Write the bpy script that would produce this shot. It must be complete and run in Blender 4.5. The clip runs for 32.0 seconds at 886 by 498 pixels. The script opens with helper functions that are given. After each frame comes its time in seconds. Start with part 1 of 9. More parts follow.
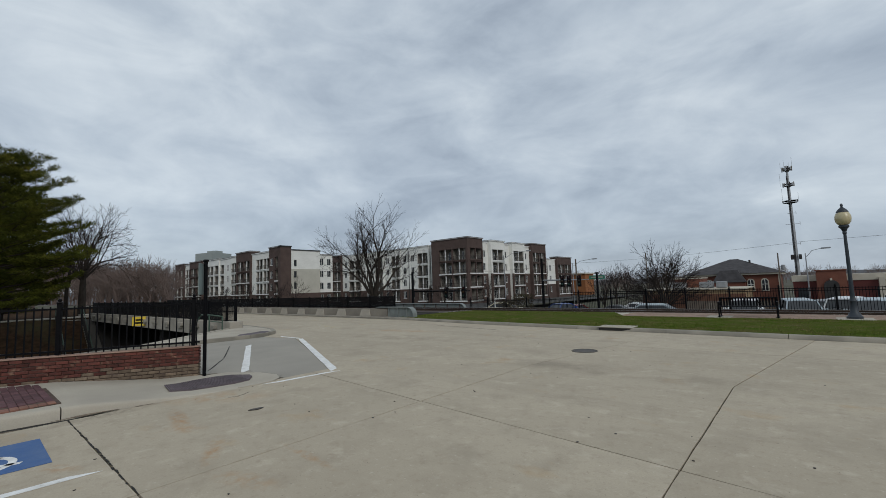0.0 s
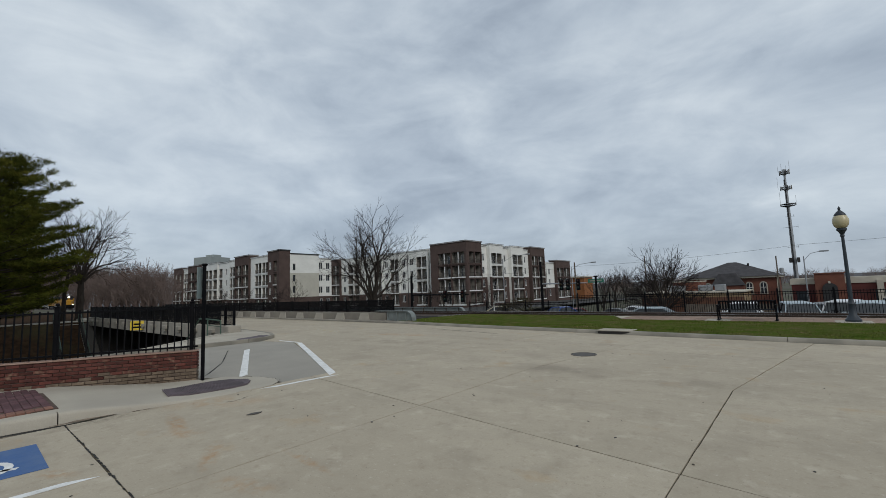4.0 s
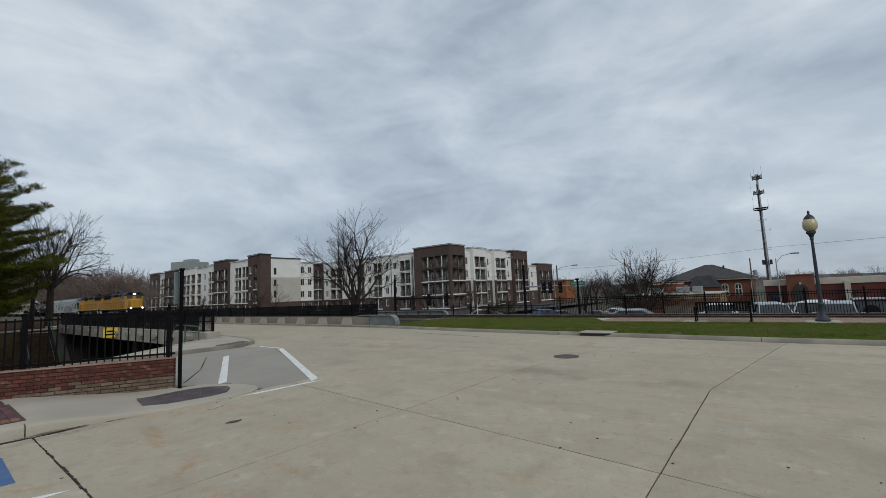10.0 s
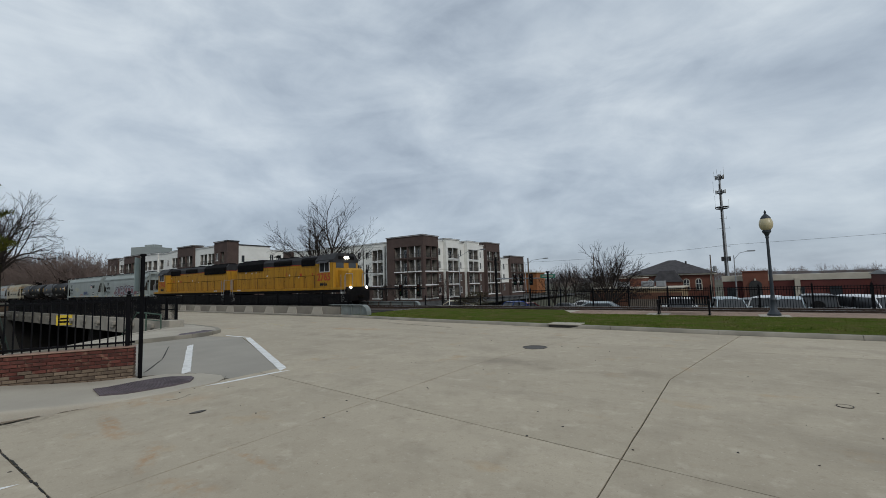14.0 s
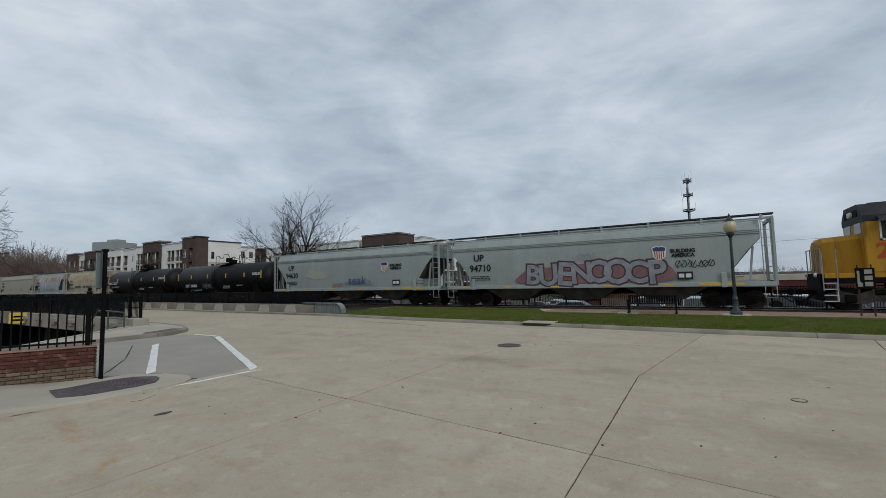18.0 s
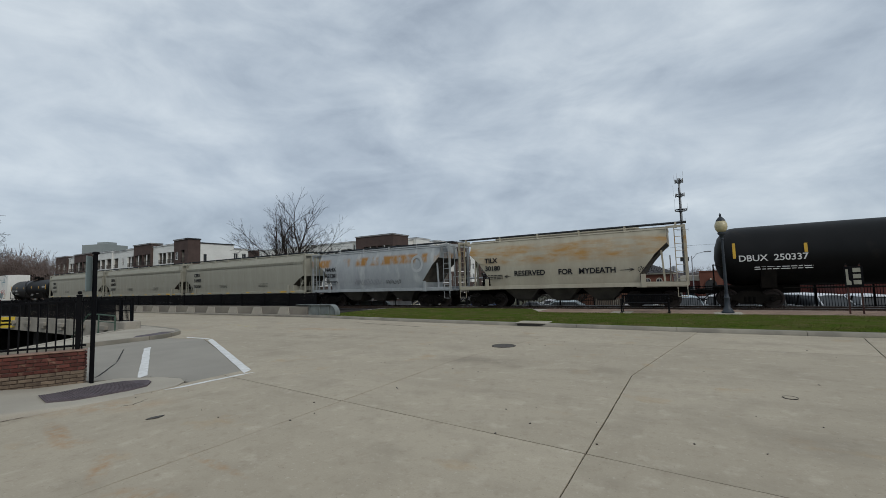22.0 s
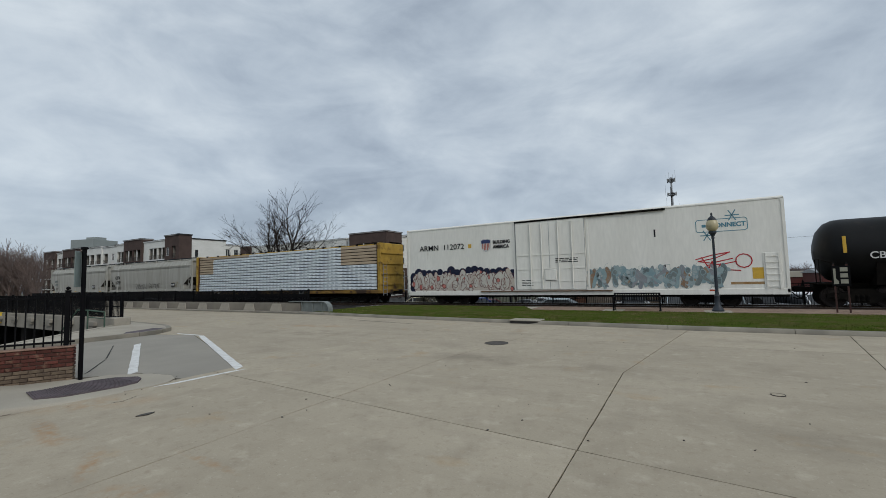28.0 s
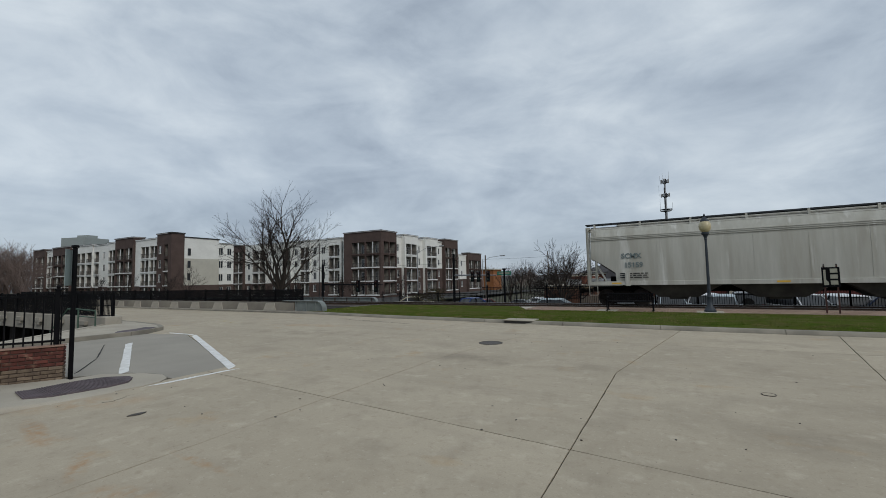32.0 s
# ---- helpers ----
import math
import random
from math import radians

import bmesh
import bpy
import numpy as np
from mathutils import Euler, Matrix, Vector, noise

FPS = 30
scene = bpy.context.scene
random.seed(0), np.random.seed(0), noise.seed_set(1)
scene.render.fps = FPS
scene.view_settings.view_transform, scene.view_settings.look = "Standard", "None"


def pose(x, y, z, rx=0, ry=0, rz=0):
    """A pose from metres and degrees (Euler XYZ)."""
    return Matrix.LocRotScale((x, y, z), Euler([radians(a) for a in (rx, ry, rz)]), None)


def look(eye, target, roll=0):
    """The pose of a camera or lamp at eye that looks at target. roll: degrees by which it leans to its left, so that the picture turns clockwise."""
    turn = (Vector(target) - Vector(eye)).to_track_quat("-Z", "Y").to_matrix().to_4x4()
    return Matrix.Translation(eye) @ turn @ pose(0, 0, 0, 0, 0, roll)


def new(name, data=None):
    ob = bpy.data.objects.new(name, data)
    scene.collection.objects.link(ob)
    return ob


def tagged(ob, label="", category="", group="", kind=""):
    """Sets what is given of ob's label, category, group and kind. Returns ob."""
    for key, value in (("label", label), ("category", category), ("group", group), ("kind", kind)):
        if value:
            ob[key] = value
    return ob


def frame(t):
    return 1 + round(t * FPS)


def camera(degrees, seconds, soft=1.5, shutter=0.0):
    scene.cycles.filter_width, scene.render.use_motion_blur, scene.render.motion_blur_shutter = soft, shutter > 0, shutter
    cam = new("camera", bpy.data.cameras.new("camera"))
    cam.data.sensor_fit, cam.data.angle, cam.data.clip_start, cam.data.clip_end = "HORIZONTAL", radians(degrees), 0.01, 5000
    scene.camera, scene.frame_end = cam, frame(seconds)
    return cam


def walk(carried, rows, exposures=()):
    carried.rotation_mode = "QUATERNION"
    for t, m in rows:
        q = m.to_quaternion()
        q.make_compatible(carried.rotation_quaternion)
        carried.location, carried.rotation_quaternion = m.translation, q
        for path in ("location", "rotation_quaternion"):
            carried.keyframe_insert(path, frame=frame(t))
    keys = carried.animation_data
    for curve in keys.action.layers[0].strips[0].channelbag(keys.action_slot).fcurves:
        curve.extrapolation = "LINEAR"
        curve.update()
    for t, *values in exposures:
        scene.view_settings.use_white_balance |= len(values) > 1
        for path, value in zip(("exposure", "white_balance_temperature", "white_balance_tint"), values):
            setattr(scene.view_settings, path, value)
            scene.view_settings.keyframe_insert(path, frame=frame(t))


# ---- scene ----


# camera: a phone held at eye height, turning slowly to the right
cam = camera(93.3, 32.0, soft=0.45)
VIEW = [
    (0, 95.19, 2.02, 40.97), (0.5, 95.40, 1.94, 40.96), (1, 95.57, 1.89, 40.98), (1.5, 95.68, 1.87, 40.98),
    (2, 95.77, 1.90, 40.99), (2.5, 95.75, 1.96, 40.99), (3, 95.71, 2.06, 40.99), (3.5, 95.67, 2.10, 40.95),
    (5.5, 95.77, 2.17, 40.13), (6, 95.72, 2.25, 39.87), (6.5, 95.67, 2.39, 39.59), (7, 95.61, 2.55, 39.33),
    (7.5, 95.61, 2.59, 39.17), (8, 95.69, 2.63, 39.03), (8.5, 95.80, 2.59, 38.89), (9, 95.89, 2.49, 38.80),
    (9.5, 95.99, 2.50, 38.68), (10, 96.08, 2.53, 38.59), (10.5, 96.17, 2.59, 38.49), (11, 96.17, 2.53, 38.32),
    (11.5, 96.03, 2.40, 37.98), (12, 95.82, 2.25, 37.49), (12.5, 95.49, 2.06, 36.89), (13, 95.14, 1.92, 36.21),
    (13.5, 94.88, 1.76, 35.52), (14, 94.69, 1.68, 34.83), (14.5, 94.65, 1.53, 34.15), (16.5, 94.58, 1.33, 32.49),
    (17, 94.43, 1.43, 32.19), (17.5, 94.37, 1.43, 31.82), (18, 94.39, 1.35, 31.52), (18.5, 94.47, 1.46, 31.29),
    (19, 94.56, 1.58, 31.17), (19.5, 94.68, 1.65, 31.04), (20, 94.79, 1.68, 30.91), (20.5, 94.77, 1.74, 30.80),
    (21, 94.72, 1.67, 30.74), (21.5, 94.62, 1.69, 30.73), (22, 94.49, 1.72, 30.74), (22.5, 94.42, 1.75, 30.70),
    (23, 94.37, 1.87, 30.66), (23.5, 94.37, 1.83, 30.63), (24, 94.38, 1.82, 30.62), (24.5, 94.38, 1.71, 30.63),
    (25, 94.32, 1.64, 30.63), (25.5, 94.25, 1.51, 30.60), (27.5, 93.94, 1.44, 30.08), (28, 94.09, 1.44, 29.84),
    (28.5, 94.15, 1.57, 29.64), (29, 94.13, 1.64, 29.48), (29.5, 94.01, 1.68, 29.43), (30, 93.89, 1.65, 29.43),
    (30.5, 93.83, 1.56, 29.44), (31, 93.83, 1.50, 29.34), (31.5, 93.95, 1.31, 29.20), (32, 94.04, 1.24, 29.10),
]
walk(cam, [(t, pose(0, 0, 1.7, rx, ry, rz)) for t, rx, ry, rz in VIEW], exposures=[(0, 0.0, 6500, 10), (32, 0.0, 6500, 10)])

# ---- world: heavy overcast ----
SUN_EL, SUN_AZ = radians(34), radians(118)
world = bpy.data.worlds.new("overcast")
scene.world = world
world.use_nodes = True


def build_sky():
    nt = world.node_tree
    nt.nodes.clear()
    N, L = nt.nodes.new, nt.links.new

    def math_node(op, a, b=None, clamp=False):
        n = N("ShaderNodeMath")
        n.operation, n.use_clamp = op, clamp
        for i, v in enumerate((a, b)):
            if v is None:
                continue
            if isinstance(v, (int, float)):
                n.inputs[i].default_value = v
            else:
                L(v, n.inputs[i])
        return n.outputs[0]

    co = N("ShaderNodeTexCoord")
    sep = N("ShaderNodeSeparateXYZ")
    L(co.outputs["Generated"], sep.inputs[0])
    z = math_node("ADD", math_node("MAXIMUM", sep.outputs[2], 0.0), 0.5)
    u = math_node("DIVIDE", sep.outputs[0], z)
    v = math_node("DIVIDE", sep.outputs[1], z)
    comb = N("ShaderNodeCombineXYZ")
    L(u, comb.inputs[0])
    L(v, comb.inputs[1])

    def cloud(scale, detail, rough, distort, turn, stretch, off, src=None):
        m = N("ShaderNodeMapping")
        m.inputs["Rotation"].default_value = (0, 0, radians(turn))
        m.inputs["Scale"].default_value = (1, stretch, 1)
        m.inputs["Location"].default_value = off
        if src:
            m.inputs["Scale"].default_value = (1, 1, stretch)
        L(src or comb.outputs[0], m.inputs[0])
        n = N("ShaderNodeTexNoise")
        n.inputs["Scale"].default_value, n.inputs["Detail"].default_value = scale, detail
        n.inputs["Roughness"].default_value, n.inputs["Distortion"].default_value = rough, distort
        L(m.outputs[0], n.inputs["Vector"])
        return n.outputs[0]

    big = cloud(1.1, 2.0, 0.45, 0.2, 35, 1.0, (2.6, 0.4, 0))
    mid = cloud(3.4, 6.0, 0.55, 0.5, 20, 1.0, (5.0, 3.0, 1.0))
    fine = cloud(4.2, 8.0, 0.58, 0.6, 20, 2.4, (6.1, 2.7, 1.4), co.outputs["Generated"])
    puff = cloud(2.2, 6.0, 0.52, 0.5, 20, 2.6, (3.3, 1.2, 0.4), co.outputs["Generated"])
    parts = [math_node("MULTIPLY", n, k) for n, k in ((big, 0.10), (mid, 0.22), (fine, 0.30), (puff, 0.38))]
    mixv = math_node("ADD", math_node("ADD", parts[0], parts[1]), math_node("ADD", parts[2], parts[3]))
    # thinner cloud overhead, thicker towards the horizon
    mixv = math_node("ADD", mixv, math_node("MULTIPLY", math_node("SUBTRACT", sep.outputs[2], 0.36), 0.13))
    ramp = N("ShaderNodeValToRGB")
    L(mixv, ramp.inputs[0])
    cr = ramp.color_ramp
    cr.interpolation = "B_SPLINE"
    cr.elements[0].position, cr.elements[0].color = 0.37, (0.315, 0.375, 0.455, 1)
    cr.elements[1].position, cr.elements[1].color = 0.66, (0.74, 0.81, 0.86, 1)
    e = cr.elements.new(0.46)
    e.color = (0.445, 0.52, 0.605, 1)
    e = cr.elements.new(0.55)
    e.color = (0.55, 0.625, 0.70, 1)
    sky = N("ShaderNodeTexSky")
    sky.sky_type, sky.sun_disc = "NISHITA", False
    sky.sun_elevation, sky.sun_rotation = SUN_EL, SUN_AZ
    dim = N("ShaderNodeVectorMath")
    dim.operation = "SCALE"
    dim.inputs["Scale"].default_value = 0.09
    L(sky.outputs[0], dim.inputs[0])
    mix = N("ShaderNodeMix")
    mix.data_type = "RGBA"
    mix.inputs[0].default_value = 0.9
    L(dim.outputs[0], mix.inputs[6])
    L(ramp.outputs[0], mix.inputs[7])
    bg = N("ShaderNodeBackground")
    bg.inputs["Strength"].default_value = 1.0
    L(mix.outputs[2], bg.inputs["Color"])
    out = N("ShaderNodeOutputWorld")
    L(bg.outputs[0], out.inputs[0])


build_sky()
sun = new("sun", bpy.data.lights.new("sun", "SUN"))
sun.data.energy, sun.data.angle, sun.data.color = 1.1, radians(25), (1.0, 0.97, 0.92)
sun.matrix_world = look((0, 0, 60), (60 * math.sin(SUN_AZ) * -1, 60 * math.cos(SUN_AZ) * -1, 60 - 60 * math.tan(SUN_EL)))

# ---- materials ----
MATS = {}


def surf(name, base, dark=None, scale=1.0, rough=0.8, metal=0.0, bump=0.2, fine=40.0, stretch=(1, 1, 1), amount=0.5,
         contrast=(0.35, 0.65), third=None, third_scale=0.25, third_at=(0.55, 0.7), gloss=0.5, jitter=0.0, space="Object"):
    """A surface: base and dark colours mixed by noise at one scale, a third colour in patches, fine grain and bump."""
    if name in MATS:
        return MATS[name]
    m = bpy.data.materials.new(name)
    m.use_nodes = True
    nt = m.node_tree
    b = nt.nodes["Principled BSDF"]
    N, L = nt.nodes.new, nt.links.new
    dark = dark or tuple(c * 0.75 for c in base)
    co = N("ShaderNodeTexCoord")
    src = co.outputs[space]
    if jitter:
        info = N("ShaderNodeObjectInfo")
        add = N("ShaderNodeVectorMath")
        add.operation = "MULTIPLY_ADD"
        comb = N("ShaderNodeCombineXYZ")
        for i in range(3):
            L(info.outputs["Random"], comb.inputs[i])
        L(comb.outputs[0], add.inputs[0])
        add.inputs[1].default_value = (37.0, 91.0, 53.0)
        L(src, add.inputs[2])
        src = add.outputs[0]
    mp = N("ShaderNodeMapping")
    mp.inputs["Scale"].default_value = stretch
    L(src, mp.inputs[0])

    def noise_tex(sc, det, ro=0.55):
        n = N("ShaderNodeTexNoise")
        n.inputs["Scale"].default_value, n.inputs["Detail"].default_value, n.inputs["Roughness"].default_value = sc, det, ro
        L(mp.outputs[0], n.inputs["Vector"])
        return n.outputs[0]

    def remap(sock, lo, hi, top=1.0):
        r = N("ShaderNodeMapRange")
        r.inputs["From Min"].default_value, r.inputs["From Max"].default_value, r.inputs["To Max"].default_value = lo, hi, top
        L(sock, r.inputs["Value"])
        return r.outputs[0]

    def blend(fac, a, bb):
        x = N("ShaderNodeMix")
        x.data_type = "RGBA"
        L(fac, x.inputs[0])
        for i, s in ((6, a), (7, bb)):
            if isinstance(s, tuple):
                x.inputs[i].default_value = (*s, 1)
            else:
                L(s, x.inputs[i])
        return x.outputs[2]

    col = blend(remap(noise_tex(scale, 4.0), contrast[0], contrast[1], amount * 2 if amount < 0.5 else 1.0), tuple(base), tuple(dark))
    g = noise_tex(fine, 2.0)
    col = blend(remap(g, 0.3, 0.75, 0.35), col, tuple(c * 0.7 for c in base))
    if third:
        col = blend(remap(noise_tex(third_scale, 5.0, 0.6), third_at[0], third_at[1]), col, tuple(third))
    if jitter:
        hsv = N("ShaderNodeHueSaturation")
        mm = N("ShaderNodeMapRange")
        mm.inputs["To Min"].default_value, mm.inputs["To Max"].default_value = 1 - jitter, 1 + jitter
        L(info.outputs["Random"], mm.inputs["Value"])
        L(mm.outputs[0], hsv.inputs["Value"])
        L(col, hsv.inputs["Color"])
        col = hsv.outputs[0]
    L(col, b.inputs["Base Color"])
    b.inputs["Roughness"].default_value, b.inputs["Metallic"].default_value = rough, metal
    b.inputs["Specular IOR Level"].default_value = gloss if rough < 0.55 else gloss * 0.4
    if bump:
        bp = N("ShaderNodeBump")
        bp.inputs["Strength"].default_value, bp.inputs["Distance"].default_value = bump, 0.01
        L(g, bp.inputs["Height"])
        L(bp.outputs[0], b.inputs["Normal"])
    MATS[name] = m
    return m


def island_vary(m, amount):
    """Vary a joined mesh's pieces by their island."""
    nt = m.node_tree
    b = nt.nodes["Principled BSDF"]
    src = b.inputs["Base Color"].links[0].from_socket
    geo, mr, hsv = nt.nodes.new("ShaderNodeNewGeometry"), nt.nodes.new("ShaderNodeMapRange"), nt.nodes.new("ShaderNodeHueSaturation")
    mr.inputs["To Min"].default_value, mr.inputs["To Max"].default_value = 1 - amount, 1 + amount
    nt.links.new(geo.outputs["Random Per Island"], mr.inputs["Value"])
    nt.links.new(mr.outputs[0], hsv.inputs["Value"])
    nt.links.new(src, hsv.inputs["Color"])
    nt.links.new(hsv.outputs[0], b.inputs["Base Color"])
    return m


def glass(name, tint=(0.03, 0.035, 0.04), rough=0.05):
    """Dark window glass, seen by its reflection."""
    if name in MATS:
        return MATS[name]
    m = bpy.data.materials.new(name)
    m.use_nodes = True
    b = m.node_tree.nodes["Principled BSDF"]
    b.inputs["Base Color"].default_value = (*tint, 1)
    b.inputs["Roughness"].default_value = rough
    b.inputs["Specular IOR Level"].default_value = 0.6
    MATS[name] = m
    return m


def lamp_mat(name, colour, strength):
    if name in MATS:
        return MATS[name]
    m = bpy.data.materials.new(name)
    m.use_nodes = True
    b = m.node_tree.nodes["Principled BSDF"]
    b.inputs["Base Color"].default_value = (*colour, 1)
    b.inputs["Emission Color"].default_value = (*colour, 1)
    b.inputs["Emission Strength"].default_value = strength
    MATS[name] = m
    return m


def mottle(m, layers):
    """Lay stains of several sizes over a surface: (colour, scale, from, to, most)."""
    nt = m.node_tree
    b = nt.nodes["Principled BSDF"]
    N, L = nt.nodes.new, nt.links.new
    co = N("ShaderNodeTexCoord")
    for colour, scale, lo, hi, most, stretch in layers:
        src = b.inputs["Base Color"].links[0].from_socket
        mp, n, r, x = N("ShaderNodeMapping"), N("ShaderNodeTexNoise"), N("ShaderNodeMapRange"), N("ShaderNodeMix")
        mp.inputs["Scale"].default_value = stretch
        n.inputs["Scale"].default_value, n.inputs["Detail"].default_value, n.inputs["Roughness"].default_value = scale, 8.0, 0.62
        r.inputs["From Min"].default_value, r.inputs["From Max"].default_value, r.inputs["To Max"].default_value = lo, hi, most
        x.data_type = "RGBA"
        L(co.outputs["Object"], mp.inputs[0])
        L(mp.outputs[0], n.inputs["Vector"])
        L(n.outputs[0], r.inputs["Value"])
        L(r.outputs[0], x.inputs[0])
        L(src, x.inputs[6])
        x.inputs[7].default_value = (*colour, 1)
        L(x.outputs[2], b.inputs["Base Color"])
    return m


CONC = mottle(surf("road_concrete", (0.432, 0.375, 0.285), (0.375, 0.324, 0.245), scale=0.35, rough=0.85, bump=0.15, fine=55, third=(0.30, 0.258, 0.197), third_scale=0.9, third_at=(0.54, 0.8), jitter=0.025), (((0.24, 0.20, 0.15), 2.2, 0.52, 0.72, 0.32, (1, 1, 1)), ((0.55, 0.49, 0.39), 3.1, 0.56, 0.74, 0.5, (1, 1, 1)), ((0.23, 0.195, 0.15), 0.7, 0.5, 0.7, 0.22, (0.22, 1.6, 1)), ((0.38, 0.26, 0.14), 0.8, 0.60, 0.72, 0.55, (1, 1.3, 1)), ((0.12, 0.10, 0.08), 34.0, 0.62, 0.74, 0.75, (1, 1, 1)), ((0.58, 0.53, 0.44), 21.0, 0.60, 0.74, 0.5, (1, 1, 1)), ((0.25, 0.20, 0.145), 9.0, 0.54, 0.72, 0.4, (1, 1, 1))))


def spot(m, colour, at, radii, turn, most, scale=3.0):
    """A stain with a ragged edge at one place of a flat surface."""
    nt = m.node_tree
    b = nt.nodes["Principled BSDF"]
    N, L = nt.nodes.new, nt.links.new
    src = b.inputs["Base Color"].links[0].from_socket
    co, mp, ln, n, nr, r, mu, x = N("ShaderNodeTexCoord"), N("ShaderNodeMapping"), N("ShaderNodeVectorMath"), N("ShaderNodeTexNoise"), N("ShaderNodeMapRange"), N("ShaderNodeMapRange"), N("ShaderNodeMath"), N("ShaderNodeMix")
    mp.vector_type = "TEXTURE"
    mp.inputs["Location"].default_value = (*at, 0)
    mp.inputs["Rotation"].default_value = (0, 0, turn)
    mp.inputs["Scale"].default_value = (*radii, 1)
    ln.operation = "LENGTH"
    n.inputs["Scale"].default_value, n.inputs["Detail"].default_value, n.inputs["Roughness"].default_value = scale, 8.0, 0.65
    nr.inputs["From Min"].default_value, nr.inputs["From Max"].default_value = 0.42, 0.62
    r.inputs["From Min"].default_value, r.inputs["From Max"].default_value, r.inputs["To Max"].default_value = 1.0, 0.25, most
    mu.operation = "MULTIPLY"
    x.data_type = "RGBA"
    L(co.outputs["Object"], mp.inputs[0])
    L(mp.outputs[0], ln.inputs[0])
    L(co.outputs["Object"], n.inputs["Vector"])
    L(ln.outputs["Value"], r.inputs["Value"])
    L(n.outputs[0], nr.inputs["Value"])
    L(r.outputs[0], mu.inputs[0])
    L(nr.outputs[0], mu.inputs[1])
    L(mu.outputs[0], x.inputs[0])
    L(src, x.inputs[6])
    x.inputs[7].default_value = (*colour, 1)
    L(x.outputs[2], b.inputs["Base Color"])


RUST_TONE, SOOT = (0.36, 0.19, 0.075), (0.15, 0.125, 0.095)
for tone, at_xy, radii, turn, most, scale in (
        (RUST_TONE, (-6.75, 2.08), (0.75, 0.14), -0.2, 0.7, 7.0), (RUST_TONE, (-6.2, 2.0), (0.35, 0.2), 0.4, 0.4, 8.0), (RUST_TONE, (-5.1, 1.92), (0.55, 0.12), -0.5, 0.6, 8.0), (RUST_TONE, (-4.05, 1.8), (0.5, 0.16), 0.3, 0.45, 8.0),
        (RUST_TONE, (-4.1, 2.46), (0.65, 0.07), -0.06, 0.6, 9.0), (RUST_TONE, (-5.9, 0.75), (0.3, 0.12), 0.5, 0.7, 6.0), (RUST_TONE, (-7.6, 2.9), (1.1, 0.5), 0.8, 0.45, 2.5), (SOOT, (-8.0, 1.6), (0.22, 1.0), 0.15, 0.8, 5.0), (SOOT, (-6.6, 0.35), (0.5, 0.12), -0.2, 0.6, 5.0),
        (SOOT, (-11.0, 10.2), (3.2, 0.8), 0.15, 0.5, 1.2), (SOOT, (-3.5, 8.2), (5.5, 0.7), -0.03, 0.4, 1.0), (SOOT, (3.0, 5.6), (4.0, 0.8), 0.05, 0.35, 1.0), (RUST_TONE, (-12.5, 11.8), (2.2, 0.5), 0.2, 0.5, 2.0)):
    spot(CONC, tone, at_xy, radii, turn, most, scale)
CONC_SIDE = surf("side_street_concrete", (0.33, 0.305, 0.26), (0.27, 0.25, 0.215), scale=0.5, rough=0.85, bump=0.15, fine=55)
WALK = surf("sidewalk_concrete", (0.42, 0.38, 0.31), (0.345, 0.31, 0.255), scale=0.8, rough=0.85, bump=0.15, fine=60)
KERB = surf("kerb_concrete", (0.30, 0.275, 0.225), (0.19, 0.175, 0.145), scale=1.2, rough=0.9, bump=0.25, fine=60)
JOINT = surf("joint_tar", (0.035, 0.033, 0.03), scale=5, rough=0.8, bump=0.1)
PAINT = surf("road_paint_white", (0.78, 0.78, 0.76), (0.6, 0.59, 0.56), scale=6, rough=0.7, bump=0.1, third=(0.45, 0.43, 0.39), third_scale=9, third_at=(0.62, 0.72))
PAINT_BLUE = surf("road_paint_blue", (0.055, 0.12, 0.28), (0.09, 0.15, 0.28), scale=5, rough=0.75, bump=0.1)
RAMP = surf("tactile_panel", (0.13, 0.105, 0.115), (0.09, 0.075, 0.08), scale=4, rough=0.8, bump=0.1)
IRON = surf("cast_iron", (0.06, 0.055, 0.05), (0.12, 0.10, 0.08), scale=14, rough=0.6, metal=0.4, bump=0.3)
GRASS_SOIL = surf("lawn_soil", (0.056, 0.088, 0.014), (0.085, 0.08, 0.03), scale=1.6, rough=1, bump=0.6, fine=25, third=(0.10, 0.085, 0.045), third_scale=0.9, third_at=(0.6, 0.75), gloss=0.0)
BLADE = island_vary(surf("grass_blade", (0.070, 0.112, 0.016), (0.13, 0.138, 0.034), scale=1.6, rough=0.7, bump=0, third=(0.19, 0.15, 0.075), third_scale=1.3, third_at=(0.5, 0.66), gloss=0.0), 0.3)
DIRT = surf("leaf_litter", (0.06, 0.035, 0.02), (0.028, 0.018, 0.012), scale=2.5, rough=1, bump=0.6, fine=14, third=(0.065, 0.06, 0.03), third_scale=0.12, third_at=(0.58, 0.75), gloss=0.05)
FIELD = surf("town_ground", (0.085, 0.08, 0.06), (0.06, 0.065, 0.035), scale=0.08, rough=1, bump=0.3, fine=2, third=(0.11, 0.10, 0.085), third_scale=0.02, third_at=(0.5, 0.6))
ASPHALT = surf("asphalt", (0.075, 0.073, 0.07), (0.055, 0.054, 0.052), scale=0.5, rough=0.9, bump=0.2, fine=50)
BALLAST = island_vary(surf("ballast_stone", (0.25, 0.23, 0.205), (0.15, 0.135, 0.12), scale=3, rough=0.95, bump=0.3, fine=40), 0.45)
BALLAST_BED = surf("ballast_bed", (0.19, 0.175, 0.155), (0.10, 0.09, 0.08), scale=9, rough=1, bump=0.8, fine=22)
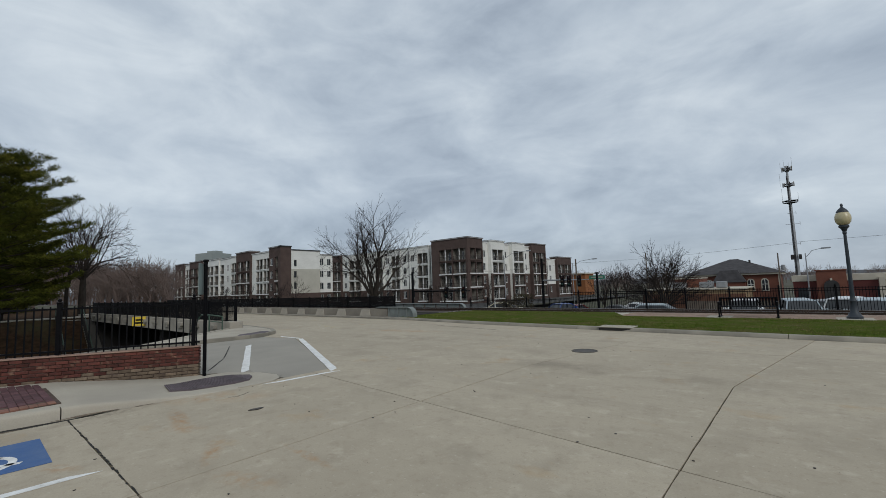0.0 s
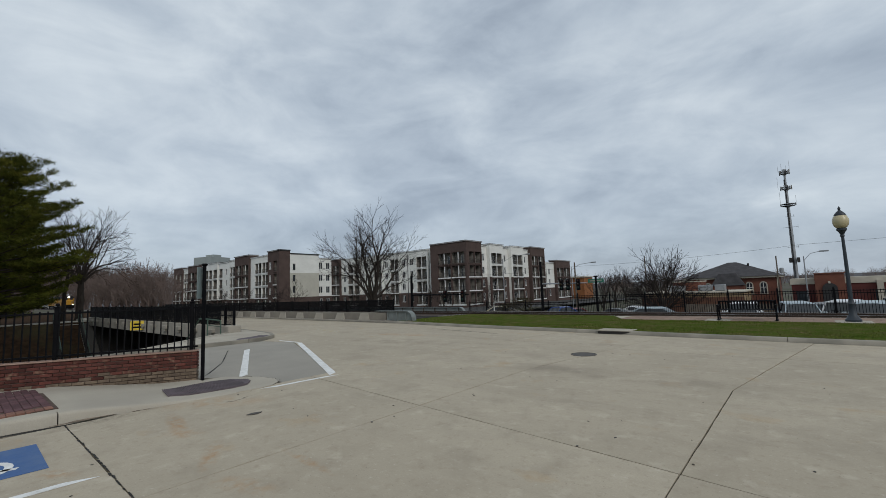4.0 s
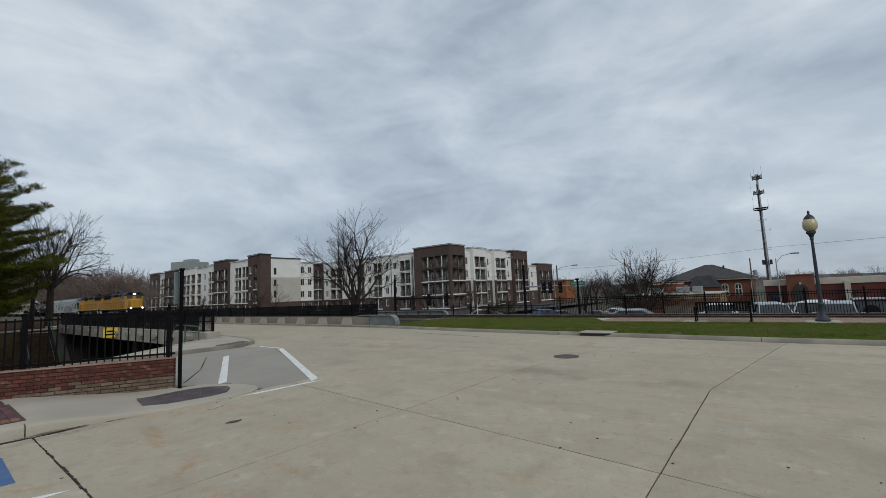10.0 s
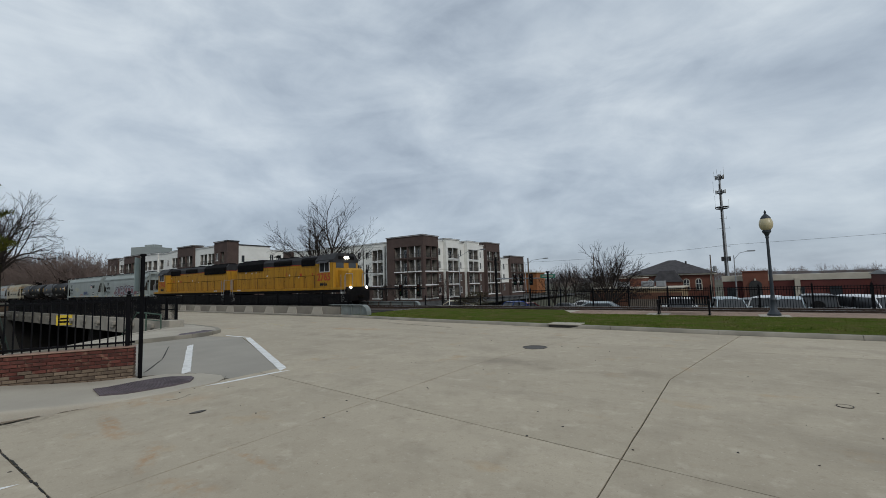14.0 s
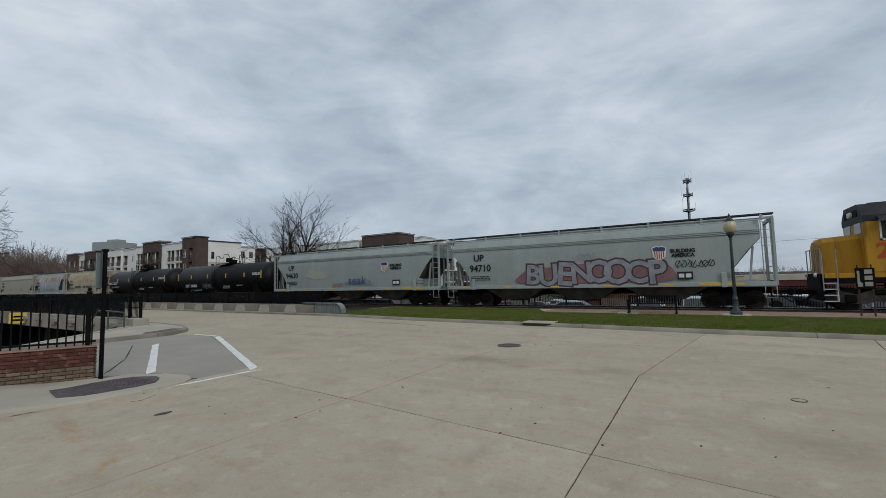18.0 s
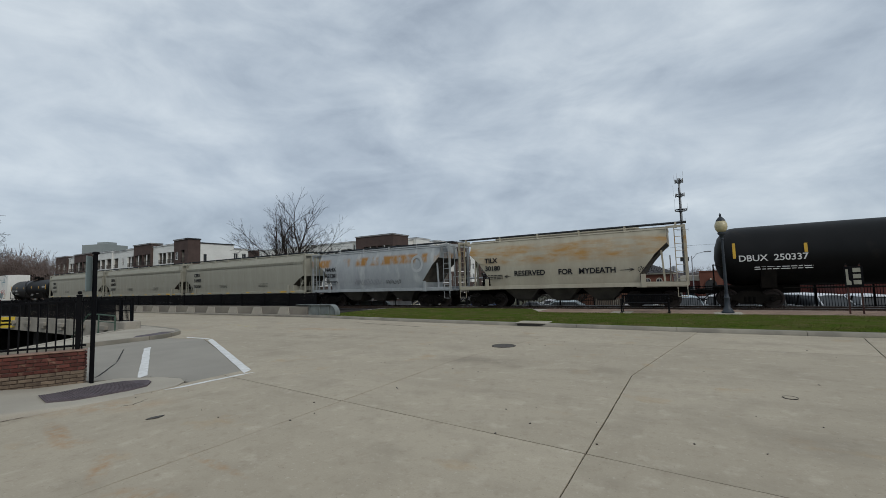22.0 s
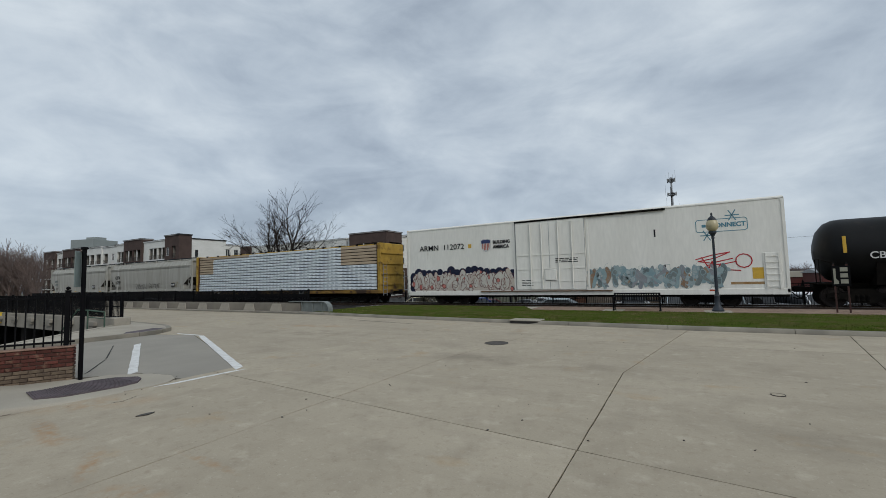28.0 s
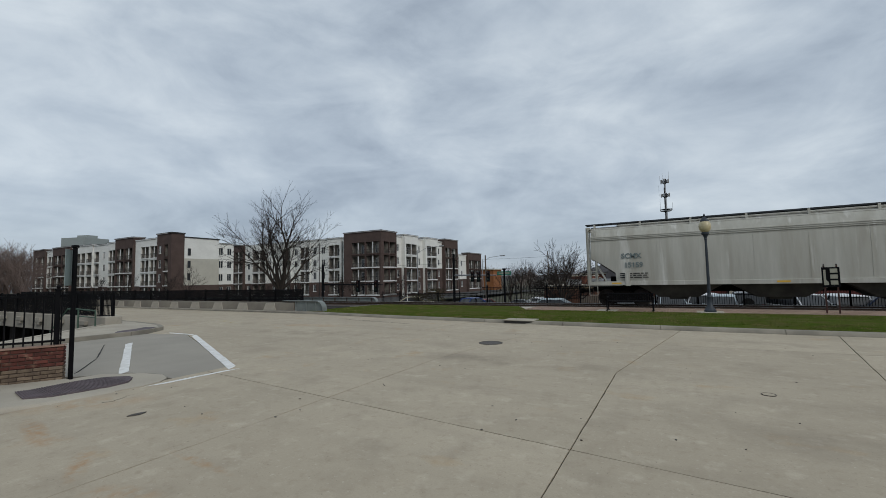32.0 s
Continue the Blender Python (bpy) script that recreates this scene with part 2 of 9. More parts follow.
RAIL = surf("rail_steel", (0.10, 0.07, 0.055), (0.06, 0.045, 0.035), scale=3, rough=0.6, metal=0.6, bump=0.1)
RAILTOP = surf("rail_head", (0.42, 0.41, 0.40), (0.3, 0.29, 0.28), scale=3, rough=0.3, metal=0.9, bump=0)
TIE = surf("timber_tie", (0.10, 0.08, 0.065), (0.06, 0.05, 0.04), scale=3, rough=0.95, bump=0.5, stretch=(4, 1, 4))
PAVER = surf("brick_paver", (0.25, 0.13, 0.095), (0.18, 0.09, 0.07), scale=5, rough=0.9, bump=0.3, jitter=0.18)
PAVER_DARK = surf("dark_brick_paver", (0.12, 0.062, 0.066), (0.085, 0.046, 0.05), scale=5, rough=0.9, bump=0.3, jitter=0.2)
BLACK = surf("black_fence_paint", (0.003, 0.003, 0.004), (0.006, 0.006, 0.007), scale=4, rough=0.6, bump=0.05, gloss=0.2)
BRICK_RED = surf("red_painted_brick", (0.125, 0.042, 0.032), (0.07, 0.03, 0.025), scale=6, rough=0.9, bump=0.6, fine=30, jitter=0.32, third=(0.20, 0.125, 0.085), third_scale=7, third_at=(0.58, 0.75))
BRICK_TAN = surf("worn_tan_brick", (0.20, 0.15, 0.105), (0.11, 0.08, 0.06), scale=6, rough=0.9, bump=0.6, fine=30, jitter=0.25)
MORTAR = surf("mortar", (0.115, 0.08, 0.065), (0.075, 0.055, 0.045), scale=5, rough=1, bump=0.4)
BRIDGE_CONC = surf("bridge_concrete", (0.37, 0.34, 0.285), (0.24, 0.22, 0.185), scale=0.8, rough=0.9, bump=0.2, third=(0.18, 0.17, 0.15), third_scale=1.5, third_at=(0.6, 0.8))
# underpass shade is put into this colour, far darker than bare concrete
PIT_CONC_SHADE = surf("abutment_concrete_shade", (0.05, 0.046, 0.042), (0.028, 0.026, 0.024), scale=0.6, rough=0.95, bump=0.3, gloss=0.1)
STEEL_GREY = surf("girder_paint", (0.21, 0.235, 0.225), (0.15, 0.165, 0.16), scale=2, rough=0.6, bump=0.1, third=(0.2, 0.13, 0.08), third_scale=2.5, third_at=(0.62, 0.75))
GIRDER_DARK = surf("rusty_girder", (0.075, 0.07, 0.068), (0.11, 0.08, 0.06), scale=1.5, rough=0.7, bump=0.2)
GREEN_PIPE = surf("green_handrail_paint", (0.05, 0.10, 0.065), (0.04, 0.07, 0.05), scale=4, rough=0.5, bump=0.05)
YELLOW = surf("yellow_sign", (0.72, 0.52, 0.03), (0.6, 0.42, 0.03), scale=3, rough=0.5, bump=0.02)
BARK = surf("bark", (0.055, 0.045, 0.038), (0.03, 0.026, 0.022), scale=3, rough=1, bump=0.7, fine=18, stretch=(3, 3, 0.6), gloss=0.1)
TWIG = surf("twigs", (0.038, 0.031, 0.028), (0.026, 0.022, 0.02), scale=2, rough=1, bump=0, gloss=0.1)
WOODS = surf("far_twigs", (0.175, 0.13, 0.112), (0.125, 0.095, 0.083), scale=0.3, rough=1, bump=0)
NEEDLE = island_vary(surf("pine_needles", (0.082, 0.09, 0.015), (0.042, 0.052, 0.010), scale=0.7, rough=0.9, bump=0, gloss=0.1, third=(0.125, 0.12, 0.02), third_scale=0.8, third_at=(0.5, 0.7)), 0.35)
STEEL = surf("galvanised_steel", (0.33, 0.34, 0.35), (0.26, 0.27, 0.28), scale=2, rough=0.5, metal=0.5, bump=0.03)
POLE_WOOD = surf("utility_pole_wood", (0.15, 0.125, 0.10), (0.10, 0.085, 0.07), scale=3, rough=0.95, bump=0.3, stretch=(4, 4, 0.5))
LAMP_BLUE = surf("lamp_post_paint", (0.035, 0.043, 0.052), (0.025, 0.031, 0.04), scale=4, rough=0.45, bump=0.05, gloss=0.3)
GLOBE = surf("lamp_globe", (0.50, 0.43, 0.26), (0.44, 0.38, 0.23), scale=3, rough=0.3, bump=0)
GLASS = glass("window_glass")


# ---- mesh helpers ----
class Geo:
    """Vertices and faces gathered piece by piece."""

    def __init__(self):
        self.v, self.f = [], []

    def add(self, verts, faces):
        n = len(self.v)
        self.v.extend(verts)
        self.f.extend([tuple(i + n for i in q) for q in faces])
        return self

    def box(self, x0, x1, y0, y1, z0, z1, bevel=0.0):
        if bevel <= 0:
            self.add([(x, y, z) for x in (x0, x1) for y in (y0, y1) for z in (z0, z1)],
                     [(0, 1, 3, 2), (4, 6, 7, 5), (0, 4, 5, 1), (2, 3, 7, 6), (0, 2, 6, 4), (1, 5, 7, 3)])
            return self
        b = min(bevel, (x1 - x0) * 0.45, (y1 - y0) * 0.45, (z1 - z0) * 0.45)
        rings = []
        for z, k in ((z0, b), (z0 + b, 0), (z1 - b, 0), (z1, b)):
            c = b if k == 0 else b * 1.0
            a0, a1, c0, c1 = x0 + k, x1 - k, y0 + k, y1 - k
            rings.append([(a0 + c, c0, z), (a1 - c, c0, z), (a1, c0 + c, z), (a1, c1 - c, z), (a1 - c, c1, z), (a0 + c, c1, z), (a0, c1 - c, z), (a0, c0 + c, z)])
        return self.loft(rings)

    def loft(self, rings, caps=True, closed=True):
        n = len(rings[0])
        verts = [p for r in rings for p in r]
        faces = []
        for i in range(len(rings) - 1):
            for j in range(n if closed else n - 1):
                k = (j + 1) % n
                faces.append((i * n + j, i * n + k, (i + 1) * n + k, (i + 1) * n + j))
        if caps:
            faces.append(tuple(range(n - 1, -1, -1)))
            faces.append(tuple((len(rings) - 1) * n + j for j in range(n)))
        return self.add(verts, faces)

    def tube(self, p, q, r, r2=None, n=8, caps=True):
        p, q = Vector(p), Vector(q)
        d = q - p
        if d.length < 1e-6:
            return self
        d.normalize()
        a = d.orthogonal().normalized()
        b = d.cross(a)
        r2 = r if r2 is None else r2
        rings = []
        for c, rad in ((p, r), (q, r2)):
            rings.append([tuple(c + (a * math.cos(2 * math.pi * j / n) + b * math.sin(2 * math.pi * j / n)) * rad) for j in range(n)])
        return self.loft(rings, caps)

    def pipe(self, pts, r, n=6):
        for p, q in zip(pts, pts[1:]):
            self.tube(p, q, r, n=n)
        return self

    def lathe(self, prof, n=16, at=(0, 0, 0), axis="z"):
        rings = []
        for r, h in prof:
            ring = []
            for j in range(n):
                a = 2 * math.pi * j / n
                c, s = r * math.cos(a), r * math.sin(a)
                o = {"z": (c, s, h), "y": (s, h, c), "x": (h, c, s)}[axis]
                ring.append((o[0] + at[0], o[1] + at[1], o[2] + at[2]))
            rings.append(ring)
        return self.loft(rings)

    def prism(self, poly, z0, z1):
        return self.loft([[(x, y, z0) for x, y in poly], [(x, y, z1) for x, y in poly]])

    def prism_y(self, poly, y0, y1):
        return self.loft([[(x, y0, z) for x, z in poly], [(x, y1, z) for x, z in poly]])

    def prism_x(self, poly, x0, x1):
        return self.loft([[(x0, y, z) for y, z in poly], [(x1, y, z) for y, z in poly]])

    def quad(self, *p):
        return self.add(list(p), [tuple(range(len(p)))])

    def bar(self, p, q, w, h):
        """A flat bar from p to q, w wide sideways, h tall."""
        p, q = Vector(p), Vector(q)
        d = (q - p).normalized()
        s = d.cross(Vector((0, 0, 1)))
        s = Vector((1, 0, 0)) if s.length < 1e-4 else s.normalized()
        u = s.cross(d)
        r = [[tuple(c + s * a * w / 2 + u * b * h / 2) for a, b in ((-1, -1), (1, -1), (1, 1), (-1, 1))] for c in (p, q)]
        return self.loft(r)

    def mesh(self, name, smooth=35):
        me = bpy.data.meshes.new(name)
        me.from_pydata(self.v, [], self.f)
        if smooth:
            me.polygons.foreach_set("use_smooth", [True] * len(me.polygons))
            me.set_sharp_from_angle(angle=radians(smooth))
        bm = bmesh.new()
        bm.from_mesh(me)
        bmesh.ops.recalc_face_normals(bm, faces=bm.faces)
        bm.to_mesh(me)
        bm.free()
        me.update()
        return me


def ob_of(name, geo, mat, smooth=35):
    me = geo if isinstance(geo, bpy.types.Mesh) else geo.mesh(name, smooth)
    if mat and not me.materials:
        me.materials.append(mat)
    return new(name, me)


def thing(name, label, category, group="", at=None, kind=""):
    e = new(name)
    e.empty_display_size = 0.3
    if at is not None:
        e.matrix_basis = at
    return tagged(e, label, category, group, kind)


def part(name, geo, mat, parent, label="", smooth=35, at=None):
    ob = ob_of(name, geo, mat, smooth)
    ob.parent = parent
    if at is not None:
        ob.matrix_basis = at
    if label:
        ob["label"] = label
    return ob


def solid(name, geo, mat, label, category, group="", kind="", at=None, smooth=35):
    ob = ob_of(name, geo, mat, smooth)
    if at is not None:
        ob.matrix_basis = at
    return tagged(ob, label, category, group, kind)


def letters(text, size, mat, parent, at, name="lettering", label="", squeeze=1.0, bold=0.0):
    """Raised flat letters with the built-in font, facing -y before at is applied."""
    cu = bpy.data.curves.new("t", "FONT")
    cu.body, cu.size, cu.extrude, cu.offset = text, size, 0.004, bold
    cu.align_x, cu.align_y = "CENTER", "CENTER"
    cu.resolution_u = 3
    tmp = bpy.data.objects.new("t", cu)
    me = bpy.data.meshes.new_from_object(tmp)
    bpy.data.objects.remove(tmp)
    me.transform(Matrix.Diagonal((squeeze, 1, 1, 1)))
    me.transform(Matrix.Rotation(radians(90), 4, "X"))
    me.materials.clear()
    me.materials.append(mat)
    ob = new(name, me)
    ob.parent = parent
    ob.matrix_basis = at
    if label:
        ob["label"] = label
    return ob


# ---- the setting: ground, road, kerbs, lawn, platform, track ----
def lerp(a, b, t):
    return a + (b - a) * min(1.0, max(0.0, t))


def ground_z(x, y):
    """Height of the ground sheet: flat street level, a cutting for the underpass, lower town beyond the track."""
    if y < 29.4:
        if -44 <= x <= -16.6:
            return -5.0
        if -52 <= x < -44:
            return lerp(-0.15, -5.0, (x + 52) / 8)
        return -0.15
    z = lerp(-0.4, -1.62, (y - 29.4) / 2.5)
    z = lerp(z, -3.2, (y - 38) / 42)
    if x > -30:
        z = lerp(z, -4.0, (y - 42) / 38)
    return z


def build_ground():
    xs = [-2600, -900, -400, -250, -190, -150, -120, -95, -80, -66, -58, -52, -50, -48, -46, -44, -43.99, -32, -16.61, -16.6, -15, -8, 0, 10, 20, 40, 80, 160, 400, 900, 2600]
    ys = [-900, -300, -100, -40, -15, 0, 4, 8.5, 16, 22, 29.4, 29.41, 30.5, 32, 34, 38, 45, 55, 65, 80, 110, 160, 300, 800, 2600]
    g = Geo()
    n = len(ys)
    g.v = [(x, y, ground_z(x, y)) for x in xs for y in ys]
    g.f = [(i * n + j, (i + 1) * n + j, (i + 1) * n + j + 1, i * n + j + 1) for i in range(len(xs) - 1) for j in range(n - 1)]
    return solid("ground", g, FIELD, "brown and green winter ground around the street", "ground", kind="structure", smooth=0)


ground = build_ground()


def kerb_y(x):
    """The kerb's foot along the lawn."""
    pts = [(-60, 16.35), (-18.6, 16.1), (-17, 15.9), (-11, 15.15), (-4.5, 14.72), (0, 14.42), (3.6, 14.4), (60, 14.3)]
    for (x0, y0), (x1, y1) in zip(pts, pts[1:]):
        if x0 <= x <= x1:
            return lerp(y0, y1, (x - x0) / (x1 - x0))
    return 14.4


def lean_x(x, y):
    """Cross joints lean once they are past the road's middle."""
    return x + max(0.0, y - 7.92) * 0.156


def ragged(p, q, rnd, step=0.3, amp=0.004):
    d = Vector((q[0] - p[0], q[1] - p[1]))
    k = max(1, int(d.length / step))
    s = Vector((-d.y, d.x)).normalized()
    return [(p[0] + d.x * i / k + s.x * rnd.uniform(-amp, amp), p[1] + d.y * i / k + s.y * rnd.uniform(-amp, amp)) for i in range(k)]


def build_road():
    rnd = random.Random(4)
    road = thing("road", "light tan concrete street with tarred joints between slabs", "road", kind="structure")
    bed = Geo()
    bed.prism([(-8.6, -14), (45, -14), (45, 14.4), (0, 14.42), (-8.6, 15.0)], -0.14, -0.035)
    part("joint_bed", bed, JOINT, road, "dark tar in the joints")
    xl = [-8.1 + 3.55 * i for i in range(-1, 14)]
    yl = [-12.0, -9.0, -5.6, -2.2, 1.1, 4.42, 11.45, None]
    gap = 0.009
    for i in range(1, len(xl) - 1):
        for j in range(len(yl) - 1):
            y0, y1 = yl[j], yl[j + 1]
            x0, x1 = xl[i], xl[i + 1]
            ys0, ys1 = y0 + gap, (y1 - gap if y1 is not None else None)

            def corner(x, y, side):
                if y is not None and 4.3 < y < 4.5:
                    y += -0.24 - 0.1 * x if x > -8.2 else 0.57
                if y is None:
                    xx = lean_x(x, kerb_y(x)) + side * gap
                    return (xx, kerb_y(xx) - gap)
                return (lean_x(x, y) + side * gap, y)

            left = [corner(x0, ys0, 1)]
            right = [corner(x1, ys0, -1)]
            if y0 < 7.9 and (y1 or 14) > 8:
                left.append(corner(x0, 7.92, 1))
                right.append(corner(x1, 7.92, -1))
            left.append(corner(x0, ys1, 1))
            right.append(corner(x1, ys1, -1))
            loop = right + left[::-1]
            pts = []
            for a, b in zip(loop, loop[1:] + loop[:1]):
                pts += ragged(a, b, rnd)
            g = Geo().prism(pts, -0.12, rnd.uniform(-0.0015, 0.0015))
            part("slab", g, CONC, road, smooth=0)
    # the street's bend towards the bridge
    west = [(-8.1 - gap, 4.99), (lean_x(-8.1, 11.45) - gap, 11.45), (lean_x(-8.1, 14.9) - gap, 14.95), (-11, 15.14), (-17, 15.88), (-60, 16.3), (-60, 9.75), (-21, 9.6), (-18, 9.2), (-16.9, 8.7), (-16.25, 7.9), (-14.6, 8.3), (-7.9, 5.45)]
    part("slab", Geo().prism(west, -0.12, 0.0), CONC, road, smooth=0)
    stub = [(-7.9, 5.43), (-14.6, 8.28), (-16.25, 7.88), (-16.3, 5.2), (-16.4, 1.0), (-17.5, -12), (-25, -14), (-30, -24), (-24, -26), (-14.6, -2.6), (-10.2, 3.5), (-9.4, 4.3), (-8.3, 4.36), (-8.1 - gap, 4.38)]
    part("slab", Geo().prism(stub, -0.12, -0.004), CONC_SIDE, road, "greyer concrete of the side street", smooth=0)
    return road


road = build_road()


def flat_mark(name, polys, mat, label, category, z=0.004):
    g = Geo()
    for p in polys:
        g.prism(p, z - 0.003, z)
    return solid(name, g, mat, label, category, kind="structure", smooth=0)


def stripe(p, q, w):
    d = Vector((q[0] - p[0], q[1] - p[1])).normalized()
    s = Vector((-d.y, d.x)) * w / 2
    rnd = random.Random(int(p[0] * 100))
    a = ragged((p[0] + s.x, p[1] + s.y), (q[0] + s.x, q[1] + s.y), rnd, 0.25, 0.008)
    b = ragged((q[0] - s.x, q[1] - s.y), (p[0] - s.x, p[1] - s.y), rnd, 0.25, 0.008)
    return a + b


flat_mark("crosswalk_line", [stripe((-9.38, 4.15), (-14.25, 6.42), 0.16)], PAINT, "white painted crosswalk line on the side street", "road marking")
flat_mark("crosswalk_line", [stripe((-7.80, 5.36), (-14.2, 8.28), 0.17)], PAINT, "white painted crosswalk line on the side street", "road marking")
flat_mark("crosswalk_line", [stripe((-7.74, 5.42), (-7.84, 3.8), 0.09)], PAINT, "worn white stop line beside the corner", "road marking")
flat_mark("crosswalk_line", [stripe((-14.1, 8.32), (-15.8, 8.3), 0.11)], PAINT, "white painted line beside the far ramp", "road marking")
flat_mark("parking_line", [stripe((-5.5, 1.02), (-5.62, -5.0), 0.10)], PAINT, "white painted parking stall line", "road marking")
YELLOW_LINE = surf("worn_yellow_paint", (0.42, 0.34, 0.2), (0.40, 0.375, 0.335), scale=5, rough=0.85, bump=0.1)
flat_mark("centre_line", [stripe((-16.3, 11.5), (-19.5, 12.2), 0.35)], YELLOW_LINE, "worn yellow centre line", "road marking", 0.003)


def accessible_mark():
    t = thing("accessible_parking_mark", "blue painted square with white wheelchair symbol", "road marking", kind="structure")
    part("panel", Geo().prism([(-7.36, -0.45), (-6.19, -0.45), (-6.19, 0.73), (-7.36, 0.74)], 0.001, 0.004), PAINT_BLUE, t)
    g = Geo()
    cx, cy, r = -6.62, 0.17, 0.33
    for i in range(15):
        a0, a1 = radians(-120 + 17 * i), radians(-120 + 17 * (i + 1))
        g.prism([(cx + rr * math.cos(a), cy + rr * math.sin(a)) for rr, a in ((r - 0.07, a0), (r, a0), (r, a1), (r - 0.07, a1))], 0.0045, 0.0065)
    g.prism([(-7.16, 0.0), (-7.0, 0.0), (-7.0, 0.16), (-7.16, 0.16)], 0.0045, 0.0065)
    g.prism([(-7.02, 0.05), (-6.6, 0.0), (-6.6, 0.08), (-7.02, 0.13)], 0.0045, 0.0065)
    g.prism([(-6.86, 0.06), (-6.8, 0.06), (-6.8, 0.40), (-6.86, 0.40)], 0.0045, 0.0065)
    g.prism([(-6.66, 0.05), (-6.6, 0.05), (-6.42, 0.5), (-6.48, 0.53)], 0.0045, 0.0065)
    part("wheelchair_symbol", g, PAINT, t, "white symbol", smooth=0)


accessible_mark()


def disc(name, x, y, r, mat, label, ring=True):
    t = thing(name, label, "manhole cover", kind="structure")
    part("cover", Geo().lathe([(0, 0.006), (r * 0.9, 0.006), (r * 0.9, -0.02)], 24, (x, y, 0)), mat, t)
    if ring:
        part("rim", Geo().lathe([(r * 0.93, -0.02), (r * 0.93, 0.009), (r, 0.009), (r, -0.02)], 24, (x, y, 0)), IRON, t)
    return t


disc("manhole_cover", -4.31, 10.22, 0.31, IRON, "dark cast-iron manhole cover in the concrete road")
disc("manhole_cover", 1.03, 7.33, 0.085, CONC, "small concrete-filled access cover with an iron rim")


def blot(cx, cy, rx, ry, turn, seed, n=22):
    rnd = random.Random(seed)
    pts = []
    for i in range(n):
        a = 2 * math.pi * i / n
        k = rnd.uniform(0.45, 1.0)
        x, y = rx * k * math.cos(a), ry * k * math.sin(a)
        c, s = math.cos(turn), math.sin(turn)
        pts.append((cx + x * c - y * s, cy + x * s + y * c))
    return pts


def specks():
    rnd = random.Random(12)
    g = Geo()
    for _ in range(90):
        x, y = rnd.uniform(-8, 9), rnd.uniform(0.5, 13)
        r = rnd.uniform(0.006, 0.024)
        g.prism(blot(x, y, r, r * 0.7, rnd.random() * 6, rnd.random(), 7), 0.0, 0.003 + rnd.random() * 0.006)
    solid("road_debris", g, IRON, "small dark leaves and grit lying on the road", "debris", kind="stuff", smooth=0)


specks()
flat_mark("gutter_dirt", [blot(-8.22, 1.35, 0.07, 0.5, 0.0, 41), blot(-8.16, 2.2, 0.06, 0.4, 0.1, 42), blot(-8.1, 0.3, 0.05, 0.35, 0, 43)], surf("gutter_dirt", (0.13, 0.10, 0.075), (0.24, 0.20, 0.15), scale=6, rough=1, bump=0.4), "brown leaf dirt in the gutter", "dirt", 0.0034)


def tar_scribbles():
    g = Geo()
    for path, w in (([(-7.4, 3.01), (-7.36, 3.15), (-7.44, 3.3), (-7.5, 3.4)], 0.03), ([(-8.42, 4.46), (-8.2, 4.33), (-7.99, 4.12)], 0.025), ([(-9.7, 3.95), (-9.05, 4.36), (-8.55, 4.46)], 0.015), ([(-9, 13.5), (-13, 14.2)], 0.03), ([(-10.35, 3.75), (-12.0, 4.75), (-14.6, 5.95)], 0.025)):
        for a, b in zip(path, path[1:]):
            g.prism(stripe(a, b, w), 0.0005, 0.0036)
    # broken tar in the joint beside the parking stall
    rnd = random.Random(31)
    x = -8.1
    while x < -4.5:
        l = rnd.uniform(0.08, 0.3)
        g.prism(blot(x + l / 2, 1.1 + rnd.uniform(-0.008, 0.008), l * 0.6, rnd.uniform(0.008, 0.017), 0.0, rnd.random(), 14), 0.0005, 0.0032)
        x += l * rnd.uniform(0.8, 1.3)
    solid("tar_seal", g, JOINT, "black tar crack sealing on the road", "crack seal", kind="structure", smooth=0)
    leaf = Geo().prism([(-6.33, 2.85), (-6.29, 2.88), (-6.25, 2.96), (-6.27, 3.03), (-6.3, 3.07), (-6.34, 3.0), (-6.35, 2.92)], 0.001, 0.01)
    solid("flattened_rag", leaf, IRON, "flattened dark scrap lying on the road", "litter", smooth=0)


tar_scribbles()


# kerb along the lawn, in cast lengths
def build_lawn_kerb():
    k = thing("kerb_lawn", "grey concrete kerb along the grass strip", "kerb", kind="structure")
    x = -18.5
    while x < 40:
        x1 = x + 3.0
        g = Geo()
        prof = [(0.0, -0.12), (0.0, 0.0), (0.03, 0.085), (0.06, 0.11), (0.2, 0.115), (0.2, -0.12)]
        rings = [[(xx, kerb_y(xx) + a, z) for a, z in prof] for xx in (x + 0.006, (x + x1) / 2, x1 - 0.006)]
        g.loft(rings)
        part("kerbstone", g, KERB, k)
        x = x1
    inlet = thing("storm_inlet", "concrete storm drain inlet in the kerb with a dark slot", "storm drain", kind="structure")
    yy = kerb_y(-5.1)
    part("top_slab", Geo().box(-5.7, -4.55, yy - 0.015, yy + 0.7, 0.1, 0.128, 0.01), WALK, inlet)
    part("opening", Geo().box(-5.65, -4.6, yy - 0.012, yy + 0.01, 0.01, 0.085), JOINT, inlet, "dark slot")


build_lawn_kerb()


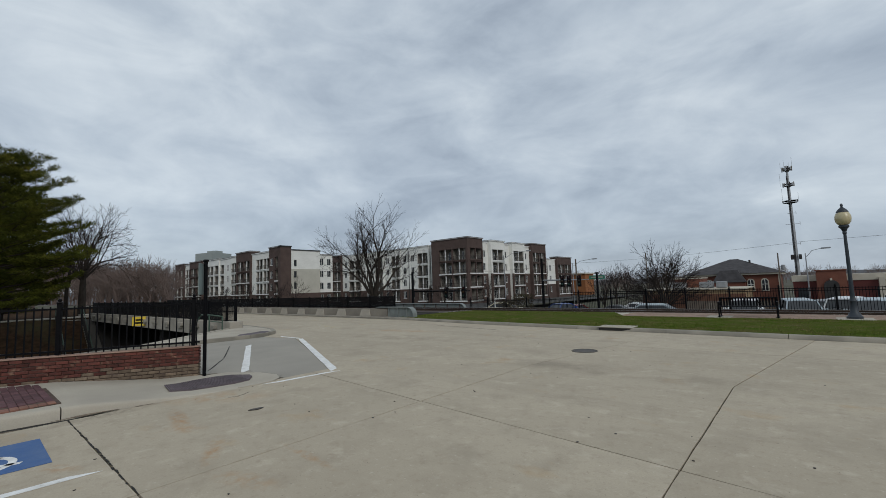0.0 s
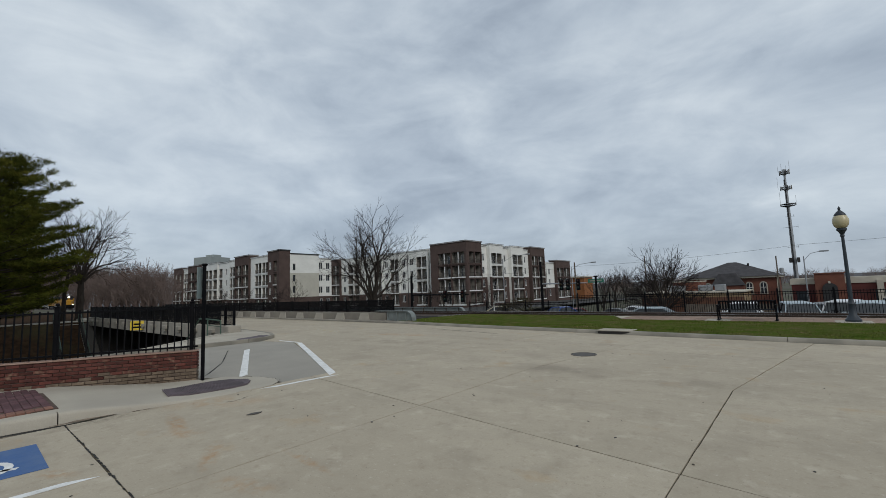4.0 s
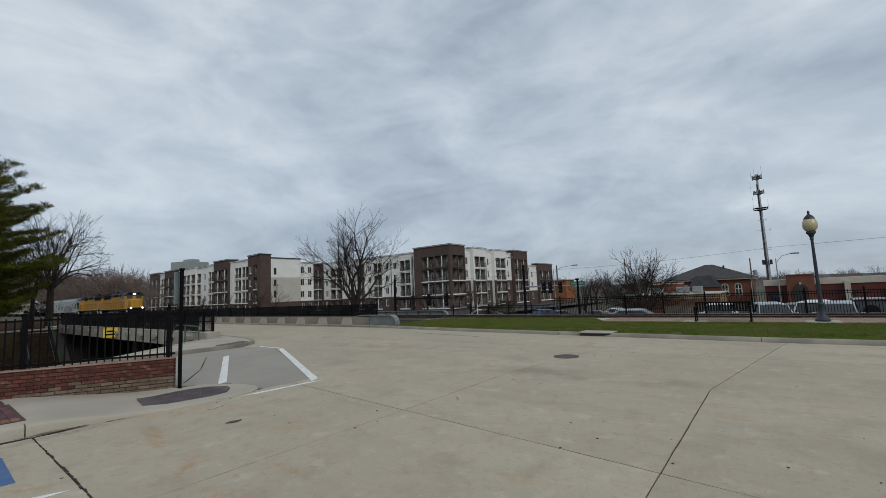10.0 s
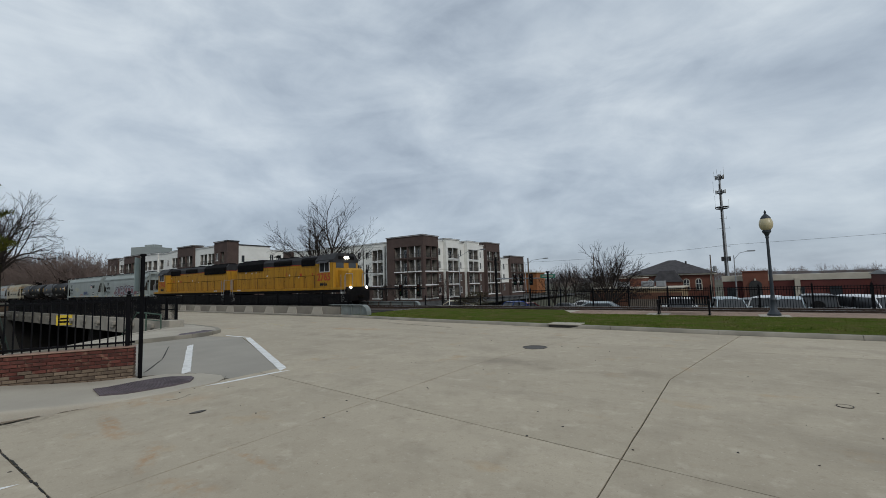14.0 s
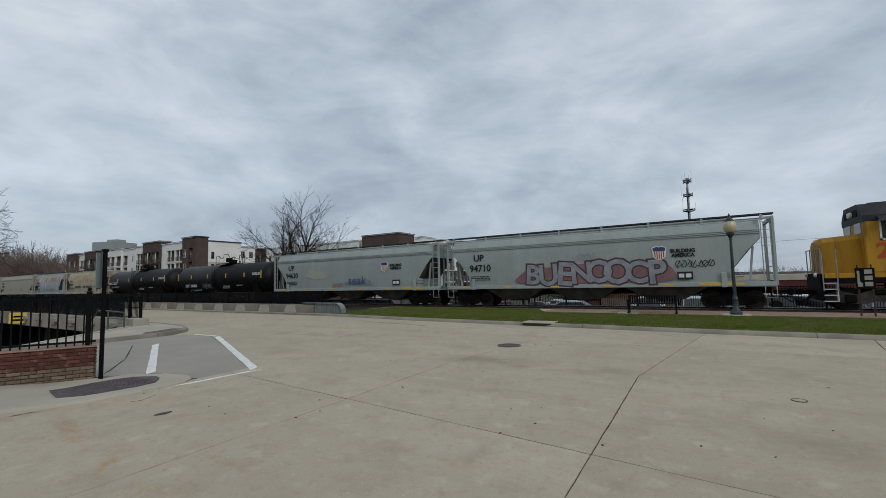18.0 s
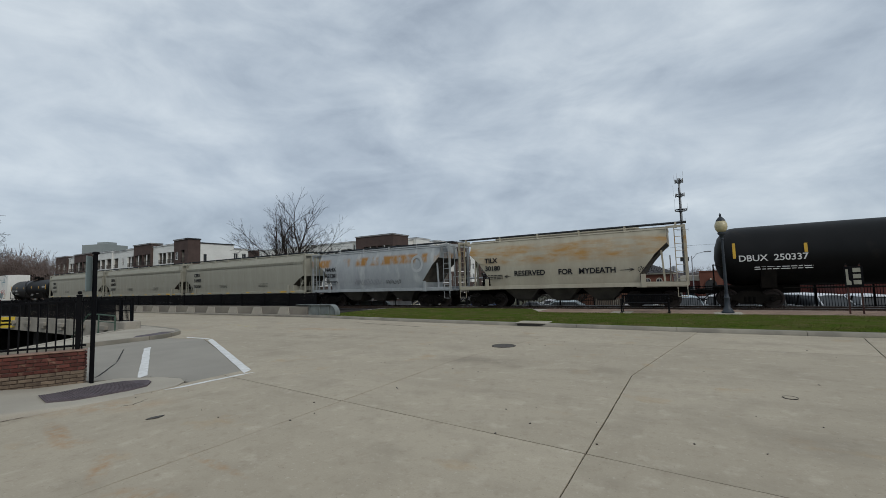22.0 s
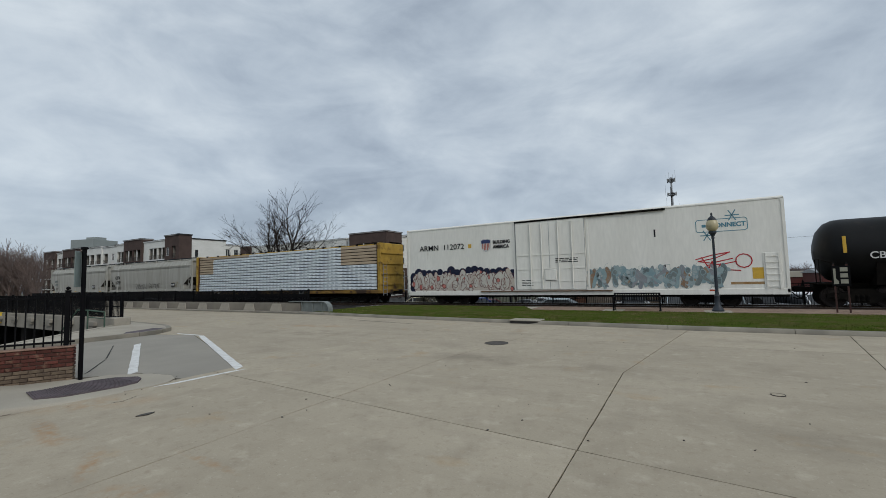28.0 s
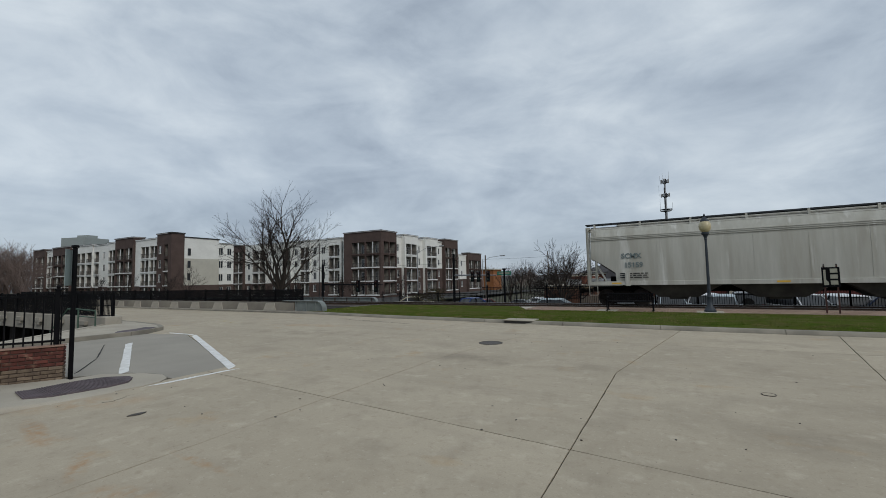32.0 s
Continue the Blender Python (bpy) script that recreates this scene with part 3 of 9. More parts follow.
def build_lawn():
    g = Geo()
    xs = [-17.6 + 1.2 * i for i in range(50)]
    rows = []
    for i in range(8):
        t = i / 7
        rows.append([(x, lerp(kerb_y(x) + 0.2, 21.0 if x > -8 else 23.3, t), 0.085 + 0.06 * math.sin(t * math.pi) * 0.5 - 0.065 * t) for x in xs])
    n = len(xs)
    g.v = [p for r in rows for p in r]
    g.f = [(i * n + j, i * n + j + 1, (i + 1) * n + j + 1, (i + 1) * n + j) for i in range(7) for j in range(n - 1)]
    solid("lawn", g, GRASS_SOIL, "short green grass strip with bare patches", "lawn", kind="structure", smooth=60)
    rnd = np.random.RandomState(3)
    cnt = 95000
    x = rnd.uniform(-17.4, 24, cnt)
    t = rnd.uniform(0.0, 1.0, cnt)
    v, f = [], []
    for i in range(cnt):
        y0 = kerb_y(x[i]) + 0.2
        top = 20.6 if x[i] > -9 else 22.6
        y = y0 + (top - y0) * t[i]
        if noise.noise((x[i] * 0.5, y * 0.5, 0.0)) > 0.32 and rnd.rand() < 0.7:
            continue
        z = 0.085 - 0.065 * t[i] + 0.02
        h = rnd.uniform(0.02, 0.045)
        a = rnd.uniform(0, 6.28)
        w = rnd.uniform(0.004, 0.011)
        dx, dy = math.cos(a) * w, math.sin(a) * w
        lx, ly = rnd.uniform(-0.05, 0.05), rnd.uniform(-0.05, 0.05)
        k = len(v)
        v += [(x[i] - dx, y - dy, z), (x[i] + dx, y + dy, z), (x[i] + lx, y + ly, z + h)]
        f.append((k, k + 1, k + 2))
    g = Geo()
    g.v, g.f = v, f
    me = bpy.data.meshes.new("grass")
    me.from_pydata(v, [], f)
    me.materials.append(BLADE)
    tagged(new("grass", me), "short green and straw-coloured grass blades", "grass", kind="stuff")


build_lawn()


def build_platform():
    p = thing("platform_walk", "brick-paved walk with pale concrete edges beside the track", "pavement", kind="structure")
    part("slab", Geo().prism([(-9.3, 20.45), (-8.3, 20.42), (40, 20.42), (40, 23.4), (-6.6, 23.4), (-9.0, 22.6)], -0.14, 0.015), WALK, p, "pale concrete edging")
    g = Geo()
    rnd = random.Random(9)
    y = 20.85
    r = 0
    while y < 23.2:
        x = -7.0 + (0.1 if r % 2 else 0)
        while x < 24:
            g.box(x + 0.003, x + 0.197, y + 0.003, y + 0.097, 0.01, 0.021 + rnd.uniform(0, 0.004))
            x += 0.2
        y += 0.1
        r += 1
    ob = part("paver", g, island_vary(surf("platform_brick", (0.30, 0.215, 0.165), (0.24, 0.165, 0.125), scale=0.6, rough=0.9, bump=0.2), 0.2), p, "small red-brown pavers", smooth=0)
    ob["kind"] = "stuff"
    for x0, w in ((-3.4, 0.9), (0.7, 1.0)):
        part("pad", Geo().box(x0, x0 + w, 20.7, 21.9, 0.012, 0.03, 0.004), WALK, p, "pale concrete pad")


build_platform()

TRACK_Y = 26.5


def build_track():
    t = thing("railway_track", "steel railway track on timber ties and ballast", "railway track", kind="structure")
    part("bed", Geo().prism_x([(23.3, -0.15), (24.5, -0.22), (28.6, -0.22), (29.3, -0.15), (29.3, -0.4), (23.3, -0.4)], -21, 70), BALLAST_BED, t, "grey crushed stone bed")
    part("bed", Geo().prism_x([(23.3, -0.15), (24.5, -0.22), (28.6, -0.22), (29.3, -0.15), (29.3, -0.4), (23.3, -0.4)], -400, -52), BALLAST_BED, t, "grey crushed stone bed")
    prof = [(-0.07, 0), (-0.07, 0.015), (-0.012, 0.03), (-0.012, 0.12), (-0.036, 0.13), (-0.036, 0.165), (0.036, 0.165), (0.036, 0.13), (0.012, 0.12), (0.012, 0.03), (0.07, 0.015), (0.07, 0)]
    for s in (-0.755, 0.755):
        part("rail", Geo().prism_x([(TRACK_Y + s + a, -0.215 + b) for a, b in prof], -420, 80), RAIL, t, "brown rusted steel rail")
        part("rail_head", Geo().box(-420, 80, TRACK_Y + s - 0.03, TRACK_Y + s + 0.03, -0.05, -0.046), RAILTOP, t, "polished running surface")
    me = Geo().box(-0.115, 0.115, -1.3, 1.3, -0.17, 0.0, 0.012).mesh("tie")
    me.materials.append(TIE)
    for i in range(-38, 60):
        part("tie", me, None, t, at=pose(i * 0.52, TRACK_Y, -0.205))
    rnd = random.Random(5)
    g = Geo()
    for _ in range(5200):
        x = rnd.uniform(-20.5, 3) if rnd.random() < 0.75 else rnd.uniform(3, 24)
        y = rnd.uniform(22.9 if x < -8.5 else 23.45, 25.6)
        s = rnd.uniform(0.02, 0.05)
        c = Vector((x, y, -0.17 + s * 0.4))
        p = [tuple(c + Vector((rnd.uniform(0.6, 1.1) * a, rnd.uniform(0.6, 1.1) * b, rnd.uniform(0.5, 0.9) * d)) * s) for a, b, d in ((1, 0, 0), (-1, 0, 0), (0, 1, 0), (0, -1, 0), (0, 0, 1), (0, 0, -1))]
        g.add(p, [(0, 2, 4), (2, 1, 4), (1, 3, 4), (3, 0, 4), (2, 0, 5), (1, 2, 5), (3, 1, 5), (0, 3, 5)])
    me = bpy.data.meshes.new("ballast")
    me.from_pydata(g.v, [], g.f)
    me.materials.append(BALLAST)
    tagged(new("ballast", me), "grey crushed stone beside the rails", "gravel", kind="stuff")


build_track()


# ---- fences ----
def picket_fence(t, p, q, z0, z1, posts, gap=0.115, pick=0.016, post=0.06, mat=BLACK, caps=True, limit=300, rails=(0.12, 0.92), over=0.0):
    """Posts, rails and pickets from p to q (x, y); each piece is a part of t."""
    p, q = Vector((*p, 0)), Vector((*q, 0))
    d = q - p
    L = d.length
    turn = math.degrees(math.atan2(d.y, d.x))
    h = z1 - z0
    me = Geo().box(-post / 2, post / 2, -post / 2, post / 2, 0, h + 0.06, 0.006)
    if caps:
        me.box(-post * 0.62, post * 0.62, -post * 0.62, post * 0.62, h + 0.06, h + 0.085, 0.008)
        me.lathe([(0.0, 0.0), (0.028, 0.012), (0.036, 0.036), (0.026, 0.06), (0, 0.07)], 8, (0, 0, h + 0.085))
    me = me.mesh("post")
    me.materials.append(mat)
    for s in posts:
        c = p + d * (s / L)
        part("post", me, None, t, at=pose(c.x, c.y, z0, 0, 0, turn))
    for f in rails:
        part("rail", Geo().box(0, L, -0.018, 0.018, z0 + h * f - 0.018, z0 + h * f + 0.018), mat, t, at=pose(p.x, p.y, 0, 0, 0, turn))
    pm = Geo().box(-pick / 2, pick / 2, -pick / 2, pick / 2, 0, h + over).mesh("picket", 0)
    pm.materials.append(mat)
    n = int(L / gap)
    rest = Geo()
    for i in range(n):
        s = (i + 0.5) * gap
        c = p + d * (s / L)
        if i < limit:
            part("picket", pm, None, t, at=pose(c.x, c.y, z0, 0, 0, turn))
        else:
            rest.box(c.x - pick / 2, c.x + pick / 2, c.y - pick / 2, c.y + pick / 2, z0, z1 + over)
    if rest.v:
        part("pickets", rest, mat, t, smooth=0)["kind"] = "stuff"
    return t


f = thing("track_fence", "black metal picket fence between track and parking lot", "fence")
picket_fence(f, (-13, 29.05), (21.5, 29.05), -0.32, 1.02, [0.6 + 2.24 * i for i in range(16)], pick=0.021, post=0.08, rails=(0.06, 0.87, 0.96))
f = thing("track_fence", "black metal picket fence stepping down beside the signal masts", "fence")
picket_fence(f, (-24, 31.2), (-13.2, 29.1), -0.9, 0.55, [0.3 + 2.24 * i for i in range(5)], post=0.065, rails=(0.06, 0.87, 0.96))

# low brick wall with its fence at the corner
WALL_A, WALL_B = Vector((-9.84, 3.38)), Vector((-13.19, -2.77))


def build_corner_wall():
    w = thing("wall_corner", "low red brick retaining wall with worn tan lower courses", "brick wall", kind="structure")
    d = (WALL_B - WALL_A)
    L = d.length
    turn = math.degrees(math.atan2(d.y, d.x))
    m = pose(WALL_A.x, WALL_A.y, 0, 0, 0, turn)
    part("core", Geo().box(0.02, L, -0.23, -0.02, -0.15, 0.60), MORTAR, w, "grey mortar core", at=m)
    part("coping", Geo().box(-0.01, L, -0.26, 0.012, 0.612, 0.64, 0.012), surf("coping", (0.33, 0.22, 0.17), (0.24, 0.15, 0.11), scale=4, rough=0.9, bump=0.3), w, "thin weathered coping", at=m)
    brick = Geo().box(0, 0.192, -0.01, 0.06, 0, 0.056, 0.006).mesh("brick")
    half = Geo().box(0, 0.092, -0.01, 0.06, 0, 0.056, 0.006).mesh("brick")
    sets = {}
    for nm, mt in (("r", BRICK_RED), ("t", BRICK_TAN)):
        for hm, me in (("f", brick), ("h", half)):
            mm = me.copy()
            mm.materials.append(mt)
            sets[nm + hm] = mm
    rnd = random.Random(2)
    for c in range(9):
        z = 0.01 + c * 0.067
        s = 0.0 if c % 2 else -0.1
        while s < 6.9:
            x0 = max(s, 0.0)
            kind = "h" if s < 0 else "f"
            edge = (4 if s < 1.5 else 3 if s < 2.3 else 2) + (1 if rnd.random() < 0.15 else 0)
            key = ("t" if c < edge else "r") + kind
            part("brick", sets[key], None, w, at=m @ pose(x0, -0.06 + rnd.uniform(-0.008, 0.006), z + rnd.uniform(-0.003, 0.003), 0, rnd.uniform(-0.8, 0.8), 0))
            s += 0.2
        for k in range(2):
            key = ("t" if c < 4 else "r") + ("h" if (k + c) % 2 else "f")
            mm = m @ pose(0.0, -0.01 - 0.1 * k, z, 0, 0, -90)
            part("brick", sets[key[0] + "h"], None, w, at=mm)
    f = thing("wall_fence", "black metal picket fence with ball finials on the low wall", "fence")
    mid = Vector((-d.y, d.x)).normalized() * -0.12
    picket_fence(f, WALL_A + mid, WALL_B + mid, 0.65, 1.58, [0.12, 2.42, 4.8, 6.9], gap=0.125, pick=0.02, post=0.075, rails=(0.07, 0.95))


build_corner_wall()


def sidewalk_height(y):
    return lerp(0.135, 0.012, (y - 1.3) / 1.5)


def build_corner_walk():
    s = thing("sidewalk_corner", "concrete sidewalk corner with kerb ramp", "sidewalk", kind="structure")
    ys = [-9, -3, -0.6, 1.06, 1.3, 1.6, 1.9, 2.2, 2.5, 2.8, 3.1, 3.42]

    def wx(y):
        return -9.84 - (3.38 - y) * 0.545

    def kx(y):
        return -8.55 + 0.42 * lerp(0, 1, (y - 0.3) / 1.7) + 0.16 * lerp(0, 1, (y - 2.0) / 1.4)

    g = Geo()
    rings = []
    for y in ys:
        h = sidewalk_height(y)
        rings.append([(wx(y), y, -0.13), (wx(y), y, h + 0.02), (kx(y) - 0.16, y, h), (kx(y) - 0.16, y, -0.13)])
    g.loft(rings)
    part("slab", g, WALK, s, smooth=0)
    nose = [(kx(3.42), 3.42), (-7.93, 3.8), (-7.98, 4.08), (-8.17, 4.3), (-8.54, 4.43), (-9.05, 4.33), (-9.74, 3.92), (wx(3.42), 3.42)]
    part("ramp", Geo().prism(nose, -0.1, 0.012), WALK, s, smooth=0)
    for y0, y1 in ((-9, -3), (-3, 1.045), (1.06, 3.42)):
        rings = []
        for y in [y0] + [v for v in ys if y0 < v < y1] + [y1]:
            h = sidewalk_height(y) + 0.003
            k = kx(y)
            rings.append([(k + 0.03, y, -0.13), (k + 0.01, y, max(h - 0.045, 0.001)), (k - 0.01, y, h - 0.012), (k - 0.035, y, h), (k - 0.155, y, h), (k - 0.155, y, -0.13)])
        part("kerbstone", Geo().loft(rings), WALK, s, "tan kerb dipping to the ramp")
    # tactile panel, a curved band of ribs
    a = [(-8.58, 2.5), (-8.47, 2.8), (-8.4, 3.14), (-8.36, 3.5), (-8.42, 3.8), (-8.66, 3.97)]
    b = [(-9.24, 2.6), (-9.28, 2.9), (-9.31, 3.2), (-9.3, 3.5), (-9.18, 3.78), (-8.86, 4.0)]
    t = thing("tactile_ramp", "dark purple-grey ribbed tactile panel on the kerb ramp", "ramp panel", kind="structure")

    def panel_z(y):
        return max(0.03, sidewalk_height(y) + 0.022)

    g = Geo()
    g.loft([[(*pa, -0.02), (*pa, panel_z(pa[1])), (*pb, panel_z(pb[1]) + 0.006), (*pb, -0.02)] for pa, pb in zip(a, b)])
    part("panel", g, RAMP, t, smooth=0)
    rib = Geo()
    for i in range(46):
        u = i / 45 * 4.999
        k = int(u)
        fr = u - k
        pa = (lerp(a[k][0], a[k + 1][0], fr), lerp(a[k][1], a[k + 1][1], fr))
        pb = (lerp(b[k][0], b[k + 1][0], fr), lerp(b[k][1], b[k + 1][1], fr))
        rib.bar((*pa, panel_z(pa[1]) + 0.003), (*pb, panel_z(pb[1]) + 0.009), 0.018, 0.008)
    part("rib", rib, RAMP, t, smooth=0)["kind"] = "stuff"
    # dark pavers by the wall
    pv = thing("paver_strip", "dark red brick pavers set in the sidewalk", "paving", kind="structure")
    part("bed", Geo().prism([(wx(-0.75) + 0.02, -0.77), (-8.8, -0.77), (-8.72, 1.1), (wx(1.1) + 0.02, 1.1)], 0.09, 0.150), MORTAR, pv, "dark sand joints", smooth=0)
    me = Geo().box(0.003, 0.197, 0.003, 0.097, 0, 0.05, 0.006).mesh("paver")
    me.materials.append(PAVER_DARK)
    y = -0.75
    r = 0
    border = Geo().box(0.003, 0.197, 0.003, 0.097, 0, 0.05, 0.006).mesh("paver")
    border.materials.append(PAVER)
    wob = random.Random(17)
    while y < 1.0:
        x = wx(y) + 0.12 + (0.1 if r % 2 else 0)
        while x < -9.12:
            part("paver", me, None, pv, at=pose(x, y, sidewalk_height(y) - 0.021 + wob.uniform(-0.003, 0.003), 0, 0, wob.uniform(-1, 1)))
            x += 0.2
        part("paver", border, None, pv, "paler border brick", at=pose(-8.93, y, sidewalk_height(y) - 0.021 + wob.uniform(-0.003, 0.003)))
        y += 0.1
        r += 1


build_corner_walk()


# far corner across the side street, and the bridge over the cutting
def build_far_corner():
    s = thing("sidewalk_far", "pale concrete sidewalk at the bridge corner", "sidewalk", kind="structure")
    poly = [(-16.45, 2.0), (-16.45, 5.2), (-16.4, 7.4), (-16.6, 8.2), (-17.1, 8.75), (-18.2, 9.2), (-21, 9.55), (-60, 9.65), (-60, 8.6), (-20.6, 8.6), (-16.85, 4.25), (-16.45, 4.25)][1:]
    part("slab", Geo().prism(poly, -0.12, 0.12), WALK, s, smooth=0)
    outer = [(-16.45, -14.0), (-16.45, 5.2), (-16.4, 7.4), (-16.6, 8.2), (-17.1, 8.75), (-18.2, 9.2), (-21, 9.55), (-60, 9.65)]
    g = Geo()
    for a, b in zip(outer, outer[1:]):
        g.bar((*a, 0.04), (*b, 0.04), 0.16, 0.17)
    part("kerbstone", g, KERB, s, "worn grey kerb")
    part("tactile_panel", Geo().prism([(-16.5, 7.0), (-16.45, 7.5), (-16.7, 8.15), (-17.1, 8.6), (-17.5, 8.4), (-17.2, 7.9), (-17.0, 7.3)], 0.1, 0.127), RAMP, s, "dark tactile panel", smooth=0)
    part("verge", Geo().prism([(-16.5, -40), (-16.5, 4.24), (-16.78, 4.24), (-16.78, -40)], -0.14, 0.06), DIRT, s, "brown leaf-strewn verge", smooth=0)
    part("edging", Geo().bar((-20.75, 8.5, 0.02), (-16.9, 4.1, 0.02), 0.25, 0.22), WALK, s, "pale concrete edging")
    w = thing("cutting_wall", "grey concrete retaining wall of the underpass cutting", "retaining wall", kind="structure")
    part("wall", Geo().prism([(-20.9, 8.6), (-17.05, 4.1), (-17.05, -40), (-16.8, -40), (-16.8, 4.2), (-20.6, 8.6)], -5, 0.03), PIT_CONC_SHADE, w, smooth=0)
    part("abutment_fill", Geo().box(-20.44, -16.3, 8.62, 29.28, -5, -0.16), PIT_CONC_SHADE, w)
    part("abutment_fill", Geo().prism([(-20.5, 8.6), (-16.7, 4.22), (-16.3, 4.22), (-16.3, 8.6)], -5, -0.125), PIT_CONC_SHADE, w, smooth=0)
    part("wall", Geo().box(-20.95, -20.45, 8.6, 29.3, -5, -0.37, 0.0), PIT_CONC_SHADE, w)
    part("wall", Geo().box(-52, -20, 29.3, 29.7, -5, -0.45, 0.0), PIT_CONC_SHADE, w)
    part("street", Geo().box(-44, -16.9, -60, 29.3, -5.1, -4.96), ASPHALT, w, "dark asphalt street below")
    block = thing("concrete_block", "square concrete end block of the bridge rail", "concrete block", kind="structure")
    part("block", Geo().box(-20.95, -20.35, 8.3, 8.9, 0.05, 0.44, 0.03), BRIDGE_CONC, block)


build_far_corner()


def build_road_bridge():
    b = thing("road_bridge", "concrete road bridge with bracketed side beam over the underpass", "bridge", kind="structure")
    # soffit, piers and abutment use the concrete colour darkened for shade
    part("deck", Geo().box(-52.5, -20.5, 8.7, 23.2, -0.40, -0.14), PIT_CONC_SHADE, b, "deck soffit, coloured dark for the shade beneath")
    part("deck", Geo().box(-52.5, -20.5, 23.4, 29.2, -0.7, -0.42), GIRDER_DARK, b, "dark steel rail deck")
    part("beam", Geo().box(-52.5, -20.7, 8.42, 8.72, -0.35, 0.40, 0.02), BRIDGE_CONC, b, "stained concrete edge beam")
    me = Geo().box(-0.42, 0.42, -0.14, 0, 0.0, 0.2, 0.015).box(-0.25, 0.25, -0.12, 0, -0.13, 0.0, 0.01).mesh("bracket")
    me.materials.append(BRIDGE_CONC)
    for i in range(13):
        part("bracket", me, None, b, at=pose(-22.6 - 2.35 * i, 8.42, 0.02))
    for x in (-33.5,):
        for y in (9.5, 13.5, 17.5, 22):
            part("pier", Geo().box(x - 0.35, x + 0.35, y - 0.35, y + 0.35, -5, -0.38, 0.05), PIT_CONC_SHADE, b, "square concrete pier")
    part("abutment", Geo().prism_y([(-52.4, -0.4), (-52.4, -5), (-44, -5), (-51, -0.4)], 8.6, 29.2), PIT_CONC_SHADE, b)
    f = thing("bridge_fence", "black metal fence with mesh panels on the bridge edge", "fence")
    picket_fence(f, (-20.4, 8.62), (-52.5, 8.62), 0.40, 1.36, [0.1, 1.1, 3.4] + [5.7 + 2.4 * i for i in range(12)], gap=0.11, pick=0.02, post=0.09, caps=False, rails=(0.05, 0.5, 0.98))
    g = Geo()
    for i in range(30):
        g.box(-52.4, -22.0, 8.60, 8.606, 0.45 + i * 0.03, 0.477 + i * 0.03)
    part("mesh_panel", g, BLACK, f, "fine black mesh", smooth=0)
    # far parapet
    p = thing("bridge_parapet", "low concrete parapet with paler buttresses along the road bridge", "parapet", kind="structure")
    part("wall", Geo().prism_x([(16.35, -0.12), (16.42, 0.5), (16.46, 0.55), (16.72, 0.55), (16.75, -0.12)], -60, -18.65), surf("parapet_dark", (0.21, 0.19, 0.155), (0.145, 0.13, 0.11), scale=0.7, rough=0.95, bump=0.25), p, "darker stained face")
    part("footing", Geo().box(-60, -18.0, 16.05, 16.4, -0.12, 0.09, 0.02), KERB, p, "kerb footing")
    me = Geo().loft([[(-0.52, 0, 0.09), (0.52, 0, 0.09), (0.52, 0.12, 0.09), (-0.52, 0.12, 0.09)], [(-0.36, 0.06, 0.5), (0.36, 0.06, 0.5), (0.36, 0.14, 0.5), (-0.36, 0.14, 0.5)]]).mesh("buttress")
    me.materials.append(BRIDGE_CONC)
    for i in range(16):
        part("buttress", me, None, p, at=pose(-20.6 - 2.45 * i, 16.33, 0))
    e = thing("girder_end", "grey-green riveted steel girder end with a rounded nose", "girder", kind="structure")
    n = 10
    top = [(-16.95 + 0.45 * math.sin(math.pi / 2 * i / n), 0.17 + 0.45 * math.cos(math.pi / 2 * i / n)) for i in range(n + 1)]
    part("web", Geo().prism_y([(-18.62, -0.1), (-18.62, 0.6)] + [(x, z - 0.02) for x, z in top] + [(-16.5, -0.1)], 16.5, 16.54), STEEL_GREY, e)
    fl = Geo()
    edge = [(-19.6, 0.62)] + top + [(-16.5, -0.1)]
    for (x0, z0), (x1, z1) in zip(edge, edge[1:]):
        fl.prism_y([(x0, z0), (x1, z1), (x1 + 0.02, z1 + 0.03), (x0 + 0.02, z0 + 0.03)], 16.38, 16.72)
    part("flange", fl, STEEL_GREY, e)
    for x in (-18.55, -17.75, -17.05):
        part("stiffener", Geo().box(x - 0.03, x + 0.03, 16.43, 16.5, -0.1, 0.6), STEEL_GREY, e)
    f = thing("parapet_fence", "black metal mesh fence behind the bridge parapet", "fence")
    picket_fence(f, (-18.5, 16.95), (-60, 16.95), 0.42, 1.27, [0.05 + 2.3 * i for i in range(18)], gap=0.10, pick=0.018, post=0.07, caps=False, rails=(0.06, 0.28, 0.97))
    g = Geo()
    for i in range(22):
        g.box(-60, -18.5, 16.94, 16.945, 0.6 + i * 0.03, 0.626 + i * 0.03)
    part("mesh_panel", g, BLACK, f, "fine black mesh", smooth=0)
    # far plate girder of the rail bridge
    e = thing("rail_girder", "dark steel plate girder with a rounded end beside the track", "girder", kind="structure")
    top = [(-22.9 + 0.5 * math.sin(math.pi / 2 * i / n), -0.30 + 0.5 * math.cos(math.pi / 2 * i / n)) for i in range(n + 1)]
    part("web", Geo().prism_y([(-51, -0.7), (-51, 0.19)] + [(x, z - 0.01) for x, z in top] + [(-22.4, -0.7)], 28.6, 28.64), STEEL_GREY, e)
    fl = Geo()
    edge = [(-51, 0.2)] + top + [(-22.4, -0.7)]
    for (x0, z0), (x1, z1) in zip(edge, edge[1:]):
        fl.prism_y([(x0, z0), (x1, z1), (x1 + 0.02, z1 + 0.03), (x0 + 0.02, z0 + 0.03)], 28.45, 28.8)
    part("flange", fl, STEEL_GREY, e)
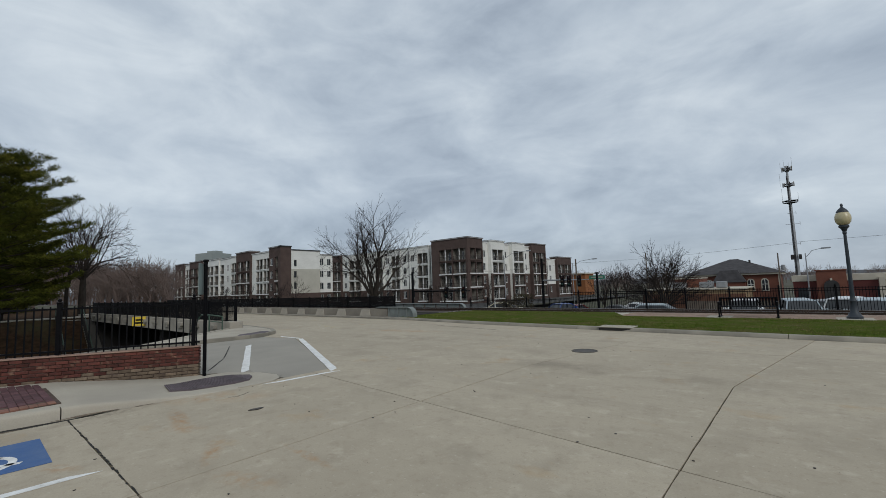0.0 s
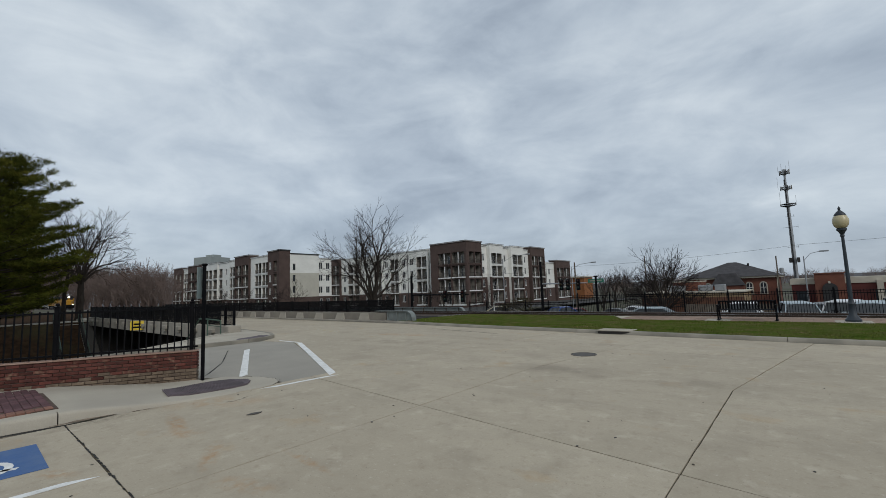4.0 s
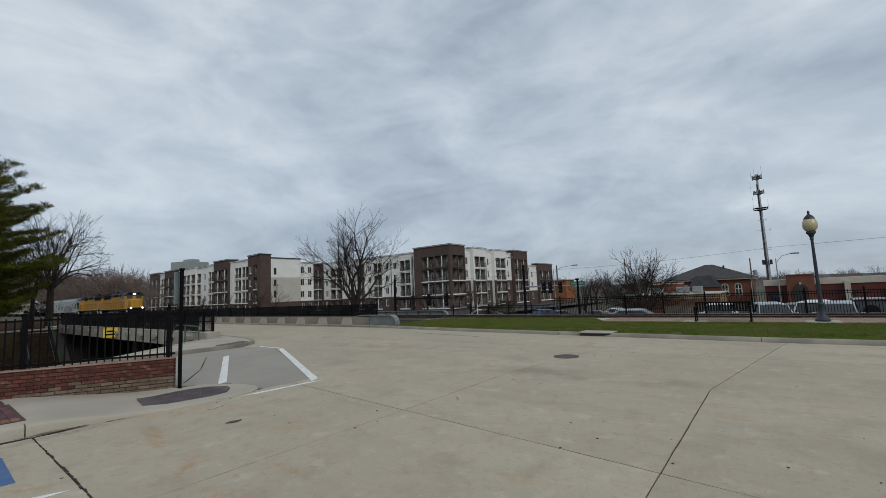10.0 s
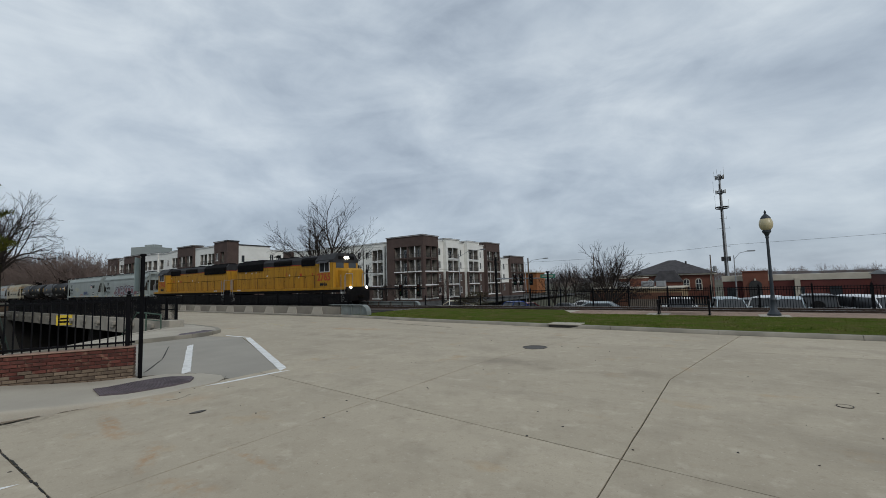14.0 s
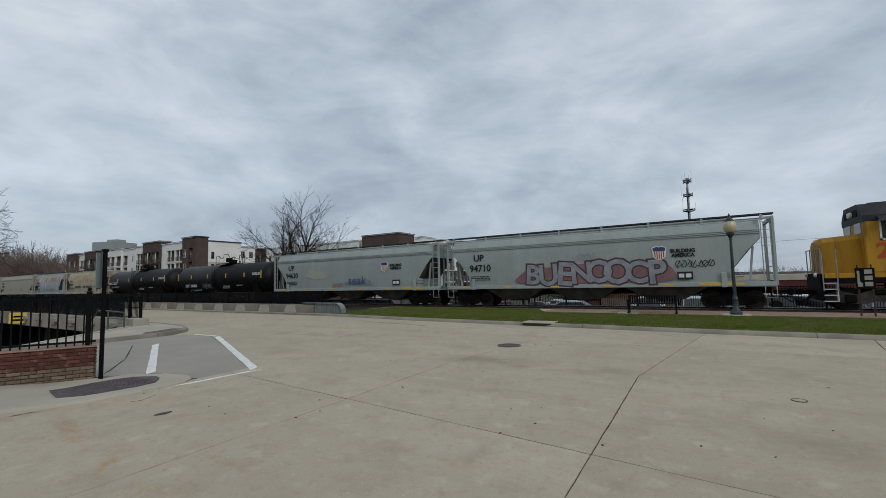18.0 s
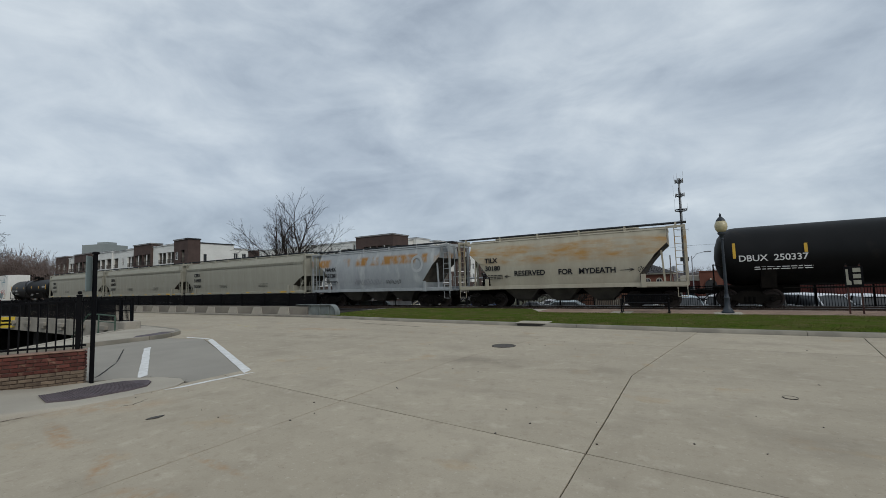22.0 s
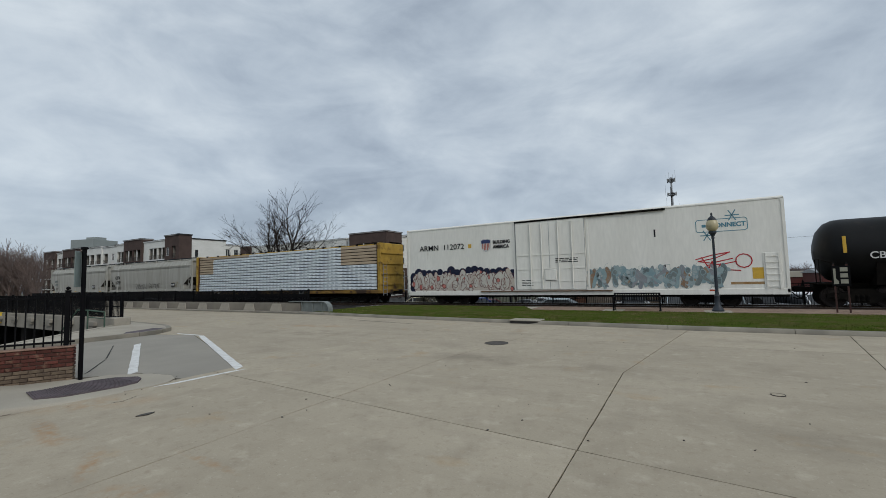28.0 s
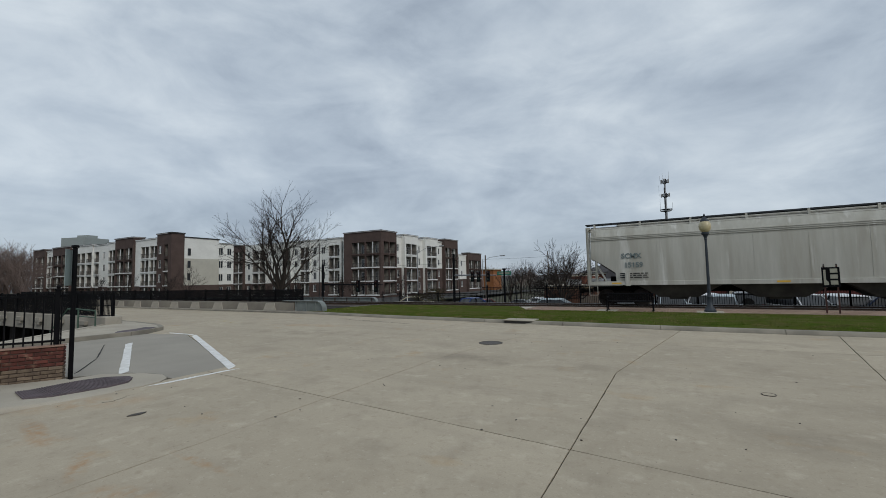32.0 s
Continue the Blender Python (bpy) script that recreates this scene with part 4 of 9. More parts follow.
    for i in range(20):
        part("stiffener", Geo().box(-23 - 1.4 * i, -22.93 - 1.4 * i, 28.52, 28.6, -0.7, 0.19), GIRDER_DARK, e)
    # clearance sign on the side beam
    s = thing("clearance_sign", "yellow clearance sign on the bridge beam", "road sign", at=pose(-34.4, 8.1, 0, 0, 0, 62))
    part("plate", Geo().box(-0.4, 0.4, -0.015, 0.015, -0.2, 0.42, 0.006), YELLOW, s)
    for z, w in ((0.2, 0.4), (0.0, 0.5)):
        part("writing_bar", Geo().box(-w / 2, w / 2, -0.024, -0.016, z - 0.05, z + 0.06), BLACK, s)
    part("bracket_arm", Geo().box(-0.15, 0.45, 0.016, 0.06, 0.0, 0.1), STEEL, s)


build_road_bridge()


def build_bank():
    b = thing("bank", "leaf-covered earth bank above the underpass", "bank", kind="structure")
    g = Geo()
    xs = [-52.2 + 0.8 * i for i in range(11)]
    ys = [-30, -20, -12] + [-8 + 1.2 * i for i in range(14)]
    n = len(ys)
    rnd = random.Random(8)
    g.v = [(x, y, lerp(-0.05, -5.0, (x + 52) / 8) + rnd.uniform(-0.06, 0.1) + 0.05) for x in xs for y in ys]
    g.f = [(i * n + j, (i + 1) * n + j, (i + 1) * n + j + 1, i * n + j + 1) for i in range(len(xs) - 1) for j in range(n - 1)]
    part("slope", g, DIRT, b, smooth=60)
    part("verge", Geo().box(-110, -52.1, -40, 23, -0.16, -0.04), DIRT, b, "leaf-strewn verge")
    part("path", Geo().box(-56, -53.2, -40, 16, -0.05, 0.03), WALK, b, "pale path")
    st = thing("stairs", "worn concrete stairs up the bank with green handrails", "stairs", kind="structure")
    for i in range(24):
        x = -44.6 - 0.31 * i
        z = -4.75 + 0.2 * i
        part("step", Geo().box(x - 0.36, x, 6.1, 7.7, z - 0.6, z, 0.02), BRIDGE_CONC, st)
    for y in (6.0, 7.8):
        part("stringer", Geo().prism_y([(-44.3, -5.0), (-52.2, 0.05), (-52.2, 0.35), (-44.3, -4.6)], y - 0.12, y + 0.02), PIT_CONC_SHADE, st)
        part("handrail", Geo().pipe([(-44.6, y, -4.0), (-48.4, y, -1.55), (-52.2, y, 0.9), (-53, y, 0.9), (-53, y, 0)], 0.035), GREEN_PIPE, st)
        part("handrail", Geo().pipe([(-48.4, y, -2.3), (-48.4, y, -1.55)], 0.035), GREEN_PIPE, st)
    h = thing("stair_handrail", "green pipe handrail beside the bridge end", "handrail", kind="structure")
    part("rail", Geo().pipe([(-20.2, 7.9, 0.1), (-20.2, 7.9, 0.72), (-21.3, 7.75, 0.78), (-22.0, 7.65, 0.78), (-23.2, 7.5, -0.2)], 0.03), GREEN_PIPE, h)
    part("rail", Geo().pipe([(-20.2, 7.9, 0.45), (-21.3, 7.75, 0.5)], 0.022), GREEN_PIPE, h)
    part("post", Geo().tube((-21.3, 7.75, 0.0), (-21.3, 7.75, 0.78), 0.03), GREEN_PIPE, h)


build_bank()


# ---- buildings beyond the track ----
BROWN_BRICK = surf("brown_brick", (0.098, 0.068, 0.059), (0.076, 0.054, 0.047), scale=0.7, rough=0.9, bump=0.2, fine=9)
WHITE_SIDING = surf("white_siding", (0.76, 0.755, 0.71), (0.69, 0.685, 0.64), scale=0.5, rough=0.75, bump=0.05, fine=6, stretch=(1, 1, 2))
TAN_SIDING = surf("tan_siding", (0.50, 0.48, 0.41), (0.44, 0.42, 0.36), scale=0.5, rough=0.75, bump=0.05, fine=6)
WHITE_TRIM = surf("white_trim", (0.80, 0.80, 0.77), (0.6, 0.6, 0.58), scale=1, rough=0.6, bump=0.02)
DARK_TRIM = surf("dark_trim", (0.045, 0.043, 0.042), (0.03, 0.03, 0.03), scale=2, rough=0.6, bump=0.02)
# balcony shade is part of this colour, well below the siding's tone
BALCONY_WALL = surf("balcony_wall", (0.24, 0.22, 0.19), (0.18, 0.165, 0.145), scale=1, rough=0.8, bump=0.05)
RED_BRICK = surf("red_brick_far", (0.185, 0.075, 0.05), (0.135, 0.055, 0.04), scale=0.8, rough=0.9, bump=0.2, fine=9)
DARK_RED = surf("dark_red_paint", (0.12, 0.035, 0.03), (0.09, 0.03, 0.026), scale=0.8, rough=0.7, bump=0.1)
TAN_BRICK = surf("tan_brick_far", (0.30, 0.215, 0.125), (0.24, 0.17, 0.10), scale=0.8, rough=0.9, bump=0.2, fine=9)
SHINGLE = surf("slate_shingle", (0.075, 0.072, 0.075), (0.05, 0.048, 0.05), scale=1.5, rough=0.95, bump=0.4, fine=6)
STONE = surf("limestone", (0.50, 0.46, 0.38), (0.42, 0.38, 0.31), scale=1, rough=0.85, bump=0.1)
CORNICE_GREY = surf("cornice_grey", (0.34, 0.32, 0.31), (0.28, 0.27, 0.26), scale=1, rough=0.7, bump=0.02)
HOTEL = surf("tower_block", (0.30, 0.33, 0.32), (0.26, 0.285, 0.28), scale=0.06, rough=0.8, bump=0)


def frame_axis(u, n):
    """A pose whose x runs along u and whose -y is the outward n."""
    return Matrix(((u[0], -n[0], 0, 0), (u[1], -n[1], 0, 0), (0, 0, 1, 0), (0, 0, 0, 1)))


WIN_CACHE = {}


def ring(g, x0, x1, z0, z1, o, y0, y1):
    """A slab with one rectangular opening, as one closed shell."""
    a, b, c, d = o
    quads = [[(x0, z0), (x1, z0), (x1, z1), (x0, z1)], [(a, c), (b, c), (b, d), (a, d)]]
    v = [(x, y, z) for y in (y0, y1) for q in quads for x, z in q]
    f = []
    for i in range(4):
        j = (i + 1) % 4
        f += [(i, j, 4 + j, 4 + i), (8 + j, 8 + i, 12 + i, 12 + j), (j, i, 8 + i, 8 + j), (4 + i, 4 + j, 12 + j, 12 + i)]
    return g.add(v, f)


def window_unit(parent, m, w, h, trim=None):
    """A sash window: frame, mullion, bar and two panes."""
    trim = trim or WHITE_TRIM
    key = (round(w, 2), round(h, 2), trim.name)
    if key not in WIN_CACHE:
        t = 0.07
        fr = ring(Geo(), -w / 2, w / 2, 0, h, (-w / 2 + t, w / 2 - t, t, h - t), -0.07, 0.03).mesh("window", 0)
        fr.materials.append(trim)
        mu = Geo().box(-0.035, 0.035, -0.06, 0.02, t, h - t).mesh("mullion", 0)
        mu.materials.append(trim)
        pn = Geo().box(-w / 2 + t, -0.035, -0.015, 0.0, t, h - t).mesh("pane", 0)
        pn.materials.append(GLASS)
        WIN_CACHE[key] = (fr, mu, pn)
    fr, mu, pn = WIN_CACHE[key]
    ob = part("window", fr, None, parent, at=m)
    part("mullion", mu, None, ob)
    part("pane", pn, None, ob)
    part("pane", pn, None, ob, at=pose(w / 2 - 0.035, 0, 0))
    return ob


RAIL_CACHE = {}


def balcony_rail(w):
    k = round(w, 2)
    if k not in RAIL_CACHE:
        g = Geo().box(-w / 2, w / 2, -0.02, 0.02, 1.0, 1.06).box(-w / 2, w / 2, -0.02, 0.02, 0.08, 0.12)
        n = max(3, int(w / 0.24))
        for i in range(n + 1):
            x = -w / 2 + w * i / n
            g.box(x - 0.018, x + 0.018, -0.015, 0.015, 0.1, 1.0)
        me = g.mesh("balcony_rail", 0)
        me.materials.append(DARK_TRIM)
        RAIL_CACHE[k] = me
    return RAIL_CACHE[k]


def facade(b, m, bays, z0, storey, n, depth=0.35):
    """Bays along local x of m (outward is local -y). Each bay: (width, kind, lower, upper, split, step, parapet)
    kind: 'b' balcony recess, 'w' window, 'd' a pair of balconies, 'm' balcony and window; split: storeys of the lower material; step: how far the bay stands out."""
    x = 0.0
    for width, kind, lower, upper, split, step, par in bays:
        y0, y1 = -step, depth - step
        for s in range(n):
            mt = lower if s < split else upper
            za, zb = z0 + s * storey, z0 + (s + 1) * storey
            if s == 0:
                part("plinth", Geo().box(x, x + width, y0 + 0.02, y1, z0 - 1.4, z0), lower, b, at=m, smooth=0)
            lo, hi = za + 0.14, zb - 0.42
            if kind == "b":
                cells = [(x, x + width, x + width * 0.1, x + width * 0.9, lo, hi)]
            elif kind == "d":
                cells = [(x, x + width / 2, x + width * 0.06, x + width * 0.48, lo, hi), (x + width / 2, x + width, x + width * 0.52, x + width * 0.94, lo, hi)]
            elif kind == "w":
                cx = x + width / 2
                cells = [(x, x + width, cx - 0.62, cx + 0.62, za + 0.9, zb - 0.65)]
            elif kind == "m":
                cells = [(x, x + width * 0.45, x + width * 0.12, x + width * 0.32, za + 0.9, zb - 0.65), (x + width * 0.45, x + width, x + width * 0.5, x + width * 0.78, lo, hi)]
            else:
                part("wall_panel", Geo().box(x, x + width, y0, y1, za, zb), mt, b, at=m, smooth=0)
                cells = []
            for xa, xb, oa, ob, oc, od in cells:
                part("wall_panel", ring(Geo(), xa, xb, za, zb, (oa, ob, oc, od), y0, y1), mt, b, at=m, smooth=0)
                w, cx = ob - oa, (oa + ob) / 2
                if w > 1.4:
                    k = y1 + 1.4
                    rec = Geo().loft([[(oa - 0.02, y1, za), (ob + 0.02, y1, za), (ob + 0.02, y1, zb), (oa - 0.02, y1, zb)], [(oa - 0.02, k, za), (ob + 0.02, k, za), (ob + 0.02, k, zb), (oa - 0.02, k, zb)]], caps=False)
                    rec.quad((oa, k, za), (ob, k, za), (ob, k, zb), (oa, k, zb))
                    # recess lining coloured dark to deepen the shade inside
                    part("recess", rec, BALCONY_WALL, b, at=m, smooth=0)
                    part("balcony_slab", Geo().box(oa - 0.05, ob + 0.05, y0 - 0.14, y1 + 1.3, oc - 0.26, oc), mt if (mt is BROWN_BRICK and s == n - 1) else WHITE_TRIM, b, at=m, smooth=0)
                    part("balcony_rail", balcony_rail(w), None, b, at=m @ pose(cx, y0 + 0.06, oc))
                    window_unit(b, m @ pose(cx + w * 0.14, y1 + 1.3, oc + 0.05), min(1.5, w * 0.5), 2.1)
                    if w > 3.4:
                        part("balcony_post", Geo().box(cx - 0.09, cx + 0.09, y0 + 0.05, y0 + 0.23, oc, od), WHITE_TRIM, b, at=m, smooth=0)
                else:
                    window_unit(b, m @ pose(cx, y1 - 0.2, oc), w, od - oc, DARK_TRIM if mt is TAN_SIDING else None)
                    part("sill", Geo().box(oa - 0.05, ob + 0.05, y0 - 0.05, y0 + 0.05, oc - 0.08, oc), WHITE_TRIM, b, at=m, smooth=0)
        zt = z0 + n * storey
        part("parapet", Geo().box(x, x + width, -step, 2.2, zt, zt + par), upper, b, at=m, smooth=0)
        part("cornice", Geo().box(x - 0.14, x + width + 0.14, -step - 0.2, 2.3, zt + par, zt + par + 0.2), WHITE_TRIM if upper is WHITE_SIDING else CORNICE_GREY, b, at=m, smooth=0)
        part("roof_edge", Geo().box(x - 0.16, x + width + 0.16, -step - 0.22, 2.32, zt + par + 0.2, zt + par + 0.28), DARK_TRIM, b, at=m, smooth=0)
        if step > 0.15:
            for xx in (x, x + width - 0.3):
                part("return_wall", Geo().box(xx, xx + 0.3, y1 - 0.002, depth + 0.3, z0 - 1.4, zt), upper, b, at=m, smooth=0)
        x += width
    for xx in downspouts(bays):
        part("downspout", Geo().box(xx - 0.06, xx + 0.06, -0.12, 0.0, z0 - 1.0, z0 + n * storey + 0.6), DARK_TRIM, b, at=m, smooth=0)
    return x


def downspouts(bays):
    out, x = [], 0.0
    for i, bay in enumerate(bays):
        if bay[1] == "w" and i % 2 == 0:
            out.append(x + 0.3)
        x += bay[0]
    return out


WS, BB, TS = WHITE_SIDING, BROWN_BRICK, TAN_SIDING


def build_apartments():
    base, st = -2.0, 3.4
    b = thing("apartment_building", "four-storey apartment building of brown brick and white siding", "building", "apartment blocks")
    # tower corner, front
    m = Matrix.Translation((-74.4, 82.0, 0)) @ frame_axis((1, 0), (0, -1))
    facade(b, m, [(2.0, "n", BB, BB, 4, 0.5, 2.1), (9.98, "d", BB, BB, 4, 0.5, 2.1)], base, st, 4)
    # front, to the west of the tower
    m = Matrix.Translation((-126, 83.4, 0)) @ frame_axis((1, 0), (0, -1))
    facade(b, m, [(9.6, "d", BB, BB, 4, 0.5, 1.6), (3.4, "w", BB, WS, 1, 0, 1.3), (6.8, "d", BB, WS, 1, 0.3, 1.3), (6.1, "w", BB, WS, 1, 0, 1.3), (4.5, "b", BB, WS, 1, 0.3, 1.3), (3.0, "w", BB, WS, 1, 0, 1.3), (4.4, "b", BB, WS, 1, 0.2, 1.3),
                  (3.0, "w", BB, WS, 1, 0, 1.3), (3.4, "w", BB, WS, 1, 0, 1.3), (4.9, "b", BB, WS, 1, 0.3, 1.3), (2.5, "w", BB, WS, 1, 0, 1.3)], base, st, 4)
    # east side, running away
    m = Matrix.Translation((-62.7, 81.86, 0)) @ frame_axis((0, 1), (1, 0))
    facade(b, m, [(6.1, "d", BB, BB, 4, 0.3, 2.08), (3.4, "w", BB, WS, 2, -0.6, 1.3), (6.6, "b", BB, WS, 2, 0.5, 1.8), (4.0, "w", BB, WS, 2, -0.6, 1.3), (7.0, "b", BB, WS, 2, 0.5, 1.8), (4.4, "w", BB, WS, 2, -0.6, 1.3), (9.0, "d", BB, BB, 4, 0.4, 2.2)], base, st, 4)
    m = Matrix.Translation((-62.4, 122.6, 0)) @ frame_axis((0, 1), (1, 0))
    facade(b, m, [(7.0, "w", BB, WS, 1, -0.5, 1.2), (11.0, "d", BB, BB, 3, 0.3, 2.0)], base, st, 3)
    part("core", Geo().box(-125.9, -66, 86.2, 96, base, 12.4), WHITE_SIDING, b, smooth=0)
    part("core", Geo().box(-74, -65.2, 86.3, 122.5, base, 12.4), WHITE_SIDING, b, smooth=0)
    part("core", Geo().box(-74, -65.2, 122.5, 140.6, base - 1, 8.6), BROWN_BRICK, b, smooth=0)
    c = thing("apartment_building", "four-storey apartment building with blank white end wall", "building", "apartment blocks")
    m = Matrix.Translation((-184, 55.0, 0)) @ frame_axis((1, 0), (0, -1))
    facade(c, m, [(9.35, "d", BB, BB, 4, 0.5, 1.9), (5.86, "b", BB, WS, 1, 0, 1.3), (12.4, "d", BB, BB, 4, 0.5, 1.9), (2.5, "n", BB, WS, 1, 0, 1.3), (6.8, "d", BB, WS, 1, 0.3, 1.6), (4.1, "b", BB, WS, 1, 0.3, 1.6), (3.5, "b", BB, WS, 1, 0.0, 1.3), (5.1, "w", BB, WS, 1, 0, 1.3),
                  (4.7, "b", BB, WS, 1, 0.2, 1.5), (9.4, "d", BB, BB, 4, 0.5, 2.2), (2.1, "n", BB, WS, 1, 0, 1.3), (9.0, "d", BB, WS, 1, 0, 1.3), (6.2, "m", BB, BB, 4, 0.5, 2.1)], base, st, 4)
    xe = -102.9
    part("end_wall", Geo().box(xe - 0.4, xe, 57.4, 66.2, base + st, base + 2.9 * st), TAN_SIDING, c, "beige lower end wall", smooth=0)
    part("end_wall", Geo().box(xe - 0.4, xe, 57.4, 66.2, base + 2.9 * st, base + 4 * st + 1.3), WHITE_SIDING, c, "white upper end wall", smooth=0)
    part("end_wall", Geo().box(xe - 0.35, xe + 0.3, 57.41, 66.2, base - 1.4, base + st), BROWN_BRICK, c, "brown brick base", smooth=0)
    part("end_wall", Geo().box(xe - 0.4, xe + 0.1, 54.4, 57.4, base - 1.4, base + 4 * st + 2.1), BROWN_BRICK, c, "brown brick corner", smooth=0)
    part("cornice", Geo().box(xe - 0.6, xe + 0.2, 57.4, 66.3, base + 4 * st + 1.3, base + 4 * st + 1.55), DARK_TRIM, c, smooth=0)
    part("cornice", Geo().box(xe - 1.0, xe + 0.3, 54.2, 57.5, base + 4 * st + 2.1, base + 4 * st + 2.4), DARK_TRIM, c, smooth=0)
    mm = Matrix.Translation((xe - 0.1, 58.0, 0)) @ frame_axis((0, 1), (1, 0))
    for z in (2.6, 5.6, 8.6):
        window_unit(c, mm @ pose(0.6, -0.12, z), 0.7, 1.7, DARK_TRIM)
    m = Matrix.Translation((xe - 1.2, 66.3, 0)) @ frame_axis((0, 1), (1, 0))
    facade(c, m, [(2.4, "w", BB, WS, 1, 0, 0.4), (2.4, "w", BB, WS, 1, 0, 0.4)], base, st, 4)
    part("core", Geo().box(-184, xe - 0.4, 58.3, 66.1, base - 1.3, 12.5), WHITE_SIDING, c, smooth=0)
    part("core", Geo().box(-112, xe - 1.8, 66.1, 71.0, base - 1.3, 11.6), WHITE_SIDING, c, smooth=0)
    h = thing("tower_block", "distant grey-green slab block above the rooftops", "building")
    part("block", Geo().box(-8, 8, -8, 8, -3, 31.0), HOTEL, h, at=pose(-318, 118, 0, 0, 0, 110), smooth=0)
    part("roof_box", Geo().box(-2, 4, -4, 4, 31.0, 33.0), HOTEL, h, at=pose(-318, 118, 0, 0, 0, 110), smooth=0)


build_apartments()


def arch_pts(x0, x1, z0, z1, n=10):
    r = (x1 - x0) / 2
    cx = (x0 + x1) / 2
    return [(x0, z0)] + [(cx - r * math.cos(math.pi * i / n), z1 - r + r * math.sin(math.pi * i / n)) for i in range(n + 1)] + [(x1, z0)]


def build_right_blocks():
    # two-storey brick house with a hipped roof
    h = thing("brick_house", "two-storey red brick building with a dark hipped roof", "building")
    x0, x1, y0, y1, zb, ze = -15.6, -3.3, 83, 97, -4.4, 2.0
    part("wall", Geo().box(x0, x1, y0, y1, zb, ze), RED_BRICK, h, smooth=0)
    part("cornice", Geo().box(x0 - 0.5, x1 + 0.5, y0 - 0.5, y1 + 0.5, ze - 0.1, ze + 0.18), STONE, h, "pale cornice", smooth=0)
    cx, cy = (x0 + x1) / 2, (y0 + y1) / 2
    part("roof", Geo().loft([[(x0 - 0.7, y0 - 0.7, ze + 0.18), (x1 + 0.7, y0 - 0.7, ze + 0.18), (x1 + 0.7, y1 + 0.7, ze + 0.18), (x0 - 0.7, y1 + 0.7, ze + 0.18)], [(cx - 0.6, cy - 1, ze + 2.75), (cx + 0.6, cy - 1, ze + 2.75), (cx + 0.6, cy + 1, ze + 2.75), (cx - 0.6, cy + 1, ze + 2.75)]]), SHINGLE, h, "dark shingle roof", smooth=0)
    part("porch_roof", Geo().loft([[(cx - 2.4, y0 - 1.6, ze - 1.2), (cx + 2.2, y0 - 1.6, ze - 1.2), (cx + 2.2, y0, ze - 1.2), (cx - 2.4, y0, ze - 1.2)], [(cx - 1.3, y0 - 1.0, ze + 0.75), (cx + 1.1, y0 - 1.0, ze + 0.75), (cx + 1.1, y0 + 0.6, ze + 0.75), (cx - 1.3, y0 + 0.6, ze + 0.75)]]), SHINGLE, h, "dark mansard porch", smooth=0)
    part("porch", Geo().box(cx - 2.2, cx + 2.0, y0 - 1.4, y0, zb, ze - 1.2), RED_BRICK, h, smooth=0)
    part("vent_pipe", Geo().tube((cx + 2.4, cy - 3, ze + 1.2), (cx + 2.4, cy - 3, ze + 2.4), 0.15), DARK_TRIM, h)
    for x in (-12.49, -6.82, -5.02):
        w = part("window", Geo().prism_y(arch_pts(x - 0.5, x + 0.5, -0.75, 1.3), y0 - 0.06, y0 + 0.1), STONE, h, "pale arched window surround")
        part("pane", Geo().prism_y(arch_pts(x - 0.36, x + 0.36, -0.6, 1.15), y0 - 0.09, y0 - 0.04), GLASS, w)
        part("mullion", Geo().box(x - 0.04, x + 0.04, y0 - 0.12, y0 - 0.08, -0.6, 1.1).box(x - 0.36, x + 0.36, y0 - 0.12, y0 - 0.08, 0.35, 0.42), WHITE_TRIM, w)
    part("side_trim", Geo().box(x1 - 0.02, x1 + 0.12, y0 - 0.1, y0 + 0.1, zb, ze), STONE, h, smooth=0)
    # low flat-roofed shop in front
    s = thing("flat_roof_shop", "low tan and brown brick building with rooftop units", "building")
    part("wall", Geo().box(-17.2, -5.8, 62, 72, -3.6, 0.18), TAN_BRICK, s, smooth=0)
    part("lower_wall", Geo().box(-17.3, -5.7, 61.9, 61.99, -3.6, -0.35), surf("brown_lower_brick", (0.15, 0.075, 0.05), (0.12, 0.06, 0.04), scale=0.8, rough=0.9, bump=0.2), s, "brown lower wall", smooth=0)
    part("coping", Geo().box(-17.4, -5.6, 61.8, 72.2, 0.18, 0.32), STONE, s, "pale coping", smooth=0)
    part("upper_block", Geo().box(-15.0, -11.7, 70, 76, 0.3, 1.6), RED_BRICK, s, "brick upper block", smooth=0)
    part("upper_coping", Geo().box(-15.1, -11.6, 69.9, 76.1, 1.6, 1.75), STONE, s, smooth=0)
    for x, w in ((-10.9, 1.5), (-9.0, 1.1), (-14.6, 2.0)):
        part("roof_unit", Geo().box(x, x + w, 64.5, 66, 0.35, 1.15, 0.05), STEEL, s, "grey rooftop unit")
    for x in (-15.2, -9.6, -9.0):
        part("door", Geo().box(x, x + 1.0, 61.84, 61.92, -3.6, -1.5), STONE, s)
    # long red building with an arched entrance
    a = thing("brick_hall", "long single-storey red brick building with an arched entrance", "building")
    part("wall", Geo().box(-1.3, 34, 66, 84, -4.2, 1.05), DARK_RED, a, smooth=0)
    part("parapet", Geo().box(-1.4, 34.1, 65.9, 84, 0.85, 1.55), STONE, a, "pale metal parapet", smooth=0)
    portal = part("portal", Geo().box(0.82, 3.35, 64.6, 66, -4.2, 2.0), RED_BRICK, a, "brick entrance bay", smooth=0)
    part("portal_cap", Geo().box(0.74, 3.43, 64.5, 66, 2.0, 2.12), RED_BRICK, portal, smooth=0)
